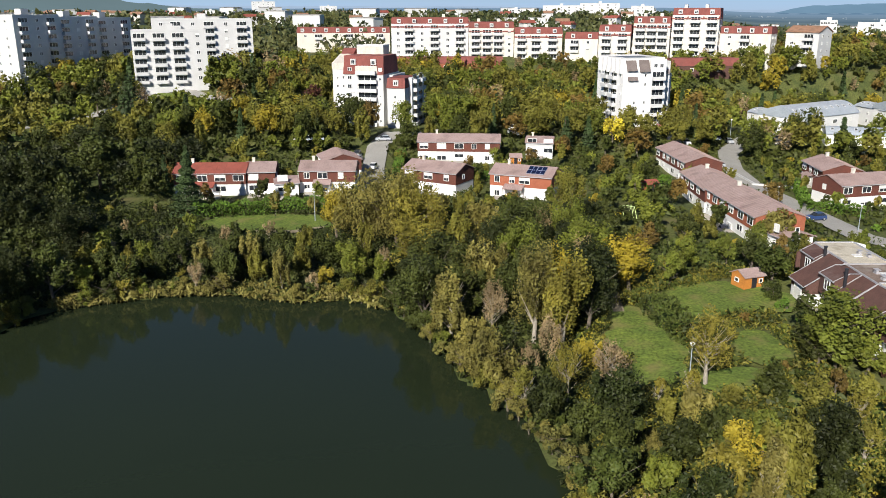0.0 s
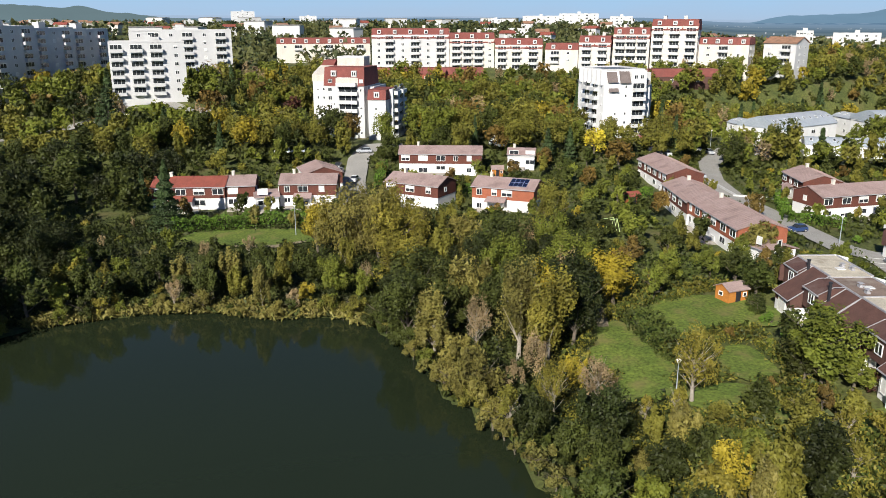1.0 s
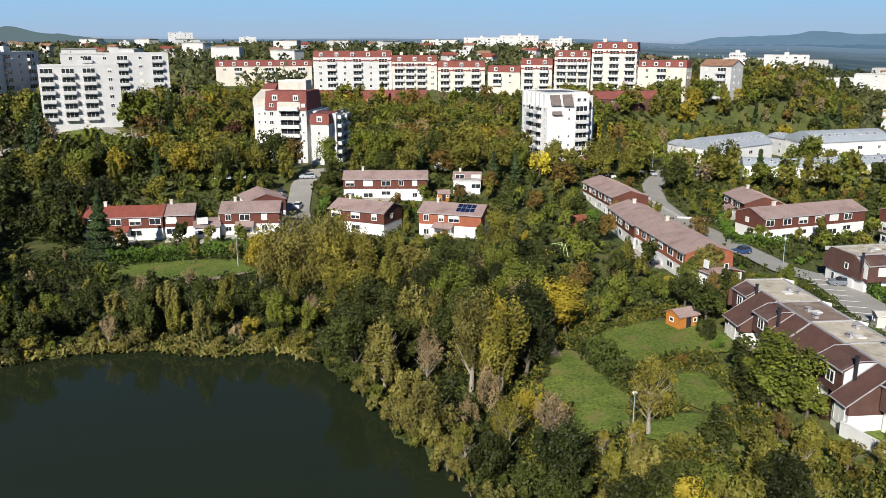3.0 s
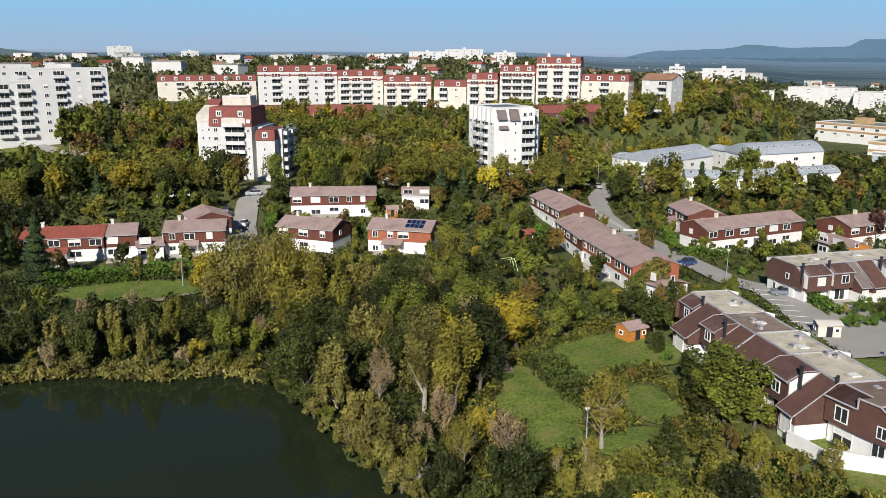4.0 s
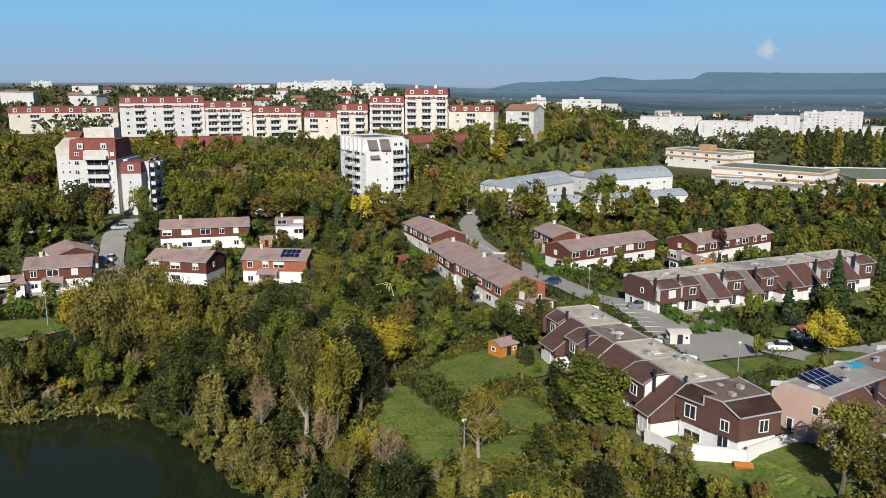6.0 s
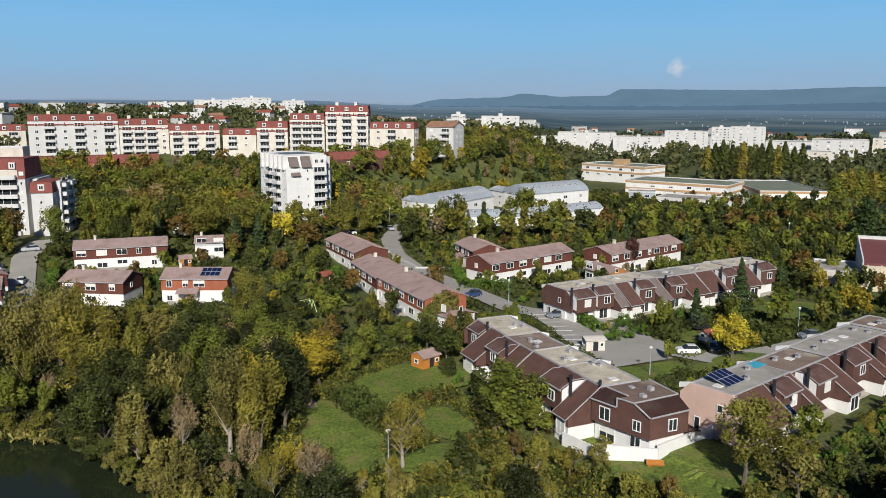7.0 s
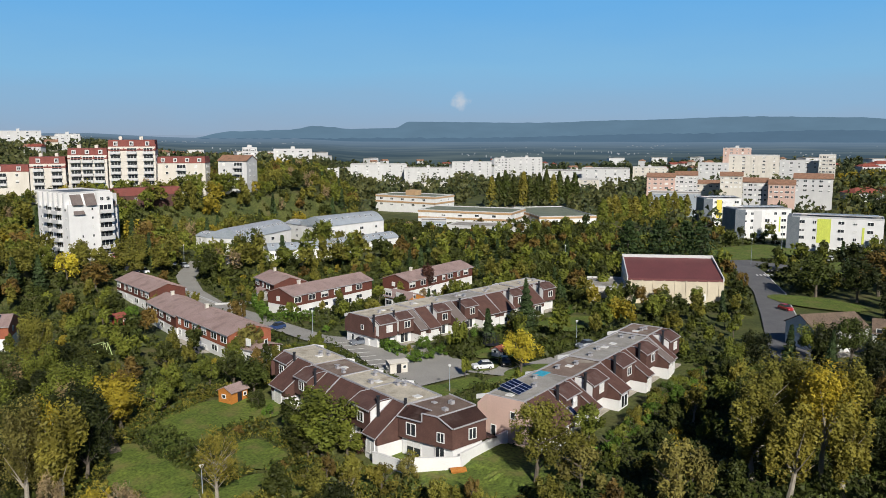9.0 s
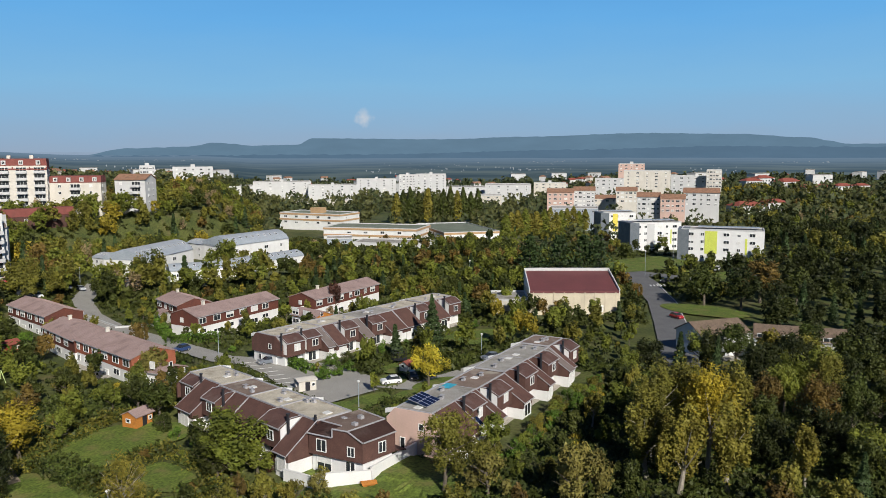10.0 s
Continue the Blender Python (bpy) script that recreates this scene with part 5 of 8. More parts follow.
def panel_block(label, a, b, depth, z_top, floors, seed, col):
    """White apartment block on pillars with a grey end and coloured panels."""
    root = slab_block(label, a, b, depth, z_top, floors, [(0.12, 'd'), (0.26, 'w'), (0.4, 'd'), (0.55, 'd'), (0.7, 'w'), (0.86, 'd')], seed, mat=M_BRIGHT, stair=False, group="panel apartment blocks", fh=3.0)
    (ax, ay), (bx, by) = a[:2], b[:2]
    L, Dp, H = math.hypot(bx - ax, by - ay) / 2, depth / 2, floors * 3.0 + 0.6
    slab(root, "grey_end", -L - 1.4, -L + 3, -Dp - 0.25, Dp + 0.2, -2, H + 0.2, M_DARKGREY, "dark grey louvred end stair")
    slab(root, "coloured_panel", -L * 0.42, -L * 0.12, -Dp - 0.12, -Dp + 0.2, 3.2, H - 0.3, col, "bright yellow-green facade panel")
    slab(root, "coloured_panel", L * 0.55, L * 0.6, -Dp - 0.1, -Dp + 0.2, 3.2, H - 3, M_LIME)
    bm = block(bmesh.new(), -L * 0.6, L * 0.9, -2, 3, H + 0.9, H + 1.05)
    for k in range(8):
        xx = -L * 0.55 + k * L * 0.2
        block(bm, xx - 0.06, xx + 0.06, -0.1, 0.1, H, H + 0.9)
    part("roof_canopy", bm, M_GREYMETAL, root)
    return root


panel_block("white apartment block with lime panels and grey end", (289.0, 152.5, 14.4), (302.5, 124.2, 18.8), 13, 17.4, 4, 81, M_LIME)
panel_block("white apartment block with grey louvred end", (305.1, 184.7, 11.9), (324.2, 171.5, 13.7), 13, 16.8, 4, 82, M_WHITE)
panel_block("white apartment block with yellow side", (343.9, 226.1, 12.6), (356.9, 215.0, 13.8), 13, 17.0, 4, 83, M_YELLOW)

# mid-distance apartments and works
FARWIN = [(0.1, 'w'), (0.3, 'd'), (0.5, 'w'), (0.7, 'd'), (0.9, 'w')]
slab_block("pale apartment building with brown tiled roof", (438.2, 334.9), (449.0, 320.3), 12, 20.4, 4, FARWIN, 101, mat=M_PINK, roof="gable", kind_name="distant_building", group="distant buildings", stair=False)
slab_block("pale apartment building with brown tiled roof", (453.1, 323.2), (461.3, 311.4), 12, 21.5, 4, FARWIN, 102, mat=M_WHITE, roof="gable", kind_name="distant_building", group="distant buildings", stair=False)
slab_block("pale apartment building with brown tiled roof", (481.8, 307.6), (489.4, 295.4), 12, 20.8, 3, FARWIN, 103, mat=M_CREAM, roof="gable", kind_name="distant_building", group="distant buildings", stair=False)
slab_block("pale apartment building with brown tiled roof", (429.7, 258.9), (436.7, 246.9), 12, 20.6, 4, FARWIN, 104, mat=M_WHITE, roof="gable", kind_name="distant_building", group="distant buildings", stair=False)
slab_block("pale apartment building with brown tiled roof", (432.4, 244.3), (439.4, 231.7), 12, 20.0, 3, FARWIN, 105, mat=M_PINK, roof="gable", kind_name="distant_building", group="distant buildings", stair=False)
slab_block("pale apartment building with brown tiled roof", (474.1, 251.6), (484.2, 231.9), 14, 21.7, 3, FARWIN, 106, mat=M_WHITE, roof="gable", kind_name="distant_building", group="distant buildings", stair=False)
slab_block("pale apartment building with brown tiled roof", (486.8, 336.1), (498.8, 318.1), 12, 14.0, 2, FARWIN, 107, mat=M_CREAM, roof="gable", kind_name="distant_building", group="distant buildings", stair=False)
slab_block("white flat-roofed building far across the valley", (564.6, 381.8), (577.6, 361.9), 14, 25.3, 3, FARWIN, 108, mat=M_WHITE, roof="flat", kind_name="distant_building", group="distant buildings", stair=False)
slab_block("white flat-roofed building far across the valley", (585.9, 367.5), (605.4, 334.6), 16, 31.7, 5, FARWIN, 109, mat=M_CREAM, roof="flat", kind_name="distant_building", group="distant buildings", stair=False)
slab_block("white flat-roofed building far across the valley", (605.5, 334.4), (618.9, 309.2), 16, 27.6, 4, FARWIN, 110, mat=M_WHITE, roof="flat", kind_name="distant_building", group="distant buildings", stair=False)
slab_block("white flat-roofed building far across the valley", (609.8, 304.9), (615.0, 294.3), 14, 32.9, 5, FARWIN, 111, mat=M_CREAM, roof="flat", kind_name="distant_building", group="distant buildings", stair=False)
slab_block("white flat-roofed building far across the valley", (684.5, 436.0), (697.8, 414.6), 14, 35.6, 3, FARWIN, 112, mat=M_PINK, roof="flat", kind_name="distant_building", group="distant buildings", stair=True)
slab_block("white flat-roofed building far across the valley", (407.3, 748.3), (447.9, 724.6), 30, 13.1, 3, FARWIN, 113, mat=M_WHITE, roof="flat", kind_name="distant_building", group="distant buildings", stair=True)
slab_block("white flat-roofed building far across the valley", (458.5, 741.6), (509.1, 707.6), 30, 16.3, 4, FARWIN, 114, mat=M_WHITE, roof="flat", kind_name="distant_building", group="distant buildings", stair=True)
slab_block("white flat-roofed building far across the valley", (489.1, 685.1), (529.1, 654.5), 26, 13.7, 4, FARWIN, 115, mat=M_WHITE, roof="flat", kind_name="distant_building", group="distant buildings", stair=True)
slab_block("white flat-roofed building far across the valley", (560.6, 693.4), (593.9, 665.0), 26, 17.9, 5, FARWIN, 116, mat=M_WHITE, roof="flat", kind_name="distant_building", group="distant buildings", stair=True)
slab_block("white flat-roofed building far across the valley", (596.2, 662.9), (609.9, 650.3), 20, 22.3, 6, FARWIN, 117, mat=M_WHITE, roof="flat", kind_name="distant_building", group="distant buildings", stair=True)
slab_block("white flat-roofed building far across the valley", (609.9, 650.3), (634.3, 626.5), 22, 23.0, 6, FARWIN, 118, mat=M_WHITE, roof="flat", kind_name="distant_building", group="distant buildings", stair=True)
slab_block("white flat-roofed building far across the valley", (563.3, 556.1), (593.1, 524.2), 30, 13.1, 2, FARWIN, 119, mat=M_WHITE, roof="flat", kind_name="distant_building", group="distant buildings", stair=False)
slab_block("white flat-roofed building far across the valley", (559.6, 501.6), (587.6, 468.6), 30, 17.0, 3, FARWIN, 120, mat=M_WHITE, roof="flat", kind_name="distant_building", group="distant buildings", stair=False)
slab_block("white flat-roofed building far across the valley", (498.9, 478.9), (524.5, 450.7), 24, 10.2, 2, FARWIN, 121, mat=M_BEIGE, roof="flat", kind_name="distant_building", group="distant buildings", stair=False)
slab_block("white flat-roofed building far across the valley", (425.7, 619.6), (472.4, 584.6), 20, 2.7, 2, FARWIN, 122, mat=M_BEIGE, roof="flat", kind_name="distant_building", group="distant buildings", stair=False)
slab_block("white flat-roofed building far across the valley", (643.9, 510.1), (663.7, 484.2), 20, 16.1, 2, FARWIN, 123, mat=M_CREAM, roof="flat", kind_name="distant_building", group="distant buildings", stair=True)
slab_block("white flat-roofed building far across the valley", (375.8, 284.8), (392.1, 262.0), 20, 15.0, 1, FARWIN, 124, mat=M_GREYMETAL, roof="flat", kind_name="distant_building", group="distant buildings", stair=False)
slab_block("white flat-roofed building far across the valley", (338.7, 603.4), (355.2, 593.8), 14, 19.2, 2, FARWIN, 125, mat=M_WHITE, roof="flat", kind_name="distant_building", group="distant buildings", stair=False)
slab_block("white flat-roofed building on the far rise", (-309.9, 1366.9), (-273.2, 1374.7), 14, 59.2, 3, FARWIN, 126, mat=M_WHITE, kind_name="distant_building", group="distant buildings")
slab_block("white flat-roofed building on the far rise", (-216.8, 1485.8), (-187.5, 1489.8), 14, 52.7, 3, FARWIN, 127, mat=M_WHITE, kind_name="distant_building", group="distant buildings")
slab_block("white flat-roofed building on the far rise", (-299.5, 1060.1), (-286.3, 1063.7), 14, 45.4, 3, FARWIN, 128, mat=M_WHITE, kind_name="distant_building", group="distant buildings")
slab_block("white flat-roofed building on the far rise", (106.5, 895.2), (144.9, 889.8), 14, 49.9, 3, FARWIN, 129, mat=M_WHITE, kind_name="distant_building", group="distant buildings")
slab_block("white flat-roofed building on the far rise", (143.2, 879.9), (183.2, 872.5), 14, 52.1, 3, FARWIN, 130, mat=M_WHITE, kind_name="distant_building", group="distant buildings")
slab_block("white flat-roofed building on the far rise", (188.1, 840.7), (209.6, 835.6), 14, 49.1, 3, FARWIN, 131, mat=M_WHITE, kind_name="distant_building", group="distant buildings")
slab_block("white flat-roofed building on the far rise", (46.9, 760.1), (92.7, 755.9), 14, 38.5, 3, FARWIN, 132, mat=M_WHITE, kind_name="distant_building", group="distant buildings")
slab_block("white flat-roofed building on the far rise", (74.5, 948.6), (90.4, 947.2), 14, 46.5, 3, FARWIN, 133, mat=M_WHITE, kind_name="distant_building", group="distant buildings")
slab_block("white flat-roofed building on the far rise", (284.6, 574.7), (310.9, 560.8), 14, 36.9, 3, FARWIN, 134, mat=M_WHITE, kind_name="distant_building", group="distant buildings")
slab_block("white flat-roofed building on the far rise", (263.3, 584.8), (273.3, 580.2), 14, 38.2, 3, FARWIN, 135, mat=M_WHITE, kind_name="distant_building", group="distant buildings")



# ---- plants ----
def card_verts(centres, sizes, rng, up=0.35, aspect=1.5, outs=None):
    """Corners of leaf sprays: one small three-cornered blade at each centre, facing roughly outwards or at random."""
    c = np.asarray(centres, float)
    n = len(c)
    r = np.random.RandomState(rng)
    nrm = r.normal(size=(n, 3))
    if outs is not None:
        nrm = outs / (np.linalg.norm(outs, axis=1)[:, None] + 1e-9) + nrm * 0.68
    nrm /= np.linalg.norm(nrm, axis=1)[:, None] + 1e-9
    b = r.normal(size=(n, 3))
    b[:, 2] -= up
    b -= (b * nrm).sum(1)[:, None] * nrm
    b /= np.linalg.norm(b, axis=1)[:, None] + 1e-9
    a = np.cross(b, nrm)
    s = np.asarray(sizes, float)[:, None] * r.uniform(0.7, 1.3, (n, 1))
    v = np.empty((n, 3, 3))
    v[:, 0] = c + b * s * aspect * 0.62
    v[:, 1] = c - b * s * aspect * 0.38 + a * s * 0.6 + nrm * s * 0.12
    v[:, 2] = c - b * s * aspect * 0.38 - a * s * 0.6 + nrm * s * 0.12
    return v.reshape(-1, 3)


def leaf_mesh(name, v, material):
    """A mesh of loose three-cornered leaf sprays from an array of their corners."""
    n = len(v) // 3
    me = bpy.data.meshes.new(name)
    me.vertices.add(n * 3)
    me.vertices.foreach_set("co", np.asarray(v, np.float32).ravel())
    me.loops.add(n * 3)
    me.loops.foreach_set("vertex_index", np.arange(n * 3, dtype=np.int32))
    me.polygons.add(n)
    me.polygons.foreach_set("loop_start", np.arange(0, n * 3, 3, dtype=np.int32))
    me.polygons.foreach_set("loop_total", np.full(n, 3, dtype=np.int32))
    me.update(calc_edges=True)
    me.materials.append(material)
    return me


def cards(name, centres, sizes, rng, material, up=0.35, aspect=1.5):
    return leaf_mesh(name, card_verts(centres, sizes, rng, up, aspect), material)


def crown_points(rng, n, kind, lobes=15):
    """Points of a crown of unit height (0 to 1) and unit radius, by kind of tree."""
    r = np.random.RandomState(rng)
    out, face = [], []
    if kind in ("round", "tall", "shrub", "willow", "bare"):
        z_mid, z_half = {"round": (0.62, 0.36), "tall": (0.58, 0.40), "shrub": (0.48, 0.46), "willow": (0.56, 0.42), "bare": (0.60, 0.38)}[kind]
        centres = []
        for k in range(lobes):
            w = r.uniform(0, 2 * math.pi)
            q = r.uniform(0.25, 0.85)
            h = r.uniform(-0.75, 0.8)
            q *= math.sqrt(max(0.05, 1 - h * h * 0.8))
            centres.append((math.cos(w) * q, math.sin(w) * q, z_mid + h * z_half * 0.85, r.uniform(0.13, 0.32)))
        centres.append((0, 0, z_mid + z_half * 0.6, 0.34))
        centres.append((0.1, 0, z_mid, 0.4))
        per = n // len(centres)
        for cx, cy, cz, rad in centres:
            d = r.normal(size=(per, 3))
            d /= np.linalg.norm(d, axis=1)[:, None]
            q = rad * (r.uniform(0.12, 1.0, (per, 1)) ** 0.45) * r.uniform(0.85, 1.2, (per, 1))
            p = d * q
            p[:, 2] *= 0.62 if kind != "tall" else 0.8
            if kind == "willow":
                p[:, 2] -= 0.22 * r.uniform(0, 1, per) * np.linalg.norm(p[:, :2], axis=1) / rad
            out.append(p + (cx, cy, cz))
            face.append(d + (0.25 * cx, 0.25 * cy, 0.2))
    elif kind == "cone":
        h = r.uniform(0.04, 1.0, n) ** 0.85
        tier = 0.75 + 0.25 * np.cos(h * 2 * math.pi * 9)
        q = (1 - h) * tier * np.sqrt(r.uniform(0.25, 1, n)) + 0.02
        w = r.uniform(0, 2 * math.pi, n)
        out.append(np.stack([np.cos(w) * q, np.sin(w) * q, h - q * 0.06], 1))
        face.append(np.stack([np.cos(w), np.sin(w), np.full(n, 0.4)], 1))
    elif kind == "poplar":
        h = r.uniform(0.05, 1.0, n)
        q = np.sin(np.clip(h, 0.02, 1) ** 0.8 * math.pi * 0.93 + 0.12) * np.sqrt(r.uniform(0.1, 1, n))
        w = r.uniform(0, 2 * math.pi, n)
        out.append(np.stack([np.cos(w) * q, np.sin(w) * q, h], 1))
        face.append(np.stack([np.cos(w), np.sin(w), np.full(n, 0.3)], 1))
    elif kind == "cedar":
        for k in range(9):
            h = 0.25 + 0.72 * k / 9
            m = n // 9
            w0 = r.uniform(0, 6.28)
            q = (1.08 - h) * np.sqrt(r.uniform(0.05, 1, m)) * (0.8 + 0.3 * np.cos(3 * (r.uniform(0, 6.28, m))))
            w = r.uniform(0, 2 * math.pi, m)
            out.append(np.stack([np.cos(w) * q, np.sin(w) * q, h + r.normal(0, 0.018, m)], 1))
            face.append(np.stack([np.cos(w) * 0.4, np.sin(w) * 0.4, np.ones(m)], 1))
    return np.concatenate(out), np.concatenate(face)


TREES = {}


def tree_mesh(kind, leaf, level, variant, height, radius):
    """Meshes of trunk and crown, built once for a kind, its leaf, level of detail and variant."""
    key = (kind, leaf.name, level, variant, height)
    if key not in TREES:
        seed = (hash_of(kind) * 31 + hash_of(leaf.name) * 7 + level * 3 + variant * 101 + int(height * 13)) % 100000
        n, size = ((4100, 0.22), (1400, 0.37), (460, 0.62))[level]
        n = int(n * (height / 9.0) ** 1.5)
        if kind == "shrub":
            n, size = int((1750, 800, 280)[level] * (height / 3.2) ** 1.5), size * 0.64
        if kind == "bare":
            n, size = int(n * 0.6), size * 0.52
        p, face = crown_points(seed, n, kind, max(10, min(34, int(2.4 * height))))
        p = p * (radius, radius, height)
        leaves = card_verts(p, np.full(len(p), size), seed, 1.4 if kind == "willow" else 0.35, 2.4 if kind in ("willow", "bare") else 1.5, face)
        crown = leaf_mesh("crown", leaves, leaf)
        rng = random.Random(seed)
        bm = bmesh.new()
        top = height * (0.55 if kind not in ("cone", "poplar", "cedar") else 0.92)
        r0 = 0.018 * height + 0.05
        bend = Vector((rng.uniform(-0.3, 0.3), rng.uniform(-0.3, 0.3), 0))
        mid = bend + Vector((0, 0, top * 0.5))
        rod(bm, (0, 0, -0.8), mid, r0 * 1.3, r0 * 0.8, 7)
        rod(bm, mid, (bend.x * 1.6, bend.y * 1.6, top), r0 * 0.8, r0 * 0.3, 6)
        limbs = {0: 10, 1: 6, 2: 3}[level] if kind not in ("cone", "poplar") else 0
        if kind == "bare":
            limbs *= 3
        for k in range(limbs):
            w, h = rng.uniform(0, 6.28), rng.uniform(0.3, 1.0)
            st = bend * h + Vector((0, 0, top * h))
            q = radius * rng.uniform(0.5, 0.92)
            en = Vector((math.cos(w) * q, math.sin(w) * q, min(height * 0.93, top * h + height * rng.uniform(0.15, 0.4))))
            rod(bm, st, en, r0 * (0.24 if kind == "bare" else 0.42), r0 * 0.06, 4)
        trunk = mesh_of("trunk", bm, M_PALETRUNK if kind in ("bare", "tall") else M_TRUNK)
        TREES[key] = (trunk, crown, height, radius, leaves)
    return TREES[key]


def hash_of(text):
    return sum((i + 1) * ord(c) for i, c in enumerate(text)) % 9973


JOINED = {}      # leaves of the trees past counting, by material
TREE_LABEL = {"round": "broad-crowned tree", "tall": "tall slender tree", "shrub": "bushy shrub", "willow": "drooping willow", "bare": "half-bare tree",
              "cone": "dark pointed conifer", "poplar": "narrow upright poplar", "cedar": "wide layered cedar"}
LEAF_LABEL = {"leaves_green": "green", "leaves_olive": "olive-green", "leaves_dark": "dark green", "leaves_deep": "shade-darkened green", "leaves_yellow": "yellow autumn", "leaves_gold": "golden-yellow", "leaves_rust": "rust-brown autumn", "leaves_willow": "grey-green",
              "needles": "deep green", "leaves_purple": "dark purple", "bare_twigs": "leafless brown", "reeds": "pale straw-coloured", "hedge_leaves": "fresh green"}


def plant(kind, leaf, x, y, height, radius, level, rng, group="", z=None, where="on the wooded bank", single=True):
    base = min((1.6, 3.2) if kind == "shrub" else (4.5, 6.5, 9.0, 12.0, 15.5), key=lambda b: abs(b - height))
    trunk, crown, h0, r0, leaves = tree_mesh(kind, leaf, level, rng.randrange(3), base, base * {"round": 0.40, "tall": 0.26, "shrub": 0.62, "willow": 0.44, "bare": 0.31, "cone": 0.25, "poplar": 0.17, "cedar": 0.5}[kind])
    sx, sz = radius / r0, height / h0
    m = Matrix.LocRotScale((x, y, land(x, y) + 0.1 if z is None else z), Euler((rng.uniform(-0.05, 0.05), rng.uniform(-0.05, 0.05), rng.uniform(0, 6.28))), (sx * rng.uniform(0.9, 1.1), sx, sz))
    if not single:
        JOINED.setdefault(leaf.name, (leaf, []))[1].append(leaves @ np.array(m.to_3x3()).T + np.array(m.translation))
        return None
    name = "shrub" if kind == "shrub" else "tree"
    root = thing(name, LEAF_LABEL[leaf.name] + " " + TREE_LABEL[kind] + " " + where, name, m, group)
    part("trunk", trunk, None, root)
    part("crown", crown, None, root)
    return root


def level_at(x, y):
    d = math.hypot(x, y)
    return 0 if d < 150 else 1 if d < 250 else 2


CELLS = {}


def spaced(x, y, gap):
    k = (int(x // 12), int(y // 12))
    for i in (-1, 0, 1):
        for j in (-1, 0, 1):
            for px, py, pg in CELLS.get((k[0] + i, k[1] + j), ()):
                if math.hypot(x - px, y - py) < (gap + pg) * 0.5:
                    return False
    return True


def take(x, y, gap):
    CELLS.setdefault((int(x // 12), int(y // 12)), []).append((x, y, gap))


def feature(spot, kind, leaf, height, radius, where, seed):
    rng = random.Random(seed)
    x, y = spot
    take(x, y, radius * 1.6)
    plant(kind, leaf, x, y, height, radius, 0 if math.hypot(x, y) < 190 else level_at(x, y), rng, "single trees", where=where)


POPLARS_A, POPLARS_B = (348.0, 390.0, 402.0, 366.0), (323.0, 274.5, 383.0, 265.0)     # ends of the two rows
feature((93.9, 98.0), "round", L_GOLD, 8.0, 4.2, "beside the car park", 1)
feature((84.9, 102.9), "round", L_GREEN, 3.6, 1.1, "on the traffic island", 2)
feature((118.1, 121.1), "cone", L_CONIFER, 12.0, 3.6, "behind the middle row", 3)
feature((128.6, 171.2), "round", L_PURPLE, 8.5, 2.8, "in front of a terrace", 4)
feature((-53.1, 164.0), "cone", L_CONIFER, 15.0, 4.8, "in front of the houses", 5)
feature((50.8, 274.0), "cone", L_CONIFER, 12.5, 2.6, "beside the stepped tower", 6)
feature((34.4, 226.0), "cone", L_CONIFER, 9.5, 3.0, "among the houses", 7)
feature((40.8, 225.9), "cone", L_CONIFER, 9.5, 3.0, "among the houses", 8)
feature((48.2, 228.8), "round", L_GOLD, 9.0, 4.2, "below the stepped tower", 9)
feature((53.6, 220.6), "round", L_RUST, 8.0, 4.5, "below the stepped tower", 10)
feature((30.8, 86.5), "bare", L_OLIVE, 10.0, 3.2, "standing alone in the meadow", 11)
feature((48.6, 91.0), "round", L_GREEN, 8.8, 5.8, "before the brown terrace", 12)
for k, (s, h) in enumerate((((47.0, 88.6), 5.2), ((46.2, 92.4), 5.6), ((50.0, 87.2), 4.6), ((45.4, 89.8), 3.8))):
    feature(s, "round", L_DARK if k % 2 else L_GREEN, h, h * 0.6, "before the brown terrace", 190 + k)
feature((48.1, 94.9), "round", L_DARK, 7.5, 4.4, "before the brown terrace", 13)
feature((28.8, 117.5), "round", L_YELLOW, 9.0, 5.2, "at the edge of the lawn", 14)
feature((50.7, 117.6), "round", L_DARK, 6.5, 3.4, "beside the wooden shed", 15)
feature((13.1, 131.4), "round", L_DARK, 12.0, 6.0, "on the bank", 16)
feature((-3.3, 129.3), "round", L_OLIVE, 11.5, 6.5, "on the bank", 17)
feature((-0.1, 122.8), "round", L_DARK, 11.0, 6.0, "on the bank", 18)
feature((6.5, 119.5), "willow", L_GREY, 11.0, 5.5, "over the water", 19)
feature((-8.9, 147.2), "willow", L_GREY, 15.0, 7.0, "on the bank", 20)
feature((-14.7, 148.4), "willow", L_GREY, 14.0, 7.0, "on the bank", 21)
feature((-5.1, 143.4), "willow", L_OLIVE, 15.5, 6.5, "on the bank", 22)
feature((-20.4, 149.7), "round", L_YELLOW, 10.0, 4.5, "on the bank", 23)
feature((12.5, 103.4), "tall", L_GREY, 14.0, 3.4, "on the bank", 24)
feature((15.8, 100.0), "tall", L_OLIVE, 13.5, 3.4, "on the bank", 25)
feature((15.2, 105.5), "tall", L_YELLOW, 12.5, 3.0, "on the bank", 26)
feature((23.8, 148.7), "round", L_OLIVE, 13.0, 4.5, "behind the bank", 27)
feature((-20.2, 129.6), "shrub", L_YELLOW, 3.8, 2.6, "at the water's edge", 28)
feature((70.3, 47.4), "willow", L_GREY, 9.0, 4.2, "below the pink-ended row", 29)
feature((225.5, 92.0), "round", L_RUST, 13.0, 7.2, "behind the low white house", 30)
feature((209.0, 101.5), "round", L_DARK, 12.5, 6.8, "beside the road", 32)
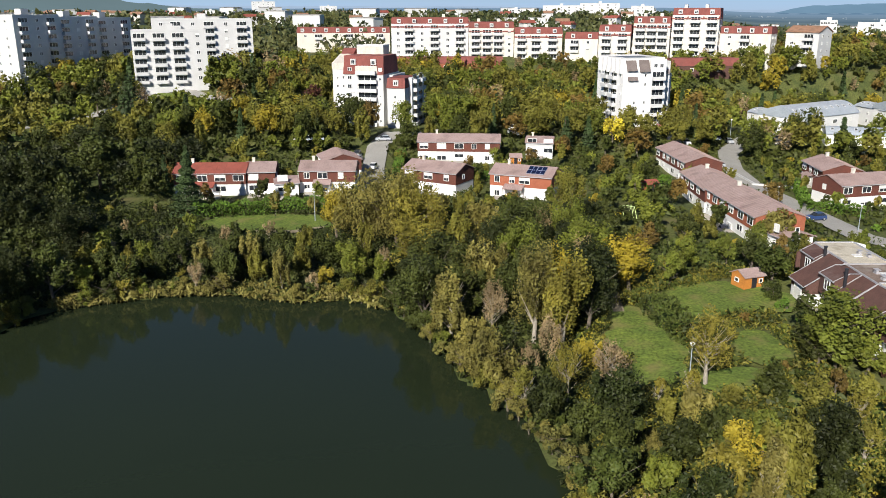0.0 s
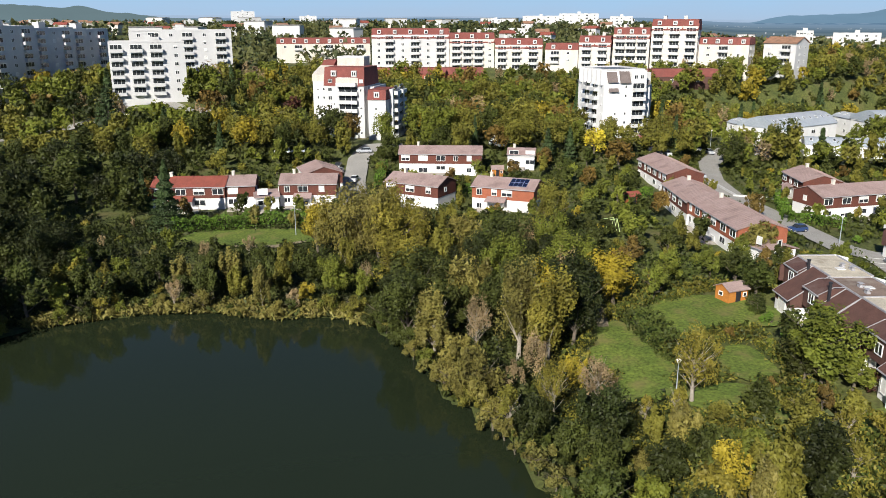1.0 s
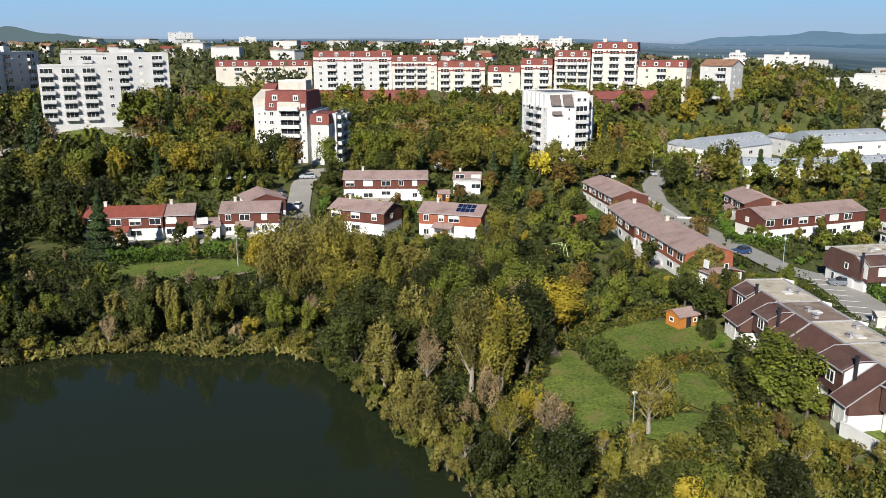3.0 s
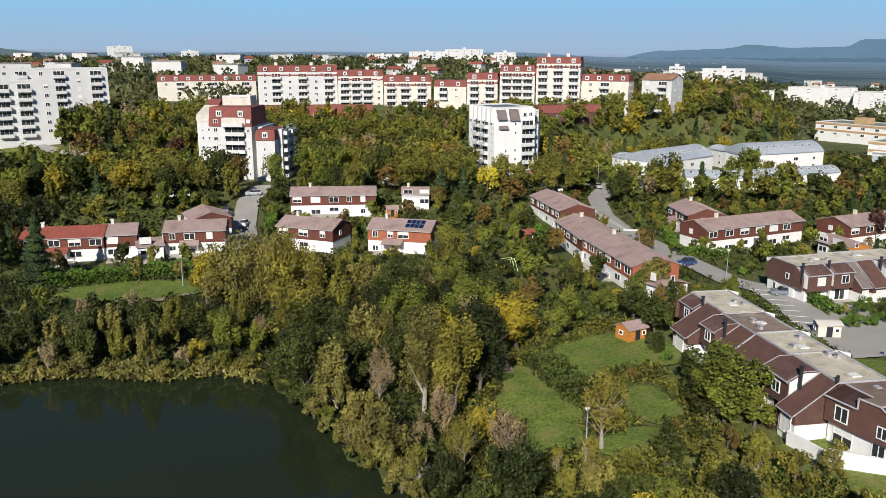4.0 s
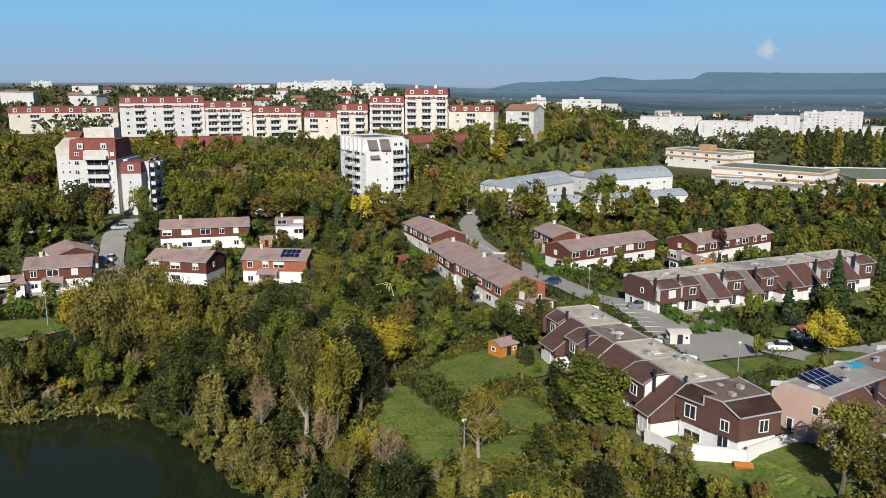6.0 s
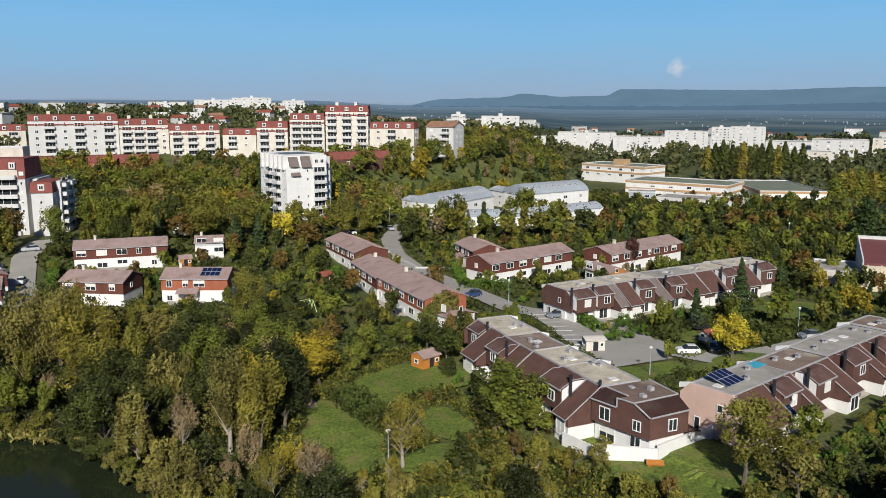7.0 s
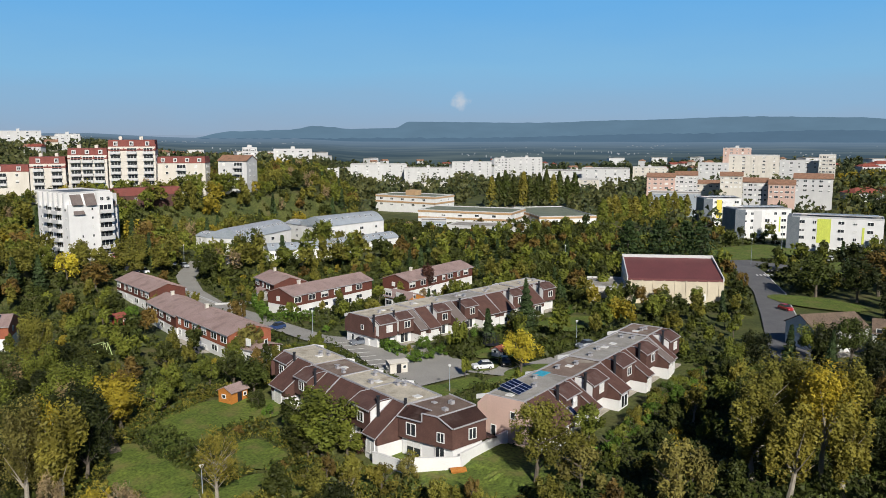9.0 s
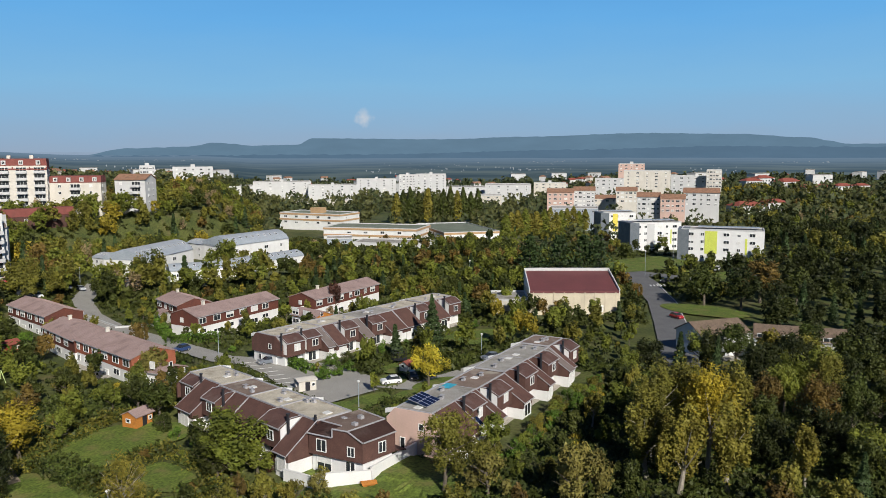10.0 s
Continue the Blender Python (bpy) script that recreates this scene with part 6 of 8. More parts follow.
feature((213.0, 92.0), "round", L_SHADE, 12.0, 6.0, "behind the low white house", 33)
feature((229.0, 83.0), "round", L_DARK, 9.0, 5.0, "behind the low white house", 34)
for k, (s, h) in enumerate((((143.5, 68.5), 8.0), ((150.5, 64.5), 8.5), ((156.0, 59.5), 7.5), ((161.0, 53.5), 9.0))):
    feature(s, "round", (L_GREEN, L_DARK, L_OLIVE, L_DARK)[k], h, h * 0.5, "before the low white house", 180 + k)
for k, (s, h) in enumerate((((640.0, 300.0), 9.0), ((652.0, 296.0), 10.0), ((690.0, 300.0), 10.0), ((702.0, 299.0), 11.0))):
    feature(s, "round", L_YELLOW, h, h * 0.62, "before the distant houses", 170 + k)
for k, (s, h) in enumerate((((85.1, 46.5), 12.5), ((97.2, 48.0), 14.0), ((93.0, 41.6), 14.5), ((83.7, 40.8), 12.0), ((100.5, 42.0), 13.5), ((91.0, 49.5), 14.5), ((88.5, 36.5), 12.5))):
    feature(s, "tall", L_YELLOW if k == 2 else L_OLIVE, h, 4.0, "in the wood", 140 + k)
for k, s in enumerate(((208.2, 165.6), (215.7, 158.6), (221.9, 153.0), (222.5, 146.9))):
    feature(s, "cedar", L_CONIFER, 17.0, 8.0, "behind the sports hall", 50 + k)
for k, (s, h) in enumerate((((82.5, 115.5), 2.8), ((86.5, 116.0), 3.2), ((90.0, 116.4), 2.8), ((84.5, 117.4), 3.0))):
    feature(s, "shrub", L_HEDGE, h, h * 0.62, "beside the court", 110 + k)
for k in range(12):
    x, y = POPLARS_A[0] + (POPLARS_A[2] - POPLARS_A[0]) * k / 11, POPLARS_A[1] + (POPLARS_A[3] - POPLARS_A[1]) * k / 11
    feature((x, y), "poplar", L_DARK if k % 4 else L_OLIVE, 20.0 + (k * 37 % 5), 3.6, "in a row beside the school", 60 + k)
for k in range(14):
    x, y = POPLARS_B[0] + (POPLARS_B[2] - POPLARS_B[0]) * k / 13, POPLARS_B[1] + (POPLARS_B[3] - POPLARS_B[1]) * k / 13
    feature((x, y), "poplar", L_OLIVE if k % 3 else L_GREEN, 12.0 + (k * 29 % 4), 3.2, "in a row behind the school", 80 + k)
feature((168.8, 384.6), "round", L_DARK, 14.0, 5.5, "on the ridge", 95)
feature((-44.3, 279.4), "round", L_PURPLE, 9.0, 4.0, "beside the tower", 96)
feature((-65.1, 312.8), "bare", L_BARE, 13.0, 6.0, "beside the white slabs", 97)
feature((-79.9, 312.0), "bare", L_BARE, 12.0, 6.0, "beside the white slabs", 98)
feature((-95.9, 249.6), "cedar", L_CONIFER, 17.0, 6.5, "below the white slabs", 100)
feature((-101.0, 258.0), "round", L_SHADE, 13.0, 5.0, "below the white slabs", 101)
feature((-113.3, 267.1), "round", L_SHADE, 12.0, 4.5, "below the white slabs", 102)
feature((-126.5, 275.6), "round", L_RUST, 7.5, 3.6, "beside a parking strip", 103)
feature((-107.0, 281.0), "cone", L_CONIFER, 13.0, 3.6, "beside the white slabs", 104)
feature((-103.0, 289.0), "tall", L_YELLOW, 10.0, 2.4, "before the white slabs", 105)
feature((59.9, 138.6), "willow", L_GREY, 7.0, 4.2, "at the end of the brick gable", 99)
GARDEN = random.Random(41)
for (gx0, gy0, gx1, gy1), n in (((73.0, 62.6, 117.0, 75.6), 30), ((86.0, 121.5, 140.0, 127.5), 15), ((47.5, 113.0, 48.5, 96.0), 4)):
    for k in range(n):
        q = (k + GARDEN.uniform(-0.2, 0.2)) / max(1, n - 1)
        h = GARDEN.uniform(1.8, 3.6)
        feature((gx0 + (gx1 - gx0) * q + GARDEN.uniform(-0.8, 0.8), gy0 + (gy1 - gy0) * q + GARDEN.uniform(-1.4, 1.0)), "shrub", GARDEN.choice((L_HEDGE, L_GREEN, L_DARK, L_OLIVE, L_HEDGE)), h, h * 0.6, "in a terrace garden", 300 + k)
for k, (s, kind, leaf, h) in enumerate((((62.3, 62.4), "round", L_OLIVE, 11.0), ((40.1, 78.2), "shrub", L_OLIVE, 4.5), ((44.0, 76.9), "round", L_OLIVE, 5.5), ((47.2, 74.5), "shrub", L_OLIVE, 4.2), ((51.6, 75.3), "shrub", L_GREY, 3.4),
                                        ((51.8, 86.7), "shrub", L_PURPLE, 3.0), ((54.6, 83.4), "shrub", L_GREEN, 1.8), ((55.2, 78.5), "shrub", L_OLIVE, 2.0), ((66.1, 57.9), "shrub", L_GREY, 6.0), ((77.8, 67.2), "round", L_GREEN, 6.0))):
    feature(s, kind, leaf, h, h * (0.62 if kind == "shrub" else 0.44), "before the brown terraces", 120 + k)



def fill(box, count, gap, kinds, heights, seed, where, test=None, group="woodland trees", singles=0.0):
    """Scatter trees in a plan rectangle, keeping clear of buildings, roads, lawns and one another."""
    rng = random.Random(seed)
    x0, x1, y0, y1 = box
    made = 0
    for _ in range(count * 8):
        if made >= count:
            break
        x, y = rng.uniform(x0, x1), rng.uniform(y0, y1)
        if test and not test(x, y):
            continue
        if pond_distance(x, y) < 1.2 if -140 < x < 60 and y < 180 else False:
            continue
        if not is_free(x, y, 1.4) or not spaced(x, y, gap):
            continue
        take(x, y, gap)
        kind, leaf = rng.choice(kinds)
        h = rng.uniform(*heights) * (0.45 if kind == "shrub" else 1.0)
        k = {"round": 0.40, "tall": 0.26, "shrub": 0.62, "willow": 0.42, "bare": 0.30, "cone": 0.25, "poplar": 0.16, "cedar": 0.5}[kind]
        plant(kind, leaf, x, y, h, h * k * rng.uniform(0.85, 1.2), level_at(x, y), rng, group, where=where, single=rng.random() < singles)
        made += 1
    return made


DARKBANK = [("round", L_DARK), ("round", L_SHADE), ("round", L_DARK), ("round", L_OLIVE), ("round", L_SHADE), ("tall", L_OLIVE), ("shrub", L_DARK), ("round", L_DARK)]
MIX = [("round", L_GREEN), ("round", L_DARK), ("round", L_OLIVE), ("tall", L_OLIVE), ("round", L_DARK), ("round", L_RUST), ("shrub", L_GREEN), ("shrub", L_OLIVE), ("round", L_GREEN), ("tall", L_OLIVE), ("round", L_DARK), ("shrub", L_YELLOW)]
BANK = [("round", L_DARK), ("shrub", L_OLIVE), ("willow", L_GREY), ("round", L_GREEN), ("tall", L_OLIVE), ("round", L_SHADE), ("bare", L_BARE), ("shrub", L_DARK), ("round", L_DARK), ("tall", L_GREY)]
HILL = [("round", L_DARK), ("round", L_GREEN), ("round", L_OLIVE), ("round", L_GREEN), ("round", L_DARK), ("cone", L_CONIFER), ("round", L_OLIVE), ("tall", L_OLIVE), ("round", L_GREEN), ("bare", L_BARE), ("round", L_GREEN), ("round", L_OLIVE), ("round", L_OLIVE), ("round", L_DARK), ("tall", L_OLIVE), ("round", L_RUST), ("round", L_YELLOW), ("round", L_OLIVE), ("round", L_GREEN)]
DARK = [("round", L_SHADE), ("round", L_SHADE), ("cone", L_CONIFER), ("round", L_DARK), ("tall", L_SHADE), ("round", L_SHADE)]
SHORE_RNG = random.Random(19)
for (ax, ay), (bx, by) in zip(SHORE[:13], SHORE[1:14]):
    n = max(1, int(math.hypot(bx - ax, by - ay) / 2.4))
    for i in range(n):
        k = (i + SHORE_RNG.random()) / n
        x, y = ax + (bx - ax) * k, ay + (by - ay) * k
        h = SHORE_RNG.uniform(1.6, 4.2)
        plant("shrub", SHORE_RNG.choice((L_GREY, L_OLIVE, L_GREY, L_REED) if x > 0 else (L_OLIVE, L_DARK, L_GREEN, L_GREY, L_DARK)), x + SHORE_RNG.uniform(-0.6, 1.2), y + SHORE_RNG.uniform(0.2, 1.6), h, h * 0.62, 0, SHORE_RNG, "shore shrubs", where="overhanging the water", single=SHORE_RNG.random() < 0.5)
fill((-60, -5, 124, 139), 120, 3.2, BANK, (4.0, 8.0), 201, "on the pond's edge", singles=0.4)
fill((-70, 2, 139, 166), 70, 5.0, BANK, (3.0, 5.0), 202, "in the meadow behind the pond", singles=0.4)
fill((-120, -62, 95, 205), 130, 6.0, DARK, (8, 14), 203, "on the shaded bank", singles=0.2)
fill((-8, 30, 104, 142), 120, 4.6, BANK + DARKBANK, (8, 12), 204, "on the wooded bank", singles=0.5, test=lambda x, y: x < 22 or y > 124)
fill((2, 40, 140, 166), 70, 4.6, MIX, (3.5, 6), 216, "in the gardens")
fill((2, 38, 40, 110), 230, 3.8, BANK + BANK + DARKBANK + [("shrub", L_REED), ("willow", L_OLIVE), ("bare", L_OLIVE), ("bare", L_YELLOW), ("bare", L_BARE), ("tall", L_YELLOW)], (5, 8.5), 205, "on the wooded bank", singles=0.4, test=lambda x, y: x < 21 or y < 76)
fill((34, 64, 40, 82), 90, 4.0, MIX + [("bare", L_BARE), ("bare", L_OLIVE), ("shrub", L_OLIVE)], (3, 6.0), 206, "in the rough meadow", singles=0.4)
fill((18, 42, 55, 84), 55, 3.4, [("bare", L_OLIVE), ("shrub", L_OLIVE), ("bare", L_BARE), ("shrub", L_YELLOW), ("shrub", L_GREY), ("tall", L_OLIVE)], (3.0, 7.0), 225, "at the foot of the meadow", singles=0.8)
fill((36, 50, 88, 110), 14, 4.0, [("shrub", L_OLIVE), ("shrub", L_GREEN), ("shrub", L_DARK), ("shrub", L_RUST)], (3.0, 6.0), 224, "in the rough meadow", singles=1.0)
fill((30, 66, 108, 170), 120, 4.6, MIX, (4, 7), 207, "in the gardens", singles=0.4)
fill((66, 122, 56, 75), 90, 3.8, MIX, (4, 6.5), 208, "below the pink-ended row", singles=0.6)
fill((50, 112, 15, 50), 110, 5.0, DARK + DARK + MIX, (5, 8), 217, "in the wood below the houses", singles=0.3)
fill((112, 172, 15, 72), 130, 5.5, DARK + MIX + DARKBANK, (8, 11.5), 218, "in the wood below the houses", singles=0.2)
fill((-70, 120, 165, 225), 130, 5.5, MIX, (3.5, 7), 209, "among the houses", singles=0.15)
fill((-150, 150, 222, 372), 900, 5.8, HILL, (7.5, 12.0), 210, "on the hillside")
GREENWOOD = [("round", L_GREEN), ("round", L_DARK), ("round", L_GREEN), ("round", L_OLIVE), ("round", L_DARK), ("round", L_RUST), ("cone", L_CONIFER), ("round", L_DARK), ("willow", L_GREEN)]
fill((146, 250, 128, 250), 330, 5.4, GREENWOOD, (4.5, 7.5), 223, "behind the terraces", singles=0.1)
fill((80, 210, 160, 262), 240, 5.0, HILL, (2.5, 4.8), 219, "between the estate and the school", singles=0.1)
fill((90, 240, 100, 345), 520, 5.4, GREENWOOD + HILL, (4.5, 7.5), 211, "between the estate and the school", test=lambda x, y: not (x > 200 and y > 205))
fill((66, 160, 82, 160), 70, 4.5, [("shrub", L_HEDGE), ("shrub", L_GREEN), ("round", L_GREEN), ("shrub", L_OLIVE)], (2.8, 4.5), 212, "in the gardens of the terraces", singles=0.5)
fill((140, 300, 10, 110), 240, 7.5, DARK, (7, 11), 213, "in the dark wood by the road", test=lambda x, y: y < (x - 140) * 0.72 + 52)
fill((-200, -100, 190, 330), 130, 8.0, HILL, (7, 12), 214, "on the hillside")
fill((190, 330, 100, 260), 160, 6.5, GREENWOOD, (4, 7), 215, "beside the road")
fill((110, 300, 300, 430), 720, 4.6, HILL, (6, 11), 220, "on the slope behind the zinc roofs", test=lambda x, y: x < y * 0.62)
RIGHTWOOD = [("round", L_SHADE), ("round", L_DARK), ("round", L_SHADE), ("round", L_DARK), ("cone", L_CONIFER), ("round", L_OLIVE), ("round", L_SHADE), ("tall", L_DARK), ("willow", L_DARK)]
fill((235, 470, 10, 215), 430, 7.2, RIGHTWOOD, (8, 13.5), 226, "on the dark slope across the road", test=lambda x, y: 67.0 < math.degrees(math.atan2(x, y)) and math.hypot(x, y) < 480)
fill((440, 720, 40, 330), 260, 11.0, RIGHTWOOD + HILL, (6, 9.5), 227, "on the far slope", test=lambda x, y: math.degrees(math.atan2(x, y)) > 65)
fill((200, 300, 205, 300), 90, 5.0, MIX, (2.5, 4.5), 222, "before the school")
fill((138, 180, 96, 130), 26, 4.5, MIX, (4, 6), 221, "before the sports hall", singles=1.0)


for leaf_name, (leaf, chunks) in JOINED.items():
    tagged(new("woodland", leaf_mesh("woodland", np.concatenate(chunks), leaf)), "mixed woodland of " + LEAF_LABEL[leaf_name] + " trees and shrubs", "woodland", kind="stuff")

# undergrowth: low joined foliage on the banks and between the trees
def undergrowth(name, label, box, count, size, height, leaf, seed, test=None, aspect=1.7):
    r = np.random.RandomState(seed)
    pts, szs = [], []
    x0, x1, y0, y1 = box
    tries = 0
    while len(pts) < count and tries < count * 6:
        tries += 1
        x, y = r.uniform(x0, x1), r.uniform(y0, y1)
        if test and not test(x, y):
            continue
        if not is_free(x, y, 0.3):
            continue
        pd = pond_distance(x, y) if -140 < x < 60 and y < 180 else 99
        if pd < 0.3:
            continue
        top = height * (0.35 + 0.65 * abs(noise.noise(Vector((x * 0.23, y * 0.23, 3)))) * 1.6)
        for _ in range(9):
            pts.append((x + r.normal(0, 0.6), y + r.normal(0, 0.6), land(x, y) + 0.2 + r.uniform(0, top)))
            szs.append(size)
    ob = new(name, cards(name, pts, szs, seed, leaf, aspect=aspect))
    return tagged(ob, label, "plants", kind="stuff")


# near-black leaf colour puts shade into the gaps on the banks
undergrowth("undergrowth", "shrubs and brambles along the banks, darkened as shade between trees", (-75, 28, 40, 170), 50000, 0.29, 2.2, L_SHADE, 301)
undergrowth("undergrowth", "olive scrub and brambles round the meadow", (16, 62, 40, 125), 56000, 0.23, 1.5, L_OLIVE, 306)
# dark leaf colour here deepens the shade between trees
undergrowth("undergrowth", "green low scrub darkened as shade between the trees", (-120, 150, 20, 230), 50000, 0.5, 1.9, L_DARK, 302)
undergrowth("undergrowth", "dark scrub on the hillside", (-150, 240, 225, 345), 36000, 0.9, 2.4, L_DARK, 303)
undergrowth("undergrowth", "dark brambles in the gardens and below the terraces", (30, 130, 20, 140), 56000, 0.28, 1.8, L_DARK, 305)
undergrowth("undergrowth", "green scrub below the belt of trees", (90, 300, 100, 300), 30000, 0.8, 2.0, L_DARK, 307)
undergrowth("reeds", "pale reeds at the water's edge", (-62, -8, 119, 134), 16000, 0.30, 1.6, L_REED, 304, aspect=3.4, test=lambda x, y: 0 < pond_distance(x, y) < 3.5)


# ---- far woods and town ----
def far_woods(name, label, n, seed, leaf, place, size=2.6, sprays=26):
    r = np.random.RandomState(seed)
    pts, szs = [], []
    for _ in range(n):
        spot = place(r)
        if spot is None:
            continue
        x, y, h = spot
        d = math.hypot(x, y)
        z = land(x, y)
        k = 0.5 + d / 900
        for _ in range(sprays):
            a, q = r.uniform(0, 6.28), r.uniform(0, 1) ** 0.5
            pts.append((x + math.cos(a) * q * h * 0.5, y + math.sin(a) * q * h * 0.5, z + h * (0.15 + 0.85 * r.uniform(0, 1) * (1 - q * q * 0.6))))
            szs.append(size * k * 0.75)
    ob = new(name, cards(name, pts, szs, seed, leaf, aspect=1.2))
    return tagged(ob, label, "woodland", kind="stuff")


def far_spot(az0, az1, r0, r1, h0, h1):
    def f(r):
        az, d = radians(r.uniform(az0, az1)), math.sqrt(r.uniform(r0 * r0, r1 * r1))
        x, y = math.sin(az) * d, math.cos(az) * d
        if not is_free(x, y, 4) or (33 < math.degrees(az) < 54 and d < 470):
            return None
        return x, y, r.uniform(h0, h1)
    return f


# distant woods take the leaf colours with haze painted in
far_woods("far_woods", "olive and green distant woodland with haze painted into its leaves", 2200, 91, L_HAZE, far_spot(-40, 95, 390, 950, 7, 13))
far_woods("far_woods", "dark green distant woodland with haze painted into its leaves", 2600, 92, L_HAZEDARK, far_spot(-40, 95, 390, 1250, 7, 13))


def far_villa(x, y, w, h, rz, label):
    """A distant white house with a hipped tile roof and rows of windows."""
    root = thing("distant_house", label, "house", pose(x, y, land(x, y) + 0.3, 0, 0, rz), "distant houses")
    dp = w * 0.62
    part("wall", block(bmesh.new(), -w / 2, w / 2, -dp / 2, dp / 2, -4, h), M_WHITE, root, "white rendered wall")
    bm = bmesh.new()
    e, r = 0.7, w * 0.5 - dp * 0.42
    low = [bm.verts.new(v) for v in ((-w / 2 - e, -dp / 2 - e, h), (w / 2 + e, -dp / 2 - e, h), (w / 2 + e, dp / 2 + e, h), (-w / 2 - e, dp / 2 + e, h))]
    top = [bm.verts.new((-r, 0, h + dp * 0.24)), bm.verts.new((r, 0, h + dp * 0.24))]
    for f in ((low[0], low[1], top[1], top[0]), (low[1], low[2], top[1]), (low[2], low[3], top[0], top[1]), (low[3], low[0], top[0]), low[::-1]):
        bm.faces.new(f)
    part("roof", bm, M_REDTILE, root, "red-brown hipped tile roof")
    for fl in range(max(1, int(h // 2.8))):
        for k in range(int(w // 4)):
            x0 = -w / 2 + 1.4 + k * (w - 2.0) / int(w // 4)
            part("window", block(bmesh.new(), x0, x0 + 1.5, -dp / 2 - 0.08, -dp / 2 + 0.1, fl * 2.8 + 0.9, fl * 2.8 + 2.3), M_BLACK, root)


for vx, vy, vw, vh in ((797.7, 351.7, 19, 9.0), (850.0, 362.0, 21, 10.0), (798.6, 315.4, 24, 9.0), (766.0, 287.5, 15, 5.5), (787.3, 278.9, 13, 5.5), (800.7, 264.2, 17, 6.0), (811.9, 251.7, 14, 6.5), (543.0, 241.0, 22, 5.0), (569.0, 231.6, 15, 5.5)):
    far_villa(vx, vy, vw, vh, -58 + vw * 1.5, "white house with a hipped red roof among distant trees")

rng = random.Random(77)
TOWN = {}
for i in range(150):
    az = radians(rng.choice((rng.uniform(-28, 14), rng.uniform(14, 74))))
    d = rng.uniform(650, 1300) if az < radians(20) else rng.uniform(900, 1350)
    x, y = math.sin(az) * d, math.cos(az) * d
    if not is_free(x, y, 10):
        continue
    key = rng.randrange(4)
    if key not in TOWN:
        w, h, dp = (11, 6, 9) if key < 3 else (24, 11, 12)
        TOWN[key] = (mesh_of("wall", block(bmesh.new(), -w / 2, w / 2, -dp / 2, dp / 2, -3, h), (M_WHITE, M_CREAM, M_WHITE, M_WHITE)[key]),
                     mesh_of("roof", profile(bmesh.new(), ((-dp / 2 - 0.5, h), (dp / 2 + 0.5, h), (0, h + 2.4 if key < 3 else h + 0.6)), -w / 2 - 0.5, w / 2 + 0.5), (M_REDTILE, M_OCHRETILE, M_OCHRETILE, M_GRAVELROOF)[key]))
    root = thing("distant_house", "small pale distant house" + (" with tiled roof" if key < 3 else " with flat roof"), "house", pose(x, y, land(x, y) + rng.uniform(0.5, 3), 0, 0, rng.uniform(-40, 40)), "distant houses")
    part("wall", TOWN[key][0], None, root)
    part("roof", TOWN[key][1], None, root)


# ---- hills on the horizon ----
# Self-lit horizon layer; distance haze is put into the colour it emits.
def ridge(name, label, dist, profile_pts, colour, jag, seed):
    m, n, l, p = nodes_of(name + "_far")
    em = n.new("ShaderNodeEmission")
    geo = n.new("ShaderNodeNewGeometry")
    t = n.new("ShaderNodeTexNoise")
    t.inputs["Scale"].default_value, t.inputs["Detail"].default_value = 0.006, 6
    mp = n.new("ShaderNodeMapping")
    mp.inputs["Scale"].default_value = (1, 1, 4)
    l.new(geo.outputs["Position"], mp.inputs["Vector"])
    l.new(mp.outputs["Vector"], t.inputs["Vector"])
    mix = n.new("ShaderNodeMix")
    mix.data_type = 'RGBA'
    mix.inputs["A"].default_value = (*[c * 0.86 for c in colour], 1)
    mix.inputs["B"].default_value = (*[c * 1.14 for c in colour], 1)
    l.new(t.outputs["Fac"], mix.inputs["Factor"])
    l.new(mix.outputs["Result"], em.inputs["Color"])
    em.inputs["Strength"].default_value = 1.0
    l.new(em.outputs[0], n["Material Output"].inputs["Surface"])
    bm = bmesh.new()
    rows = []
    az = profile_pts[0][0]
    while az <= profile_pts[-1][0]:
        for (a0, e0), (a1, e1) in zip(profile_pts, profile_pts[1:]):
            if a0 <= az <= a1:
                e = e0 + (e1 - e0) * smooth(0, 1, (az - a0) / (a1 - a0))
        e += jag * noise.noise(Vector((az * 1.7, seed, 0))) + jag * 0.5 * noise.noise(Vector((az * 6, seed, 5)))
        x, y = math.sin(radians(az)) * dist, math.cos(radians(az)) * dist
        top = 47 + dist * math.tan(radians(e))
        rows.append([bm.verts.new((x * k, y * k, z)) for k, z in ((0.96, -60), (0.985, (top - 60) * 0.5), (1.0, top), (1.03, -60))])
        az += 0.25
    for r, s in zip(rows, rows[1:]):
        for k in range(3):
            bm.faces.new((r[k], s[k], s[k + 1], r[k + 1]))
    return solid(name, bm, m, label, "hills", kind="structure")


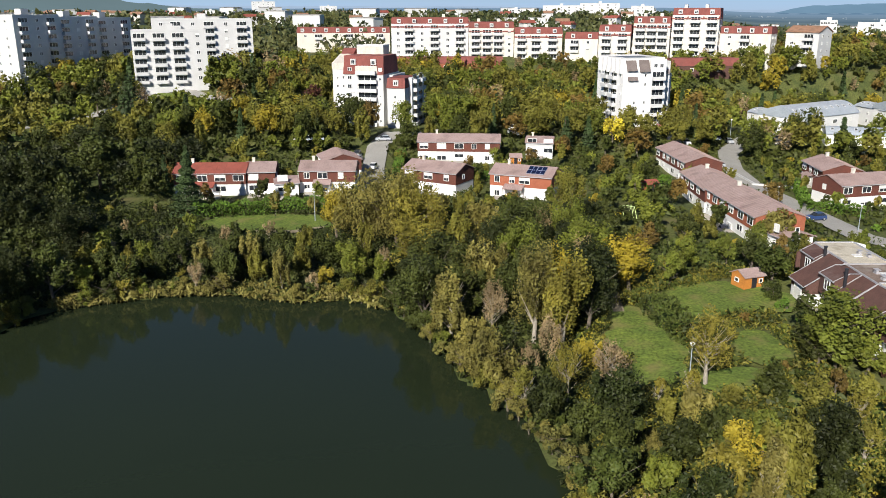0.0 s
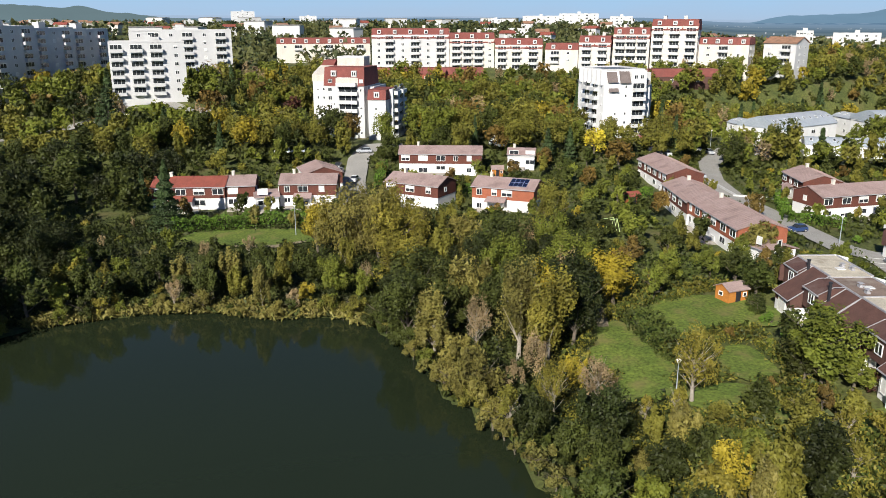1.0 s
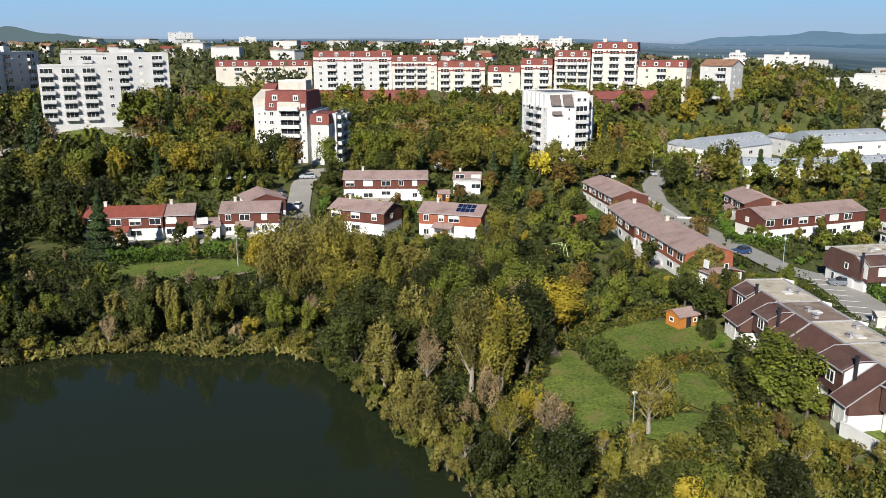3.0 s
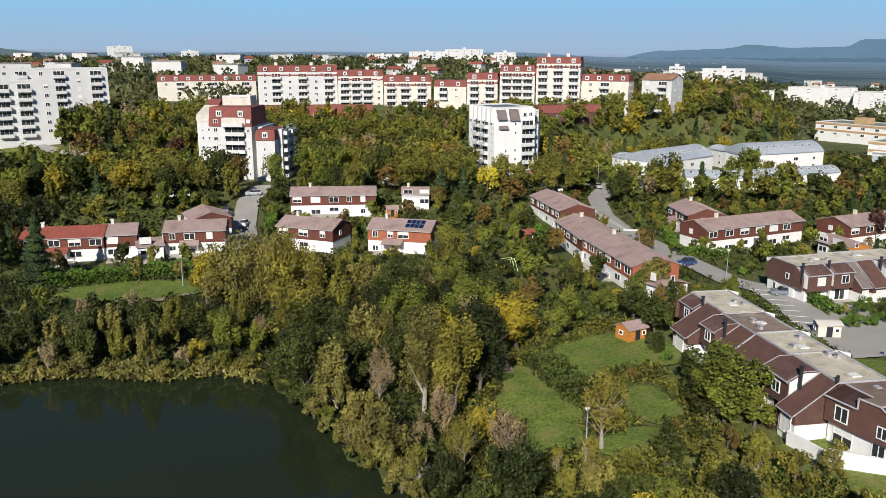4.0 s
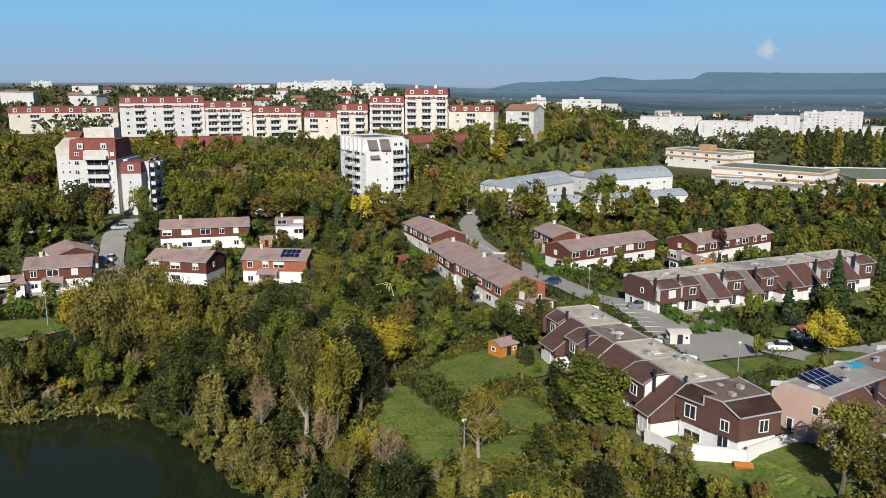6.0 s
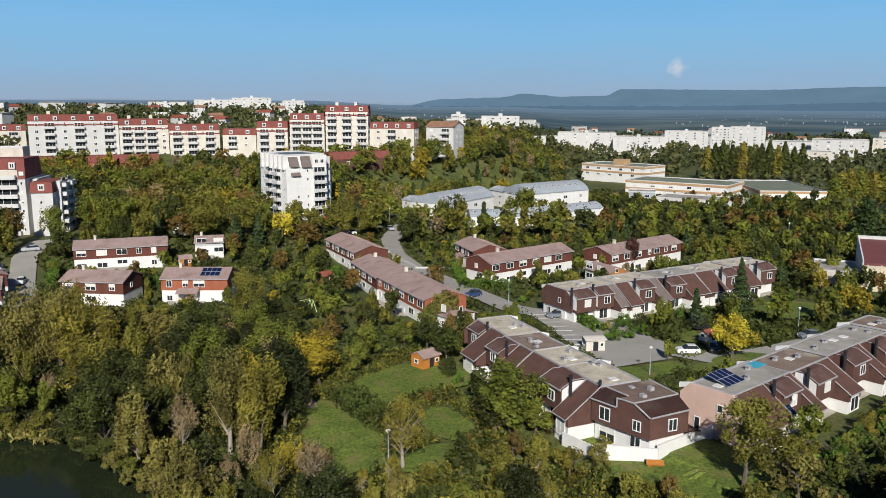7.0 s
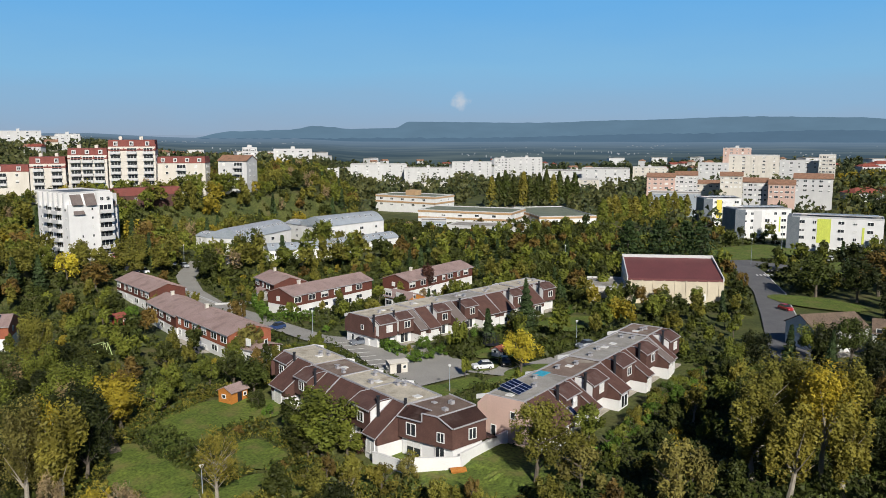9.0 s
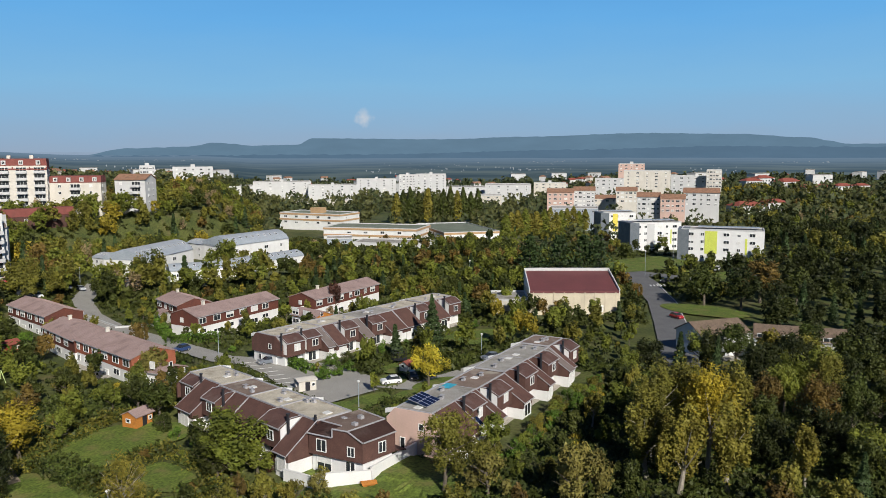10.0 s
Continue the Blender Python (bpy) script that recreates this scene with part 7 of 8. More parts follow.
def far_plain():
    """The plain beyond the town, self-lit, haze painted in paler and bluer with distance, with fields, woods and specks
    of villages.
    """
    m, n, l, p = nodes_of("far_plain")
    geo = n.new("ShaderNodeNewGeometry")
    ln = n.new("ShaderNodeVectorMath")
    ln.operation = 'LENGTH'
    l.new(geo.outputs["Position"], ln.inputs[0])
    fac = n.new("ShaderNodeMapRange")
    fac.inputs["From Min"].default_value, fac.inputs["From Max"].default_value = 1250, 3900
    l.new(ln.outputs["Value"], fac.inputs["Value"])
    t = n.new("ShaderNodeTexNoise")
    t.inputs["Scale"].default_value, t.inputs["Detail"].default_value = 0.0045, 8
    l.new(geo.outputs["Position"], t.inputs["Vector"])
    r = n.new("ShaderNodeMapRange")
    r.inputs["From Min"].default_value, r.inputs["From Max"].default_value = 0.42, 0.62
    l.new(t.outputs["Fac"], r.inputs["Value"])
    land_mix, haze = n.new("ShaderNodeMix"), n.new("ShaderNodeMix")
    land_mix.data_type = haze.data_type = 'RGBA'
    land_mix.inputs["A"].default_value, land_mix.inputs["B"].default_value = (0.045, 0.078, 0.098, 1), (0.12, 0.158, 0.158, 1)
    # haze colour, mixed into the plain's glow by distance
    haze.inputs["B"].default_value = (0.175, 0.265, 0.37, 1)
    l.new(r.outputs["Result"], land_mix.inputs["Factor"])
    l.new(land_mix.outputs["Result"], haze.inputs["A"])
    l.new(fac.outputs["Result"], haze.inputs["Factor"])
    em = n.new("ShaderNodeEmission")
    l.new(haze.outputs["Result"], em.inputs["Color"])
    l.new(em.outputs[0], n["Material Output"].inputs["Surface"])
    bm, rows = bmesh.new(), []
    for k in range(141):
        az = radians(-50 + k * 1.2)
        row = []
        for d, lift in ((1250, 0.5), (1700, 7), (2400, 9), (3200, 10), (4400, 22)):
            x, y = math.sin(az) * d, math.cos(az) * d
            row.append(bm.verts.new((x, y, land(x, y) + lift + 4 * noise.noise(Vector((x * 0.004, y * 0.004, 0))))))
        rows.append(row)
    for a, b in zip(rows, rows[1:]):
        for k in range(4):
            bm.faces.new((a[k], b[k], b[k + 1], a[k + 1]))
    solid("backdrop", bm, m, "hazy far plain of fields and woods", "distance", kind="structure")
    # village specks emit their pale hazed tone instead of catching the sun
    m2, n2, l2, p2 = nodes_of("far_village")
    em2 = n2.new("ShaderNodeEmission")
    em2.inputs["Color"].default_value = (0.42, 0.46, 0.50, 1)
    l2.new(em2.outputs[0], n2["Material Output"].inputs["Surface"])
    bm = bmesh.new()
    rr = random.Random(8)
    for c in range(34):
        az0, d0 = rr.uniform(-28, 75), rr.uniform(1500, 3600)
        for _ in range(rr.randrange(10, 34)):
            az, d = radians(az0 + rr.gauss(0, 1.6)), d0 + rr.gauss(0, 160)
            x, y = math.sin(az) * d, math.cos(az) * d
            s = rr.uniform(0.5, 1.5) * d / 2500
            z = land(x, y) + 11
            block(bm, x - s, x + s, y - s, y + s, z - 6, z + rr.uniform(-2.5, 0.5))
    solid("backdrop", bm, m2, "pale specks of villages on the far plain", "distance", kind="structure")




CLOUD = (4700 * math.sin(radians(39.6)), 4700 * math.cos(radians(39.6)), 47 + 4700 * math.tan(radians(2.35)))     # one small white cloud


def sky_backdrop():
    """Blue sky low over the horizon, hazier towards it, with faint thin cloud."""
    m, n, l, p = nodes_of("low_sky")
    geo, sep = n.new("ShaderNodeNewGeometry"), n.new("ShaderNodeSeparateXYZ")
    l.new(geo.outputs["Position"], sep.inputs[0])
    rise = n.new("ShaderNodeMapRange")
    rise.inputs["From Min"].default_value, rise.inputs["From Max"].default_value = 47, 47 + 4700 * math.tan(radians(14))
    t = n.new("ShaderNodeTexNoise")
    t.inputs["Scale"].default_value, t.inputs["Detail"].default_value = 0.0016, 5
    mp = n.new("ShaderNodeMapping")
    mp.inputs["Scale"].default_value = (1, 1, 5)
    l.new(geo.outputs["Position"], mp.inputs["Vector"])
    l.new(mp.outputs["Vector"], t.inputs["Vector"])
    l.new(sep.outputs["Z"], rise.inputs["Value"])
    wob = n.new("ShaderNodeMath")
    wob.operation = 'MULTIPLY_ADD'
    wob.inputs[1].default_value = 0.10
    l.new(t.outputs["Fac"], wob.inputs[0])
    l.new(rise.outputs["Result"], wob.inputs[2])
    ramp = n.new("ShaderNodeValToRGB")
    stops = ((0.05, (0.36, 0.48, 0.64)), (0.16, (0.325, 0.52, 0.74)), (0.36, (0.265, 0.57, 0.88)), (0.68, (0.165, 0.50, 0.94)), (1.0, (0.11, 0.40, 0.86)))
    while len(ramp.color_ramp.elements) < len(stops):
        ramp.color_ramp.elements.new(0.5)
    for e, (pos, c) in zip(ramp.color_ramp.elements, stops):
        e.position, e.color = pos, (*c, 1)
    l.new(wob.outputs[0], ramp.inputs["Fac"])
    puff = n.new("ShaderNodeVectorMath")
    puff.operation = 'DISTANCE'
    puff.inputs[1].default_value = CLOUD
    warp = n.new("ShaderNodeTexNoise")
    warp.inputs["Scale"].default_value, warp.inputs["Detail"].default_value = 0.02, 4
    l.new(geo.outputs["Position"], warp.inputs["Vector"])
    l.new(geo.outputs["Position"], puff.inputs[0])
    blur = n.new("ShaderNodeMath")
    blur.operation = 'MULTIPLY_ADD'
    blur.inputs[1].default_value = 90.0
    l.new(warp.outputs["Fac"], blur.inputs[0])
    l.new(puff.outputs["Value"], blur.inputs[2])
    soft = n.new("ShaderNodeMapRange")
    soft.interpolation_type = 'SMOOTHSTEP'
    soft.inputs["From Min"].default_value, soft.inputs["From Max"].default_value = 45, 105
    soft.inputs["To Min"].default_value, soft.inputs["To Max"].default_value = 0.75, 0.0
    l.new(blur.outputs[0], soft.inputs["Value"])
    white = n.new("ShaderNodeMix")
    white.data_type = 'RGBA'
    white.inputs["B"].default_value = (0.72, 0.76, 0.82, 1)
    l.new(soft.outputs["Result"], white.inputs["Factor"])
    l.new(ramp.outputs["Color"], white.inputs["A"])
    em = n.new("ShaderNodeEmission")
    l.new(white.outputs["Result"], em.inputs["Color"])
    l.new(em.outputs[0], n["Material Output"].inputs["Surface"])
    bm, rows = bmesh.new(), []
    for k in range(91):
        az = radians(-70 + k * 2.2)
        rows.append([bm.verts.new((math.sin(az) * d, math.cos(az) * d, z)) for d, z in ((4700, -80), (4700, 47 + 4700 * math.tan(radians(14))))])
    for a, b in zip(rows, rows[1:]):
        bm.faces.new((a[0], b[0], b[1], a[1]))
    solid("backdrop", bm, m, "clear blue sky paling to haze over the horizon", "sky", kind="structure")


sky_backdrop()
far_plain()
# ridge colours hold the haze of each distance and glow evenly
ridge("backdrop", "pale plain on the horizon, haze painted into its glow", 4550, [(-60, 0.25), (-20, 0.3), (0, 0.25), (20, 0.0), (60, 0.05), (110, 0.1)], (0.34, 0.45, 0.60), 0.03, 1)
ridge("backdrop", "wooded hills on the horizon, painted haze-blue and glowing", 4300, [(20, -0.4), (24, 0.25), (27.5, 0.35), (29.5, 0.62), (32, 0.42), (35, 0.48), (36, 0.92), (45, 0.84), (51, 1.0), (59, 1.2), (65, 1.1), (69, 0.85), (72, 0.4), (80, 0.5), (110, 0.6)], (0.15, 0.255, 0.36), 0.04, 2)
ridge("backdrop", "lower wooded rise in the plain, painted haze blue-grey and glowing", 3900, [(8, -0.6), (20, -0.25), (40, -0.2), (55, 0.1), (64, 0.3), (75, 0.2), (110, 0.2)], (0.115, 0.20, 0.295), 0.10, 3)
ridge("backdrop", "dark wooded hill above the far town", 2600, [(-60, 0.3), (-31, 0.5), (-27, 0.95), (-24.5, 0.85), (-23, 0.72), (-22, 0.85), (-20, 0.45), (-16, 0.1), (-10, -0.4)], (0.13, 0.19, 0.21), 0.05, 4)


# ---- hedges, cars, sheds, lamps and other things ----
def hedge(pts, width, height, seed, label="clipped green hedge", leaf=None):
    rng = np.random.RandomState(seed)
    cs = []
    for (ax, ay), (bx, by) in zip(pts, pts[1:]):
        L = math.hypot(bx - ax, by - ay)
        ux, uy = (bx - ax) / L, (by - ay) / L
        n = int(L * 110)
        k, side, up = rng.uniform(0, L, n), rng.uniform(-1, 1, n), rng.uniform(0, 1, n)
        edge = rng.uniform(0, 1, n)
        side = np.where(edge < 0.62, np.sign(side), side)
        up = np.where(edge >= 0.62, 1.0, up)
        lump = 1 + 0.12 * np.sin(k * 1.3 + seed) + 0.06 * np.sin(k * 3.1)
        w = side * width / 2 * lump + rng.normal(0, 0.06, n)
        x, y = ax + ux * k - uy * w, ay + uy * k + ux * w
        z0 = np.array([land(a, b) for a, b in zip(x[::40], y[::40])])
        z0 = np.repeat(z0, 40)[:n]
        cs.append(np.stack([x, y, z0 + 0.2 + up * height * lump + rng.normal(0, 0.06, n)], 1))
    ob = new("hedge", cards("hedge", np.concatenate(cs), np.full(sum(len(c) for c in cs), 0.3), seed, leaf or L_HEDGE, aspect=1.3))
    return tagged(ob, label, "hedge", "hedges")


hedge([(-51.6, 162.9), (-37.6, 166.0), (-24.7, 168.4)], 2.4, 2.8, 1, "long dense dark green hedge before the houses")
hedge([(85.1, 190.1), (77.2, 166.9), (86.7, 161.2)], 1.8, 2.0, 2, "clipped green hedge round a garden")
hedge([(85.8, 138.6), (83.7, 120.9)], 1.8, 1.8, 3, "green hedge beside the car park")
hedge([(6.2, 197.7), (12.6, 195.2)], 2.0, 2.2, 4, "green hedge between two houses")
hedge([(-11.1, 223.1), (-11.6, 198.1)], 1.8, 2.0, 5, "green hedge along the lane")
hedge([(30.2, 112.5), (31.5, 104.0), (33.2, 96.5)], 4.2, 2.2, 8, "wide green bramble thicket in the meadow", L_DARK)
hedge([(53.8, 190.3), (45.5, 180.9)], 2.0, 2.2, 6, "green hedge in a garden")

CAR_PARTS = {}


def car_body(shape):
    """Half-width profile lofted along the length: estate, hatchback or van."""
    prof = {"estate": ((-2.2, 0.55, 0.9), (-2.1, 0.95, 1.05), (-1.0, 1.0, 1.0), (2.15, 0.98, 1.0), (2.25, 0.55, 0.95)),
            "hatch": ((-1.95, 0.55, 0.9), (-1.85, 0.92, 1.0), (-0.9, 1.0, 1.0), (1.9, 1.0, 1.0), (1.98, 0.55, 0.95)),
            "van": ((-2.3, 0.6, 0.95), (-2.2, 1.1, 1.0), (-1.3, 1.2, 1.0), (2.35, 1.2, 1.0), (2.4, 0.6, 0.98))}[shape]
    cab = {"estate": ((-0.95, 0.0), (-0.25, 0.5), (1.6, 0.52), (2.1, 0.0)), "hatch": ((-0.9, 0.0), (-0.2, 0.52), (1.3, 0.52), (1.85, 0.0)), "van": ((-1.3, 0.0), (-0.75, 0.62), (2.3, 0.64), (2.36, 0.0))}[shape]
    bm, rows = bmesh.new(), []
    for x, top, wd in prof:
        w = 0.87 * wd
        rows.append([bm.verts.new((x, y, z)) for y, z in ((-w, 0.28), (-w - 0.02, 0.6), (-w * 0.93, top), (w * 0.93, top), (w + 0.02, 0.6), (w, 0.28))])
    for a, b in zip(rows, rows[1:]):
        for i in range(6):
            bm.faces.new((a[i], a[(i + 1) % 6], b[(i + 1) % 6], b[i]))
    bm.faces.new(rows[0])
    bm.faces.new(list(reversed(rows[-1])))
    base = prof[2][1]
    glass = bmesh.new()
    rows = []
    for x, up in cab:
        w = 0.80 - up * 0.28
        rows.append([glass.verts.new((x, y, base - 0.03 + up)) for y in (-w, w)])
    lo = [[glass.verts.new((x, y, base - 0.08)) for y in (-0.80, 0.80)] for x, up in cab]
    for i in range(3):
        glass.faces.new((rows[i][0], rows[i][1], rows[i + 1][1], rows[i + 1][0]))
        glass.faces.new((lo[i][0], rows[i][0], rows[i + 1][0], lo[i + 1][0]))
        glass.faces.new((rows[i][1], lo[i][1], lo[i + 1][1], rows[i + 1][1]))
    roof = block(bmesh.new(), cab[1][0] + 0.08, cab[2][0] - 0.02, -0.62, 0.62, base + cab[1][1] - 0.05, base + cab[1][1] + 0.03)
    return bm, glass, roof


PAINTS = {}


def paint(name, c, rough=0.3):
    if name not in PAINTS:
        PAINTS[name] = noisy(name + "_paint", c, tuple(v * 0.93 for v in c), 0.8, rough=rough, spec=0.6)
    return PAINTS[name]


WHEEL = []


def car(spot, rz, colour, shape="hatch", name="parked"):
    x, y = spot
    cols = {"white": (0.75, 0.75, 0.75), "silver": (0.42, 0.44, 0.47), "grey": (0.17, 0.19, 0.22), "black": (0.02, 0.02, 0.025), "blue": (0.03, 0.06, 0.16), "red": (0.35, 0.02, 0.025)}
    root = thing("car", colour + " " + {"hatch": "hatchback car", "estate": "estate car", "van": "panel van"}[shape] + " standing on the asphalt", "car", pose(x, y, land(x, y) + 0.34, 0, 0, rz), "parked cars")
    key = (shape, colour)
    if key not in CAR_PARTS:
        b, g, r = car_body(shape)
        CAR_PARTS[key] = (mesh_of("body", b, paint(colour, cols[colour])), mesh_of("cabin_glass", g, M_GLASS), mesh_of("roof_panel", r, paint(colour, cols[colour])))
    for nm, me in zip(("body", "cabin_glass", "roof_panel"), CAR_PARTS[key]):
        part(nm, me, None, root)
    if not WHEEL:
        bm = bmesh.new()
        rod(bm, (0, -0.1, 0), (0, 0.1, 0), 0.32, 0.32, 14)
        WHEEL.append(mesh_of("tyre", bm, M_RUBBER))
        bm = bmesh.new()
        rod(bm, (0, -0.12, 0), (0, 0.12, 0), 0.19, 0.19, 10)
        WHEEL.append(mesh_of("rim", bm, M_FLASH))
    for sx in (-1.28, 1.3):
        for sy in (-0.8, 0.8):
            t = part("wheel", WHEEL[0], None, root)
            t.matrix_local = pose(sx, sy, 0.32)
            part("rim", WHEEL[1], None, t)
    for sy in (-0.6, 0.6):
        part("headlight", block(bmesh.new(), -2.0 if shape == "hatch" else -2.25, -1.88 if shape == "hatch" else -2.12, sy - 0.17, sy + 0.17, 0.62, 0.76), M_FRAME, root)
    return root


car((82.0, 133.6), -12, "grey", "estate")
car((90.1, 104.2), -25, "white", "hatch")
car((95.1, 103.5), 60, "black", "hatch")
car((116.7, 102.6), -10, "grey", "hatch")
car((186.7, 97.8), 70, "red", "hatch")
car((236.5, 129.5), 5, "black", "estate")
car((-18.4, 209.7), 80, "white", "hatch")
car((-22.8, 217.0), 85, "grey", "estate")
car((-23.7, 221.6), 85, "black", "hatch")
car((-17.4, 233.8), 5, "silver", "estate")
car((-40.9, 232.8), 8, "white", "van")
car((-36.4, 233.6), 8, "silver", "hatch")
for k, (s, c) in enumerate((((65.8, 233.6), "black"), ((67.8, 232.9), "black"), ((70.8, 234.0), "white"), ((67.2, 249.6), "red"), ((86.5, 254.2), "grey"), ((90.4, 253.9), "silver"))):
    car(s, 85 + 4 * (k % 3), c)
car((74.0, 215.8), 10, "silver", "estate")
car((-97.5, 274.0), 20, "white", "hatch")
car((-129.0, 268.8), 15, "silver", "hatch")
car((74.8, 157.1), 15, "blue")
for k, (s, c) in enumerate((((105.1, 252.3), "black"), ((106.9, 249.6), "grey"), ((108.4, 260.9), "white"), ((111.4, 256.4), "blue"))):
    car(s, 70 + 5 * k, c)
for k, (s, c) in enumerate((((20.4, 240.1), "white"), ((22.5, 238.9), "silver"), ((21.3, 245.6), "white"))):
    car(s, 100, c)
for k, (s, c) in enumerate((((273.4, 140.3), "black"), ((271.7, 128.2), "white"), ((272.2, 122.6), "silver"), ((284.7, 122.9), "white"), ((278.8, 117.1), "black"), ((295.8, 300.1), "black"), ((292.9, 290.9), "grey"), ((262.8, 270.5), "white"))):
    car(s, 15 * k, c)


def hut(name, label, spot, rz, w, d, h, wall, roof, rise=0.7, windows=True):
    x, y = spot
    root = thing(name, label, "shed", pose(x, y, land(x, y) + 0.2, 0, 0, rz))
    part("wall", profile(bmesh.new(), ((-d / 2, -0.8), (d / 2, -0.8), (d / 2, h), (0, h + rise), (-d / 2, h)), -w / 2, w / 2), wall, root)
    part("roof", profile(bmesh.new(), ((-d / 2 - 0.3, h - 0.15), (0, h + rise + 0.02), (d / 2 + 0.3, h - 0.15), (d / 2 + 0.3, h - 0.03), (0, h + rise + 0.16), (-d / 2 - 0.3, h - 0.03)), -w / 2 - 0.25, w / 2 + 0.25), roof, root)
    if windows:
        part("door", block(bmesh.new(), -0.45, 0.45, -d / 2 - 0.05, -d / 2 + 0.02, 0.05, 1.8), M_BLACK, root)
        window(root, w * 0.32, -d / 2 - 0.04, 0.9, 0, 0.7, 0.7)
        window(root, -w / 2 - 0.04, 0.2, 0.9, -90, 0.9, 0.7)
    return root


hut("garden_shed", "orange wooden garden shed on the lawn", (46.6, 117.2), 20, 3.6, 3.0, 2.1, M_WOOD, M_ROOFBROWN)
hut("garden_shed", "red wooden shed beside a garden", (47.5, 182.5), 20, 3.2, 2.6, 2.2, paint("red_shed", (0.30, 0.06, 0.03), 0.7), M_REDTILE)
hut("playhouse", "white playhouse with red roof", (98.7, 108.8), 10, 2.6, 2.2, 1.5, M_WHITE, M_REDTILE)
hut("bin_shelter", "cream rendered bin shelter beside the road", (76.6, 112.8), -15, 3.4, 2.4, 2.2, M_CREAM, M_CREAM, rise=0.1)
hut("garden_shed", "orange wooden shed behind a terrace", (19.5, 215.0), 0, 3.0, 2.6, 2.0, M_WOOD, M_ROOFBROWN)


def lamp_post(spot, height, label="slim pale street lamp on a post"):
    x, y = spot
    root = thing("street_lamp", label, "street lamp", pose(x, y, land(x, y) + 0.1), "street lamps")
    bm = bmesh.new()
    rod(bm, (0, 0, -0.6), (0, 0, height), 0.09, 0.05, 8)
    part("post", bm, M_GREYMETAL, root)
    bm = bmesh.new()
    rod(bm, (0, 0, height), (0, 0, height + 0.35), 0.12, 0.3, 10)
    rod(bm, (0, 0, height + 0.35), (0, 0, height + 0.5), 0.32, 0.1, 10)
    part("lantern", bm, M_FRAME, root)


for s, h in (((76.9, 97.6), 4.5), ((79.0, 148.3), 5.0), ((118.5, 106.7), 4.5), ((28.5, 85.4), 6.0), ((-26.2, 160.5), 6.0), ((241.7, 140.4), 9.0), ((278.0, 149.7), 11.0), ((151.2, 251.7), 8.0), ((93.7, 263.0), 6.0),
             ((67.5, 236.9), 6.0), ((8.4, 274.0), 7.0), ((-119.4, 228.1), 7.0), ((192.7, 179.3), 7.0)):
    lamp_post(s, h)


def trampoline(spot):
    x, y = spot
    root = thing("trampoline", "round trampoline with dark safety net", "trampoline", pose(x, y, land(x, y) + 0.25))
    bm = bmesh.new()
    rod(bm, (0, 0, 0.75), (0, 0, 0.85), 1.6, 1.6, 20)
    part("mat", bm, M_BLACK, root)
    for k in range(8):
        w = k * math.pi / 4
        bm = bmesh.new()
        rod(bm, (math.cos(w) * 1.6, math.sin(w) * 1.6, -0.3), (math.cos(w) * 1.6, math.sin(w) * 1.6, 2.6), 0.04, 0.04, 6)
        part("pole", bm, M_BLACK, root)
    for z in (1.2, 1.7, 2.2, 2.55):
        bm = bmesh.new()
        for k in range(16):
            a, b = k * math.pi / 8, (k + 1) * math.pi / 8
            rod(bm, (math.cos(a) * 1.58, math.sin(a) * 1.58, z), (math.cos(b) * 1.58, math.sin(b) * 1.58, z), 0.03, 0.03, 4)
        part("net_band", bm, M_BLACK, root)


def swing(spot):
    x, y = spot
    root = thing("swing_frame", "pale green metal swing frame on grass", "swing", pose(x, y, land(x, y) + 0.2, 0, 0, 25))
    pale = paint("pale_green", (0.55, 0.68, 0.30), 0.5)
    for s in (-1.4, 1.4):
        for d in (-0.9, 0.9):
            bm = bmesh.new()
            rod(bm, (s * 1.15, d, -0.3), (s, 0, 2.4), 0.06, 0.06, 6)
            part("leg", bm, pale, root)
    bm = bmesh.new()
    rod(bm, (-1.4, 0, 2.4), (1.4, 0, 2.4), 0.06, 0.06, 6)
    part("top_bar", bm, pale, root)
    for s in (-0.6, 0.6):
        bm = bmesh.new()
        rod(bm, (s - 0.2, 0, 2.4), (s - 0.2, 0, 0.6), 0.015, 0.015, 4)
        rod(bm, (s + 0.2, 0, 2.4), (s + 0.2, 0, 0.6), 0.015, 0.015, 4)
        block(bm, s - 0.25, s + 0.25, -0.1, 0.1, 0.55, 0.6)
        part("swing_seat", bm, M_BLACK, root)


trampoline((101.8, 114.9))
swing((37.3, 157.9))
swing((36.9, 159.0))


def solar(m, cols, rows_n):
    root = thing("solar_panels", "dark blue solar panels fixed to a roof", "solar panel", m, "solar panels")
    pane = mesh_of("solar_panel", block(bmesh.new(), -0.48, 0.48, -0.8, 0.8, 0, 0.05), M_SOLAR)
    rim_bm = bmesh.new()
    for a in ((-0.5, 0.5, -0.83, -0.8), (-0.5, 0.5, 0.8, 0.83), (-0.5, -0.48, -0.8, 0.8), (0.48, 0.5, -0.8, 0.8)):
        block(rim_bm, *a, -0.02, 0.06)
    rim = mesh_of("panel_frame", rim_bm, M_FLASH)
    for i in range(cols):
        for j in range(rows_n):
            p = part("solar_panel", pane, None, root)
            p.matrix_local = pose((i - (cols - 1) / 2) * 1.04, (j - (rows_n - 1) / 2) * 1.7, 0)
            part("panel_frame", rim, None, p)


solar(pose(21.0, 177.8, land(18.9, 181.1) + 6.22, 19.4, 0, -23.1), 4, 2)
ZR = land(90, 85) + 0.2 + 6.6
solar(pose(72.8, 77.0, ZR + 0.35, 14, 0, 16), 4, 2)
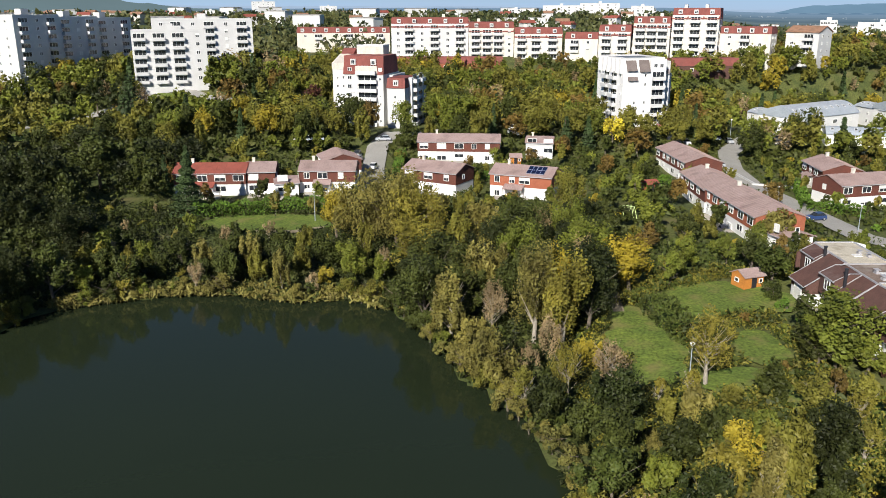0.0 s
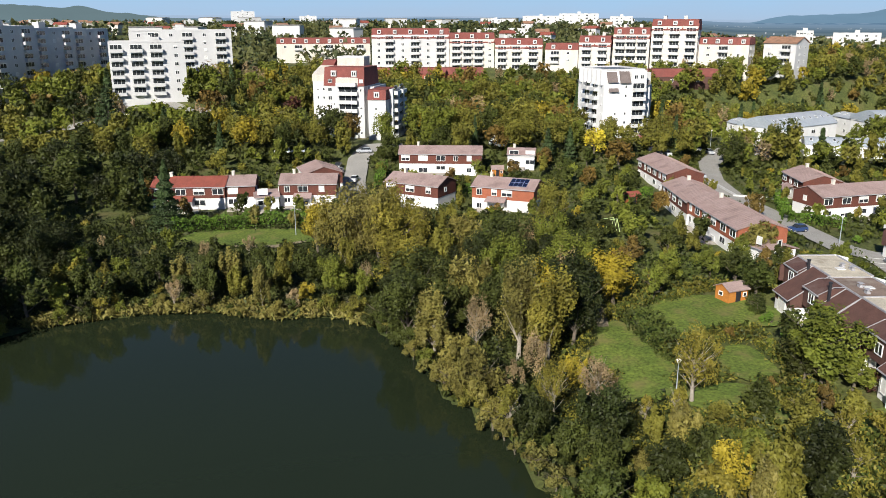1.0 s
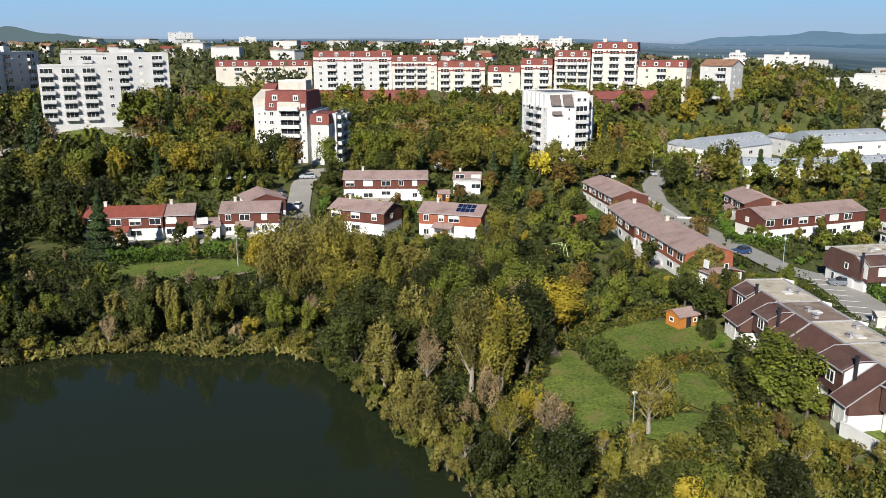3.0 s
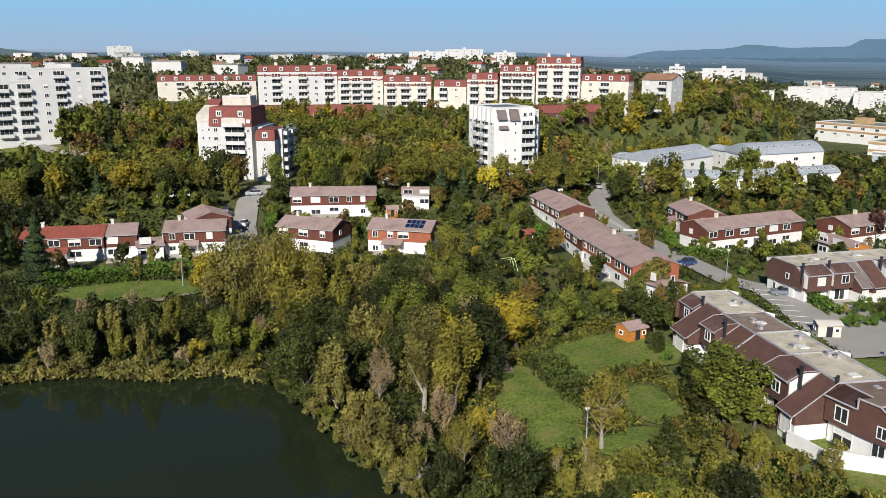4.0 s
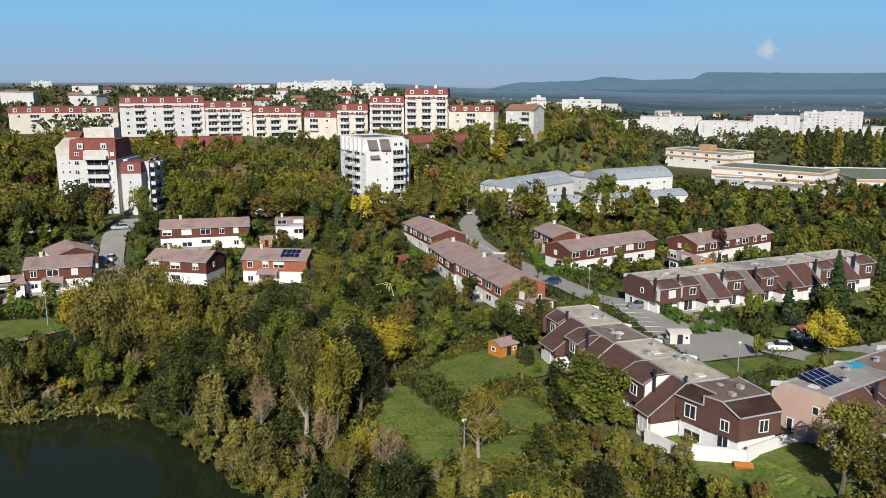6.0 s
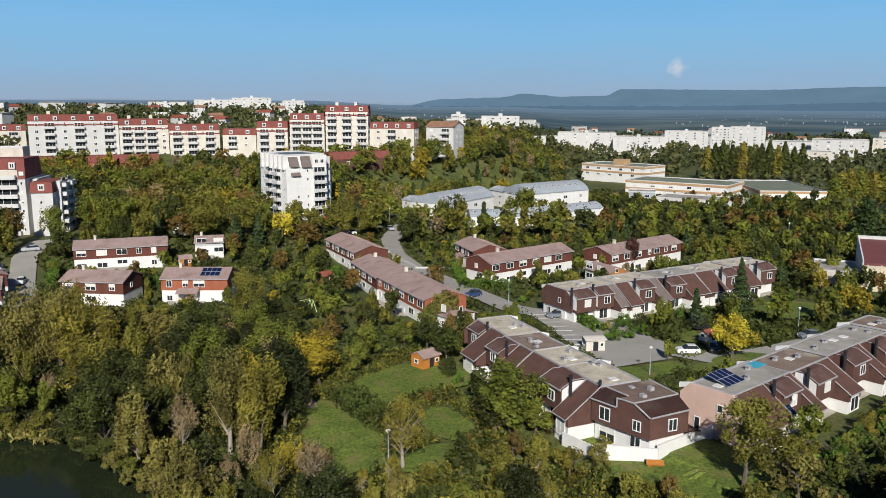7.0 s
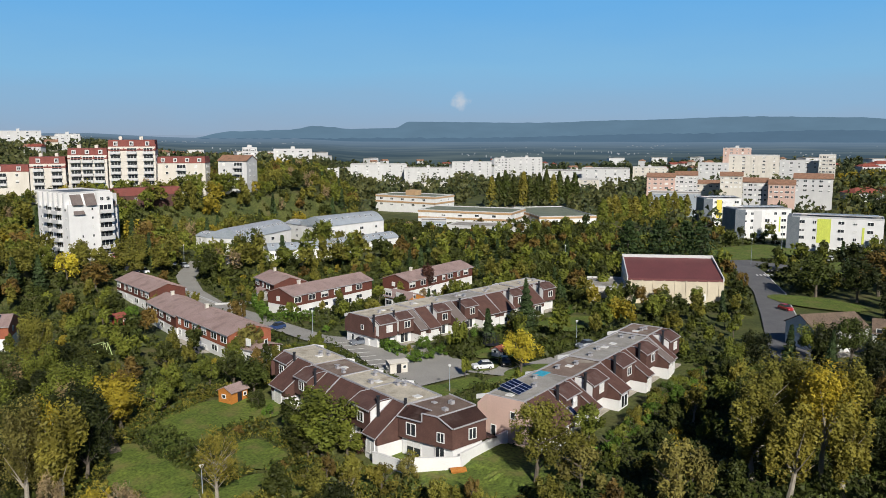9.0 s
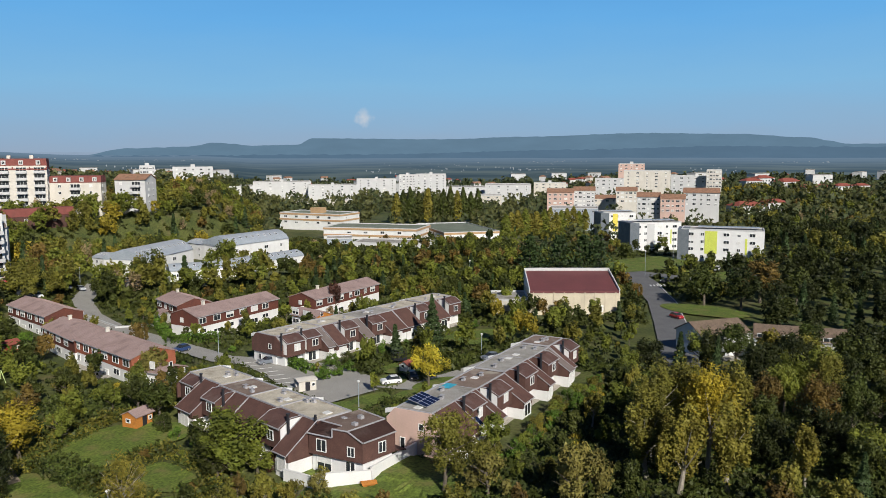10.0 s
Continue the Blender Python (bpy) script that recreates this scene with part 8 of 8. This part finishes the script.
solar(pose(75.2, 71.9, 5.2 + 4.62, 35.5, 0, 15.9), 3, 2)
solar(pose(78.2, 71.2, 5.2 + 3.55, 35.5, 0, 15.9), 2, 1)


def box_wall(name, label, a, b, h, thick, mat):
    (ax, ay), (bx, by) = a, b
    L = math.hypot(bx - ax, by - ay)
    zb = min(land(ax, ay), land(bx, by))
    bm = block(bmesh.new(), 0, L, -thick / 2, thick / 2, -1.0, h)
    block(bm, -0.04, L + 0.04, -thick / 2 - 0.05, thick / 2 + 0.05, h, h + 0.08)
    ob = solid(name, bm, mat, label, "wall", "garden walls")
    ob.matrix_world = pose(ax, ay, zb + 0.1, 0, 0, math.degrees(math.atan2(by - ay, bx - ax)))
    return ob


box_wall("garden_wall", "white rendered wall round the end garden", (58.6, 72.6), (69.3, 75.0), 2.3, 0.25, M_BRIGHT)
box_wall("garden_wall", "white rendered patio wall before the corner dwelling", (52.4, 76.6), (58.4, 72.4), 2.3, 0.25, M_BRIGHT)
box_wall("garden_wall", "white rendered patio wall before the corner dwelling", (51.0, 82.0), (52.3, 76.8), 1.9, 0.25, M_BRIGHT)
box_wall("garden_wall", "low white wall beside the estate road", (75.7, 194.1), (85.3, 190.0), 0.6, 0.2, M_WHITE)
box_wall("garden_wall", "low white wall beside the estate road", (76.5, 215.9), (76.4, 193.8), 0.6, 0.2, M_WHITE)
hut("storage_bench", "orange wooden storage chest by a white wall", (57.6, 71.9), -28, 1.6, 0.75, 0.7, M_WOOD, M_WOOD, rise=0.05, windows=False)


# markings of the car park and the crossing
def stripe(x, y, rz, length, width, n_label="white painted parking line on asphalt"):
    bm = block(bmesh.new(), -length / 2, length / 2, -width / 2, width / 2, -0.02, 0.02)
    ob = solid("road_marking", bm, M_WHITELINE, n_label, "marking", "road markings", kind="structure")
    ob.matrix_world = pose(x, y, land(x, y) + 0.40, 0, 0, rz)


for k in range(8):
    stripe(79.6 - k * 0.62, 137.0 - k * 3.0, -22, 5.0, 0.14)
for k in range(6):
    x, y = (227.3, 129.6)
    stripe(x + k * 0.9, y - k * 0.75, 40, 3.0, 0.5, "white zebra crossing bar on asphalt")


# blue sheet and dishes on the roofs
tarp = block(bmesh.new(), -1.3, 1.3, -0.9, 0.9, 0, 0.06)
tarp_ob = solid("tarpaulin", tarp, M_TARP, "blue tarpaulin lying on a flat roof", "tarpaulin")
tarp_ob.matrix_world = pose(81.6, 80.6, ZR - 0.25 + 0.06, 0, 0, 16)


def dish(x, y, z, rz):
    root = thing("satellite_dish", "white satellite dish fixed to a house", "satellite dish", pose(x, y, z, 0, 0, rz), "satellite dishes")
    bm = bmesh.new()
    rod(bm, (0, 0, -0.6), (0, 0, 0.3), 0.04, 0.04, 6)
    part("mast", bm, M_FLASH, root)
    bm, rows = bmesh.new(), []
    for q in (0.05, 0.25, 0.45):
        rows.append([bm.verts.new((math.cos(w * math.pi / 6) * q, -0.15 - q * q * 0.5, 0.35 + math.sin(w * math.pi / 6) * q + q * q * 0.2)) for w in range(12)])
    for a, b in zip(rows, rows[1:]):
        for k in range(12):
            bm.faces.new((a[k], a[(k + 1) % 12], b[(k + 1) % 12], b[k]))
    bm.faces.new(rows[0])
    part("reflector", bm, M_BRIGHT, root)


dish(79.6, 72.1, ZR - 2.0, 10)
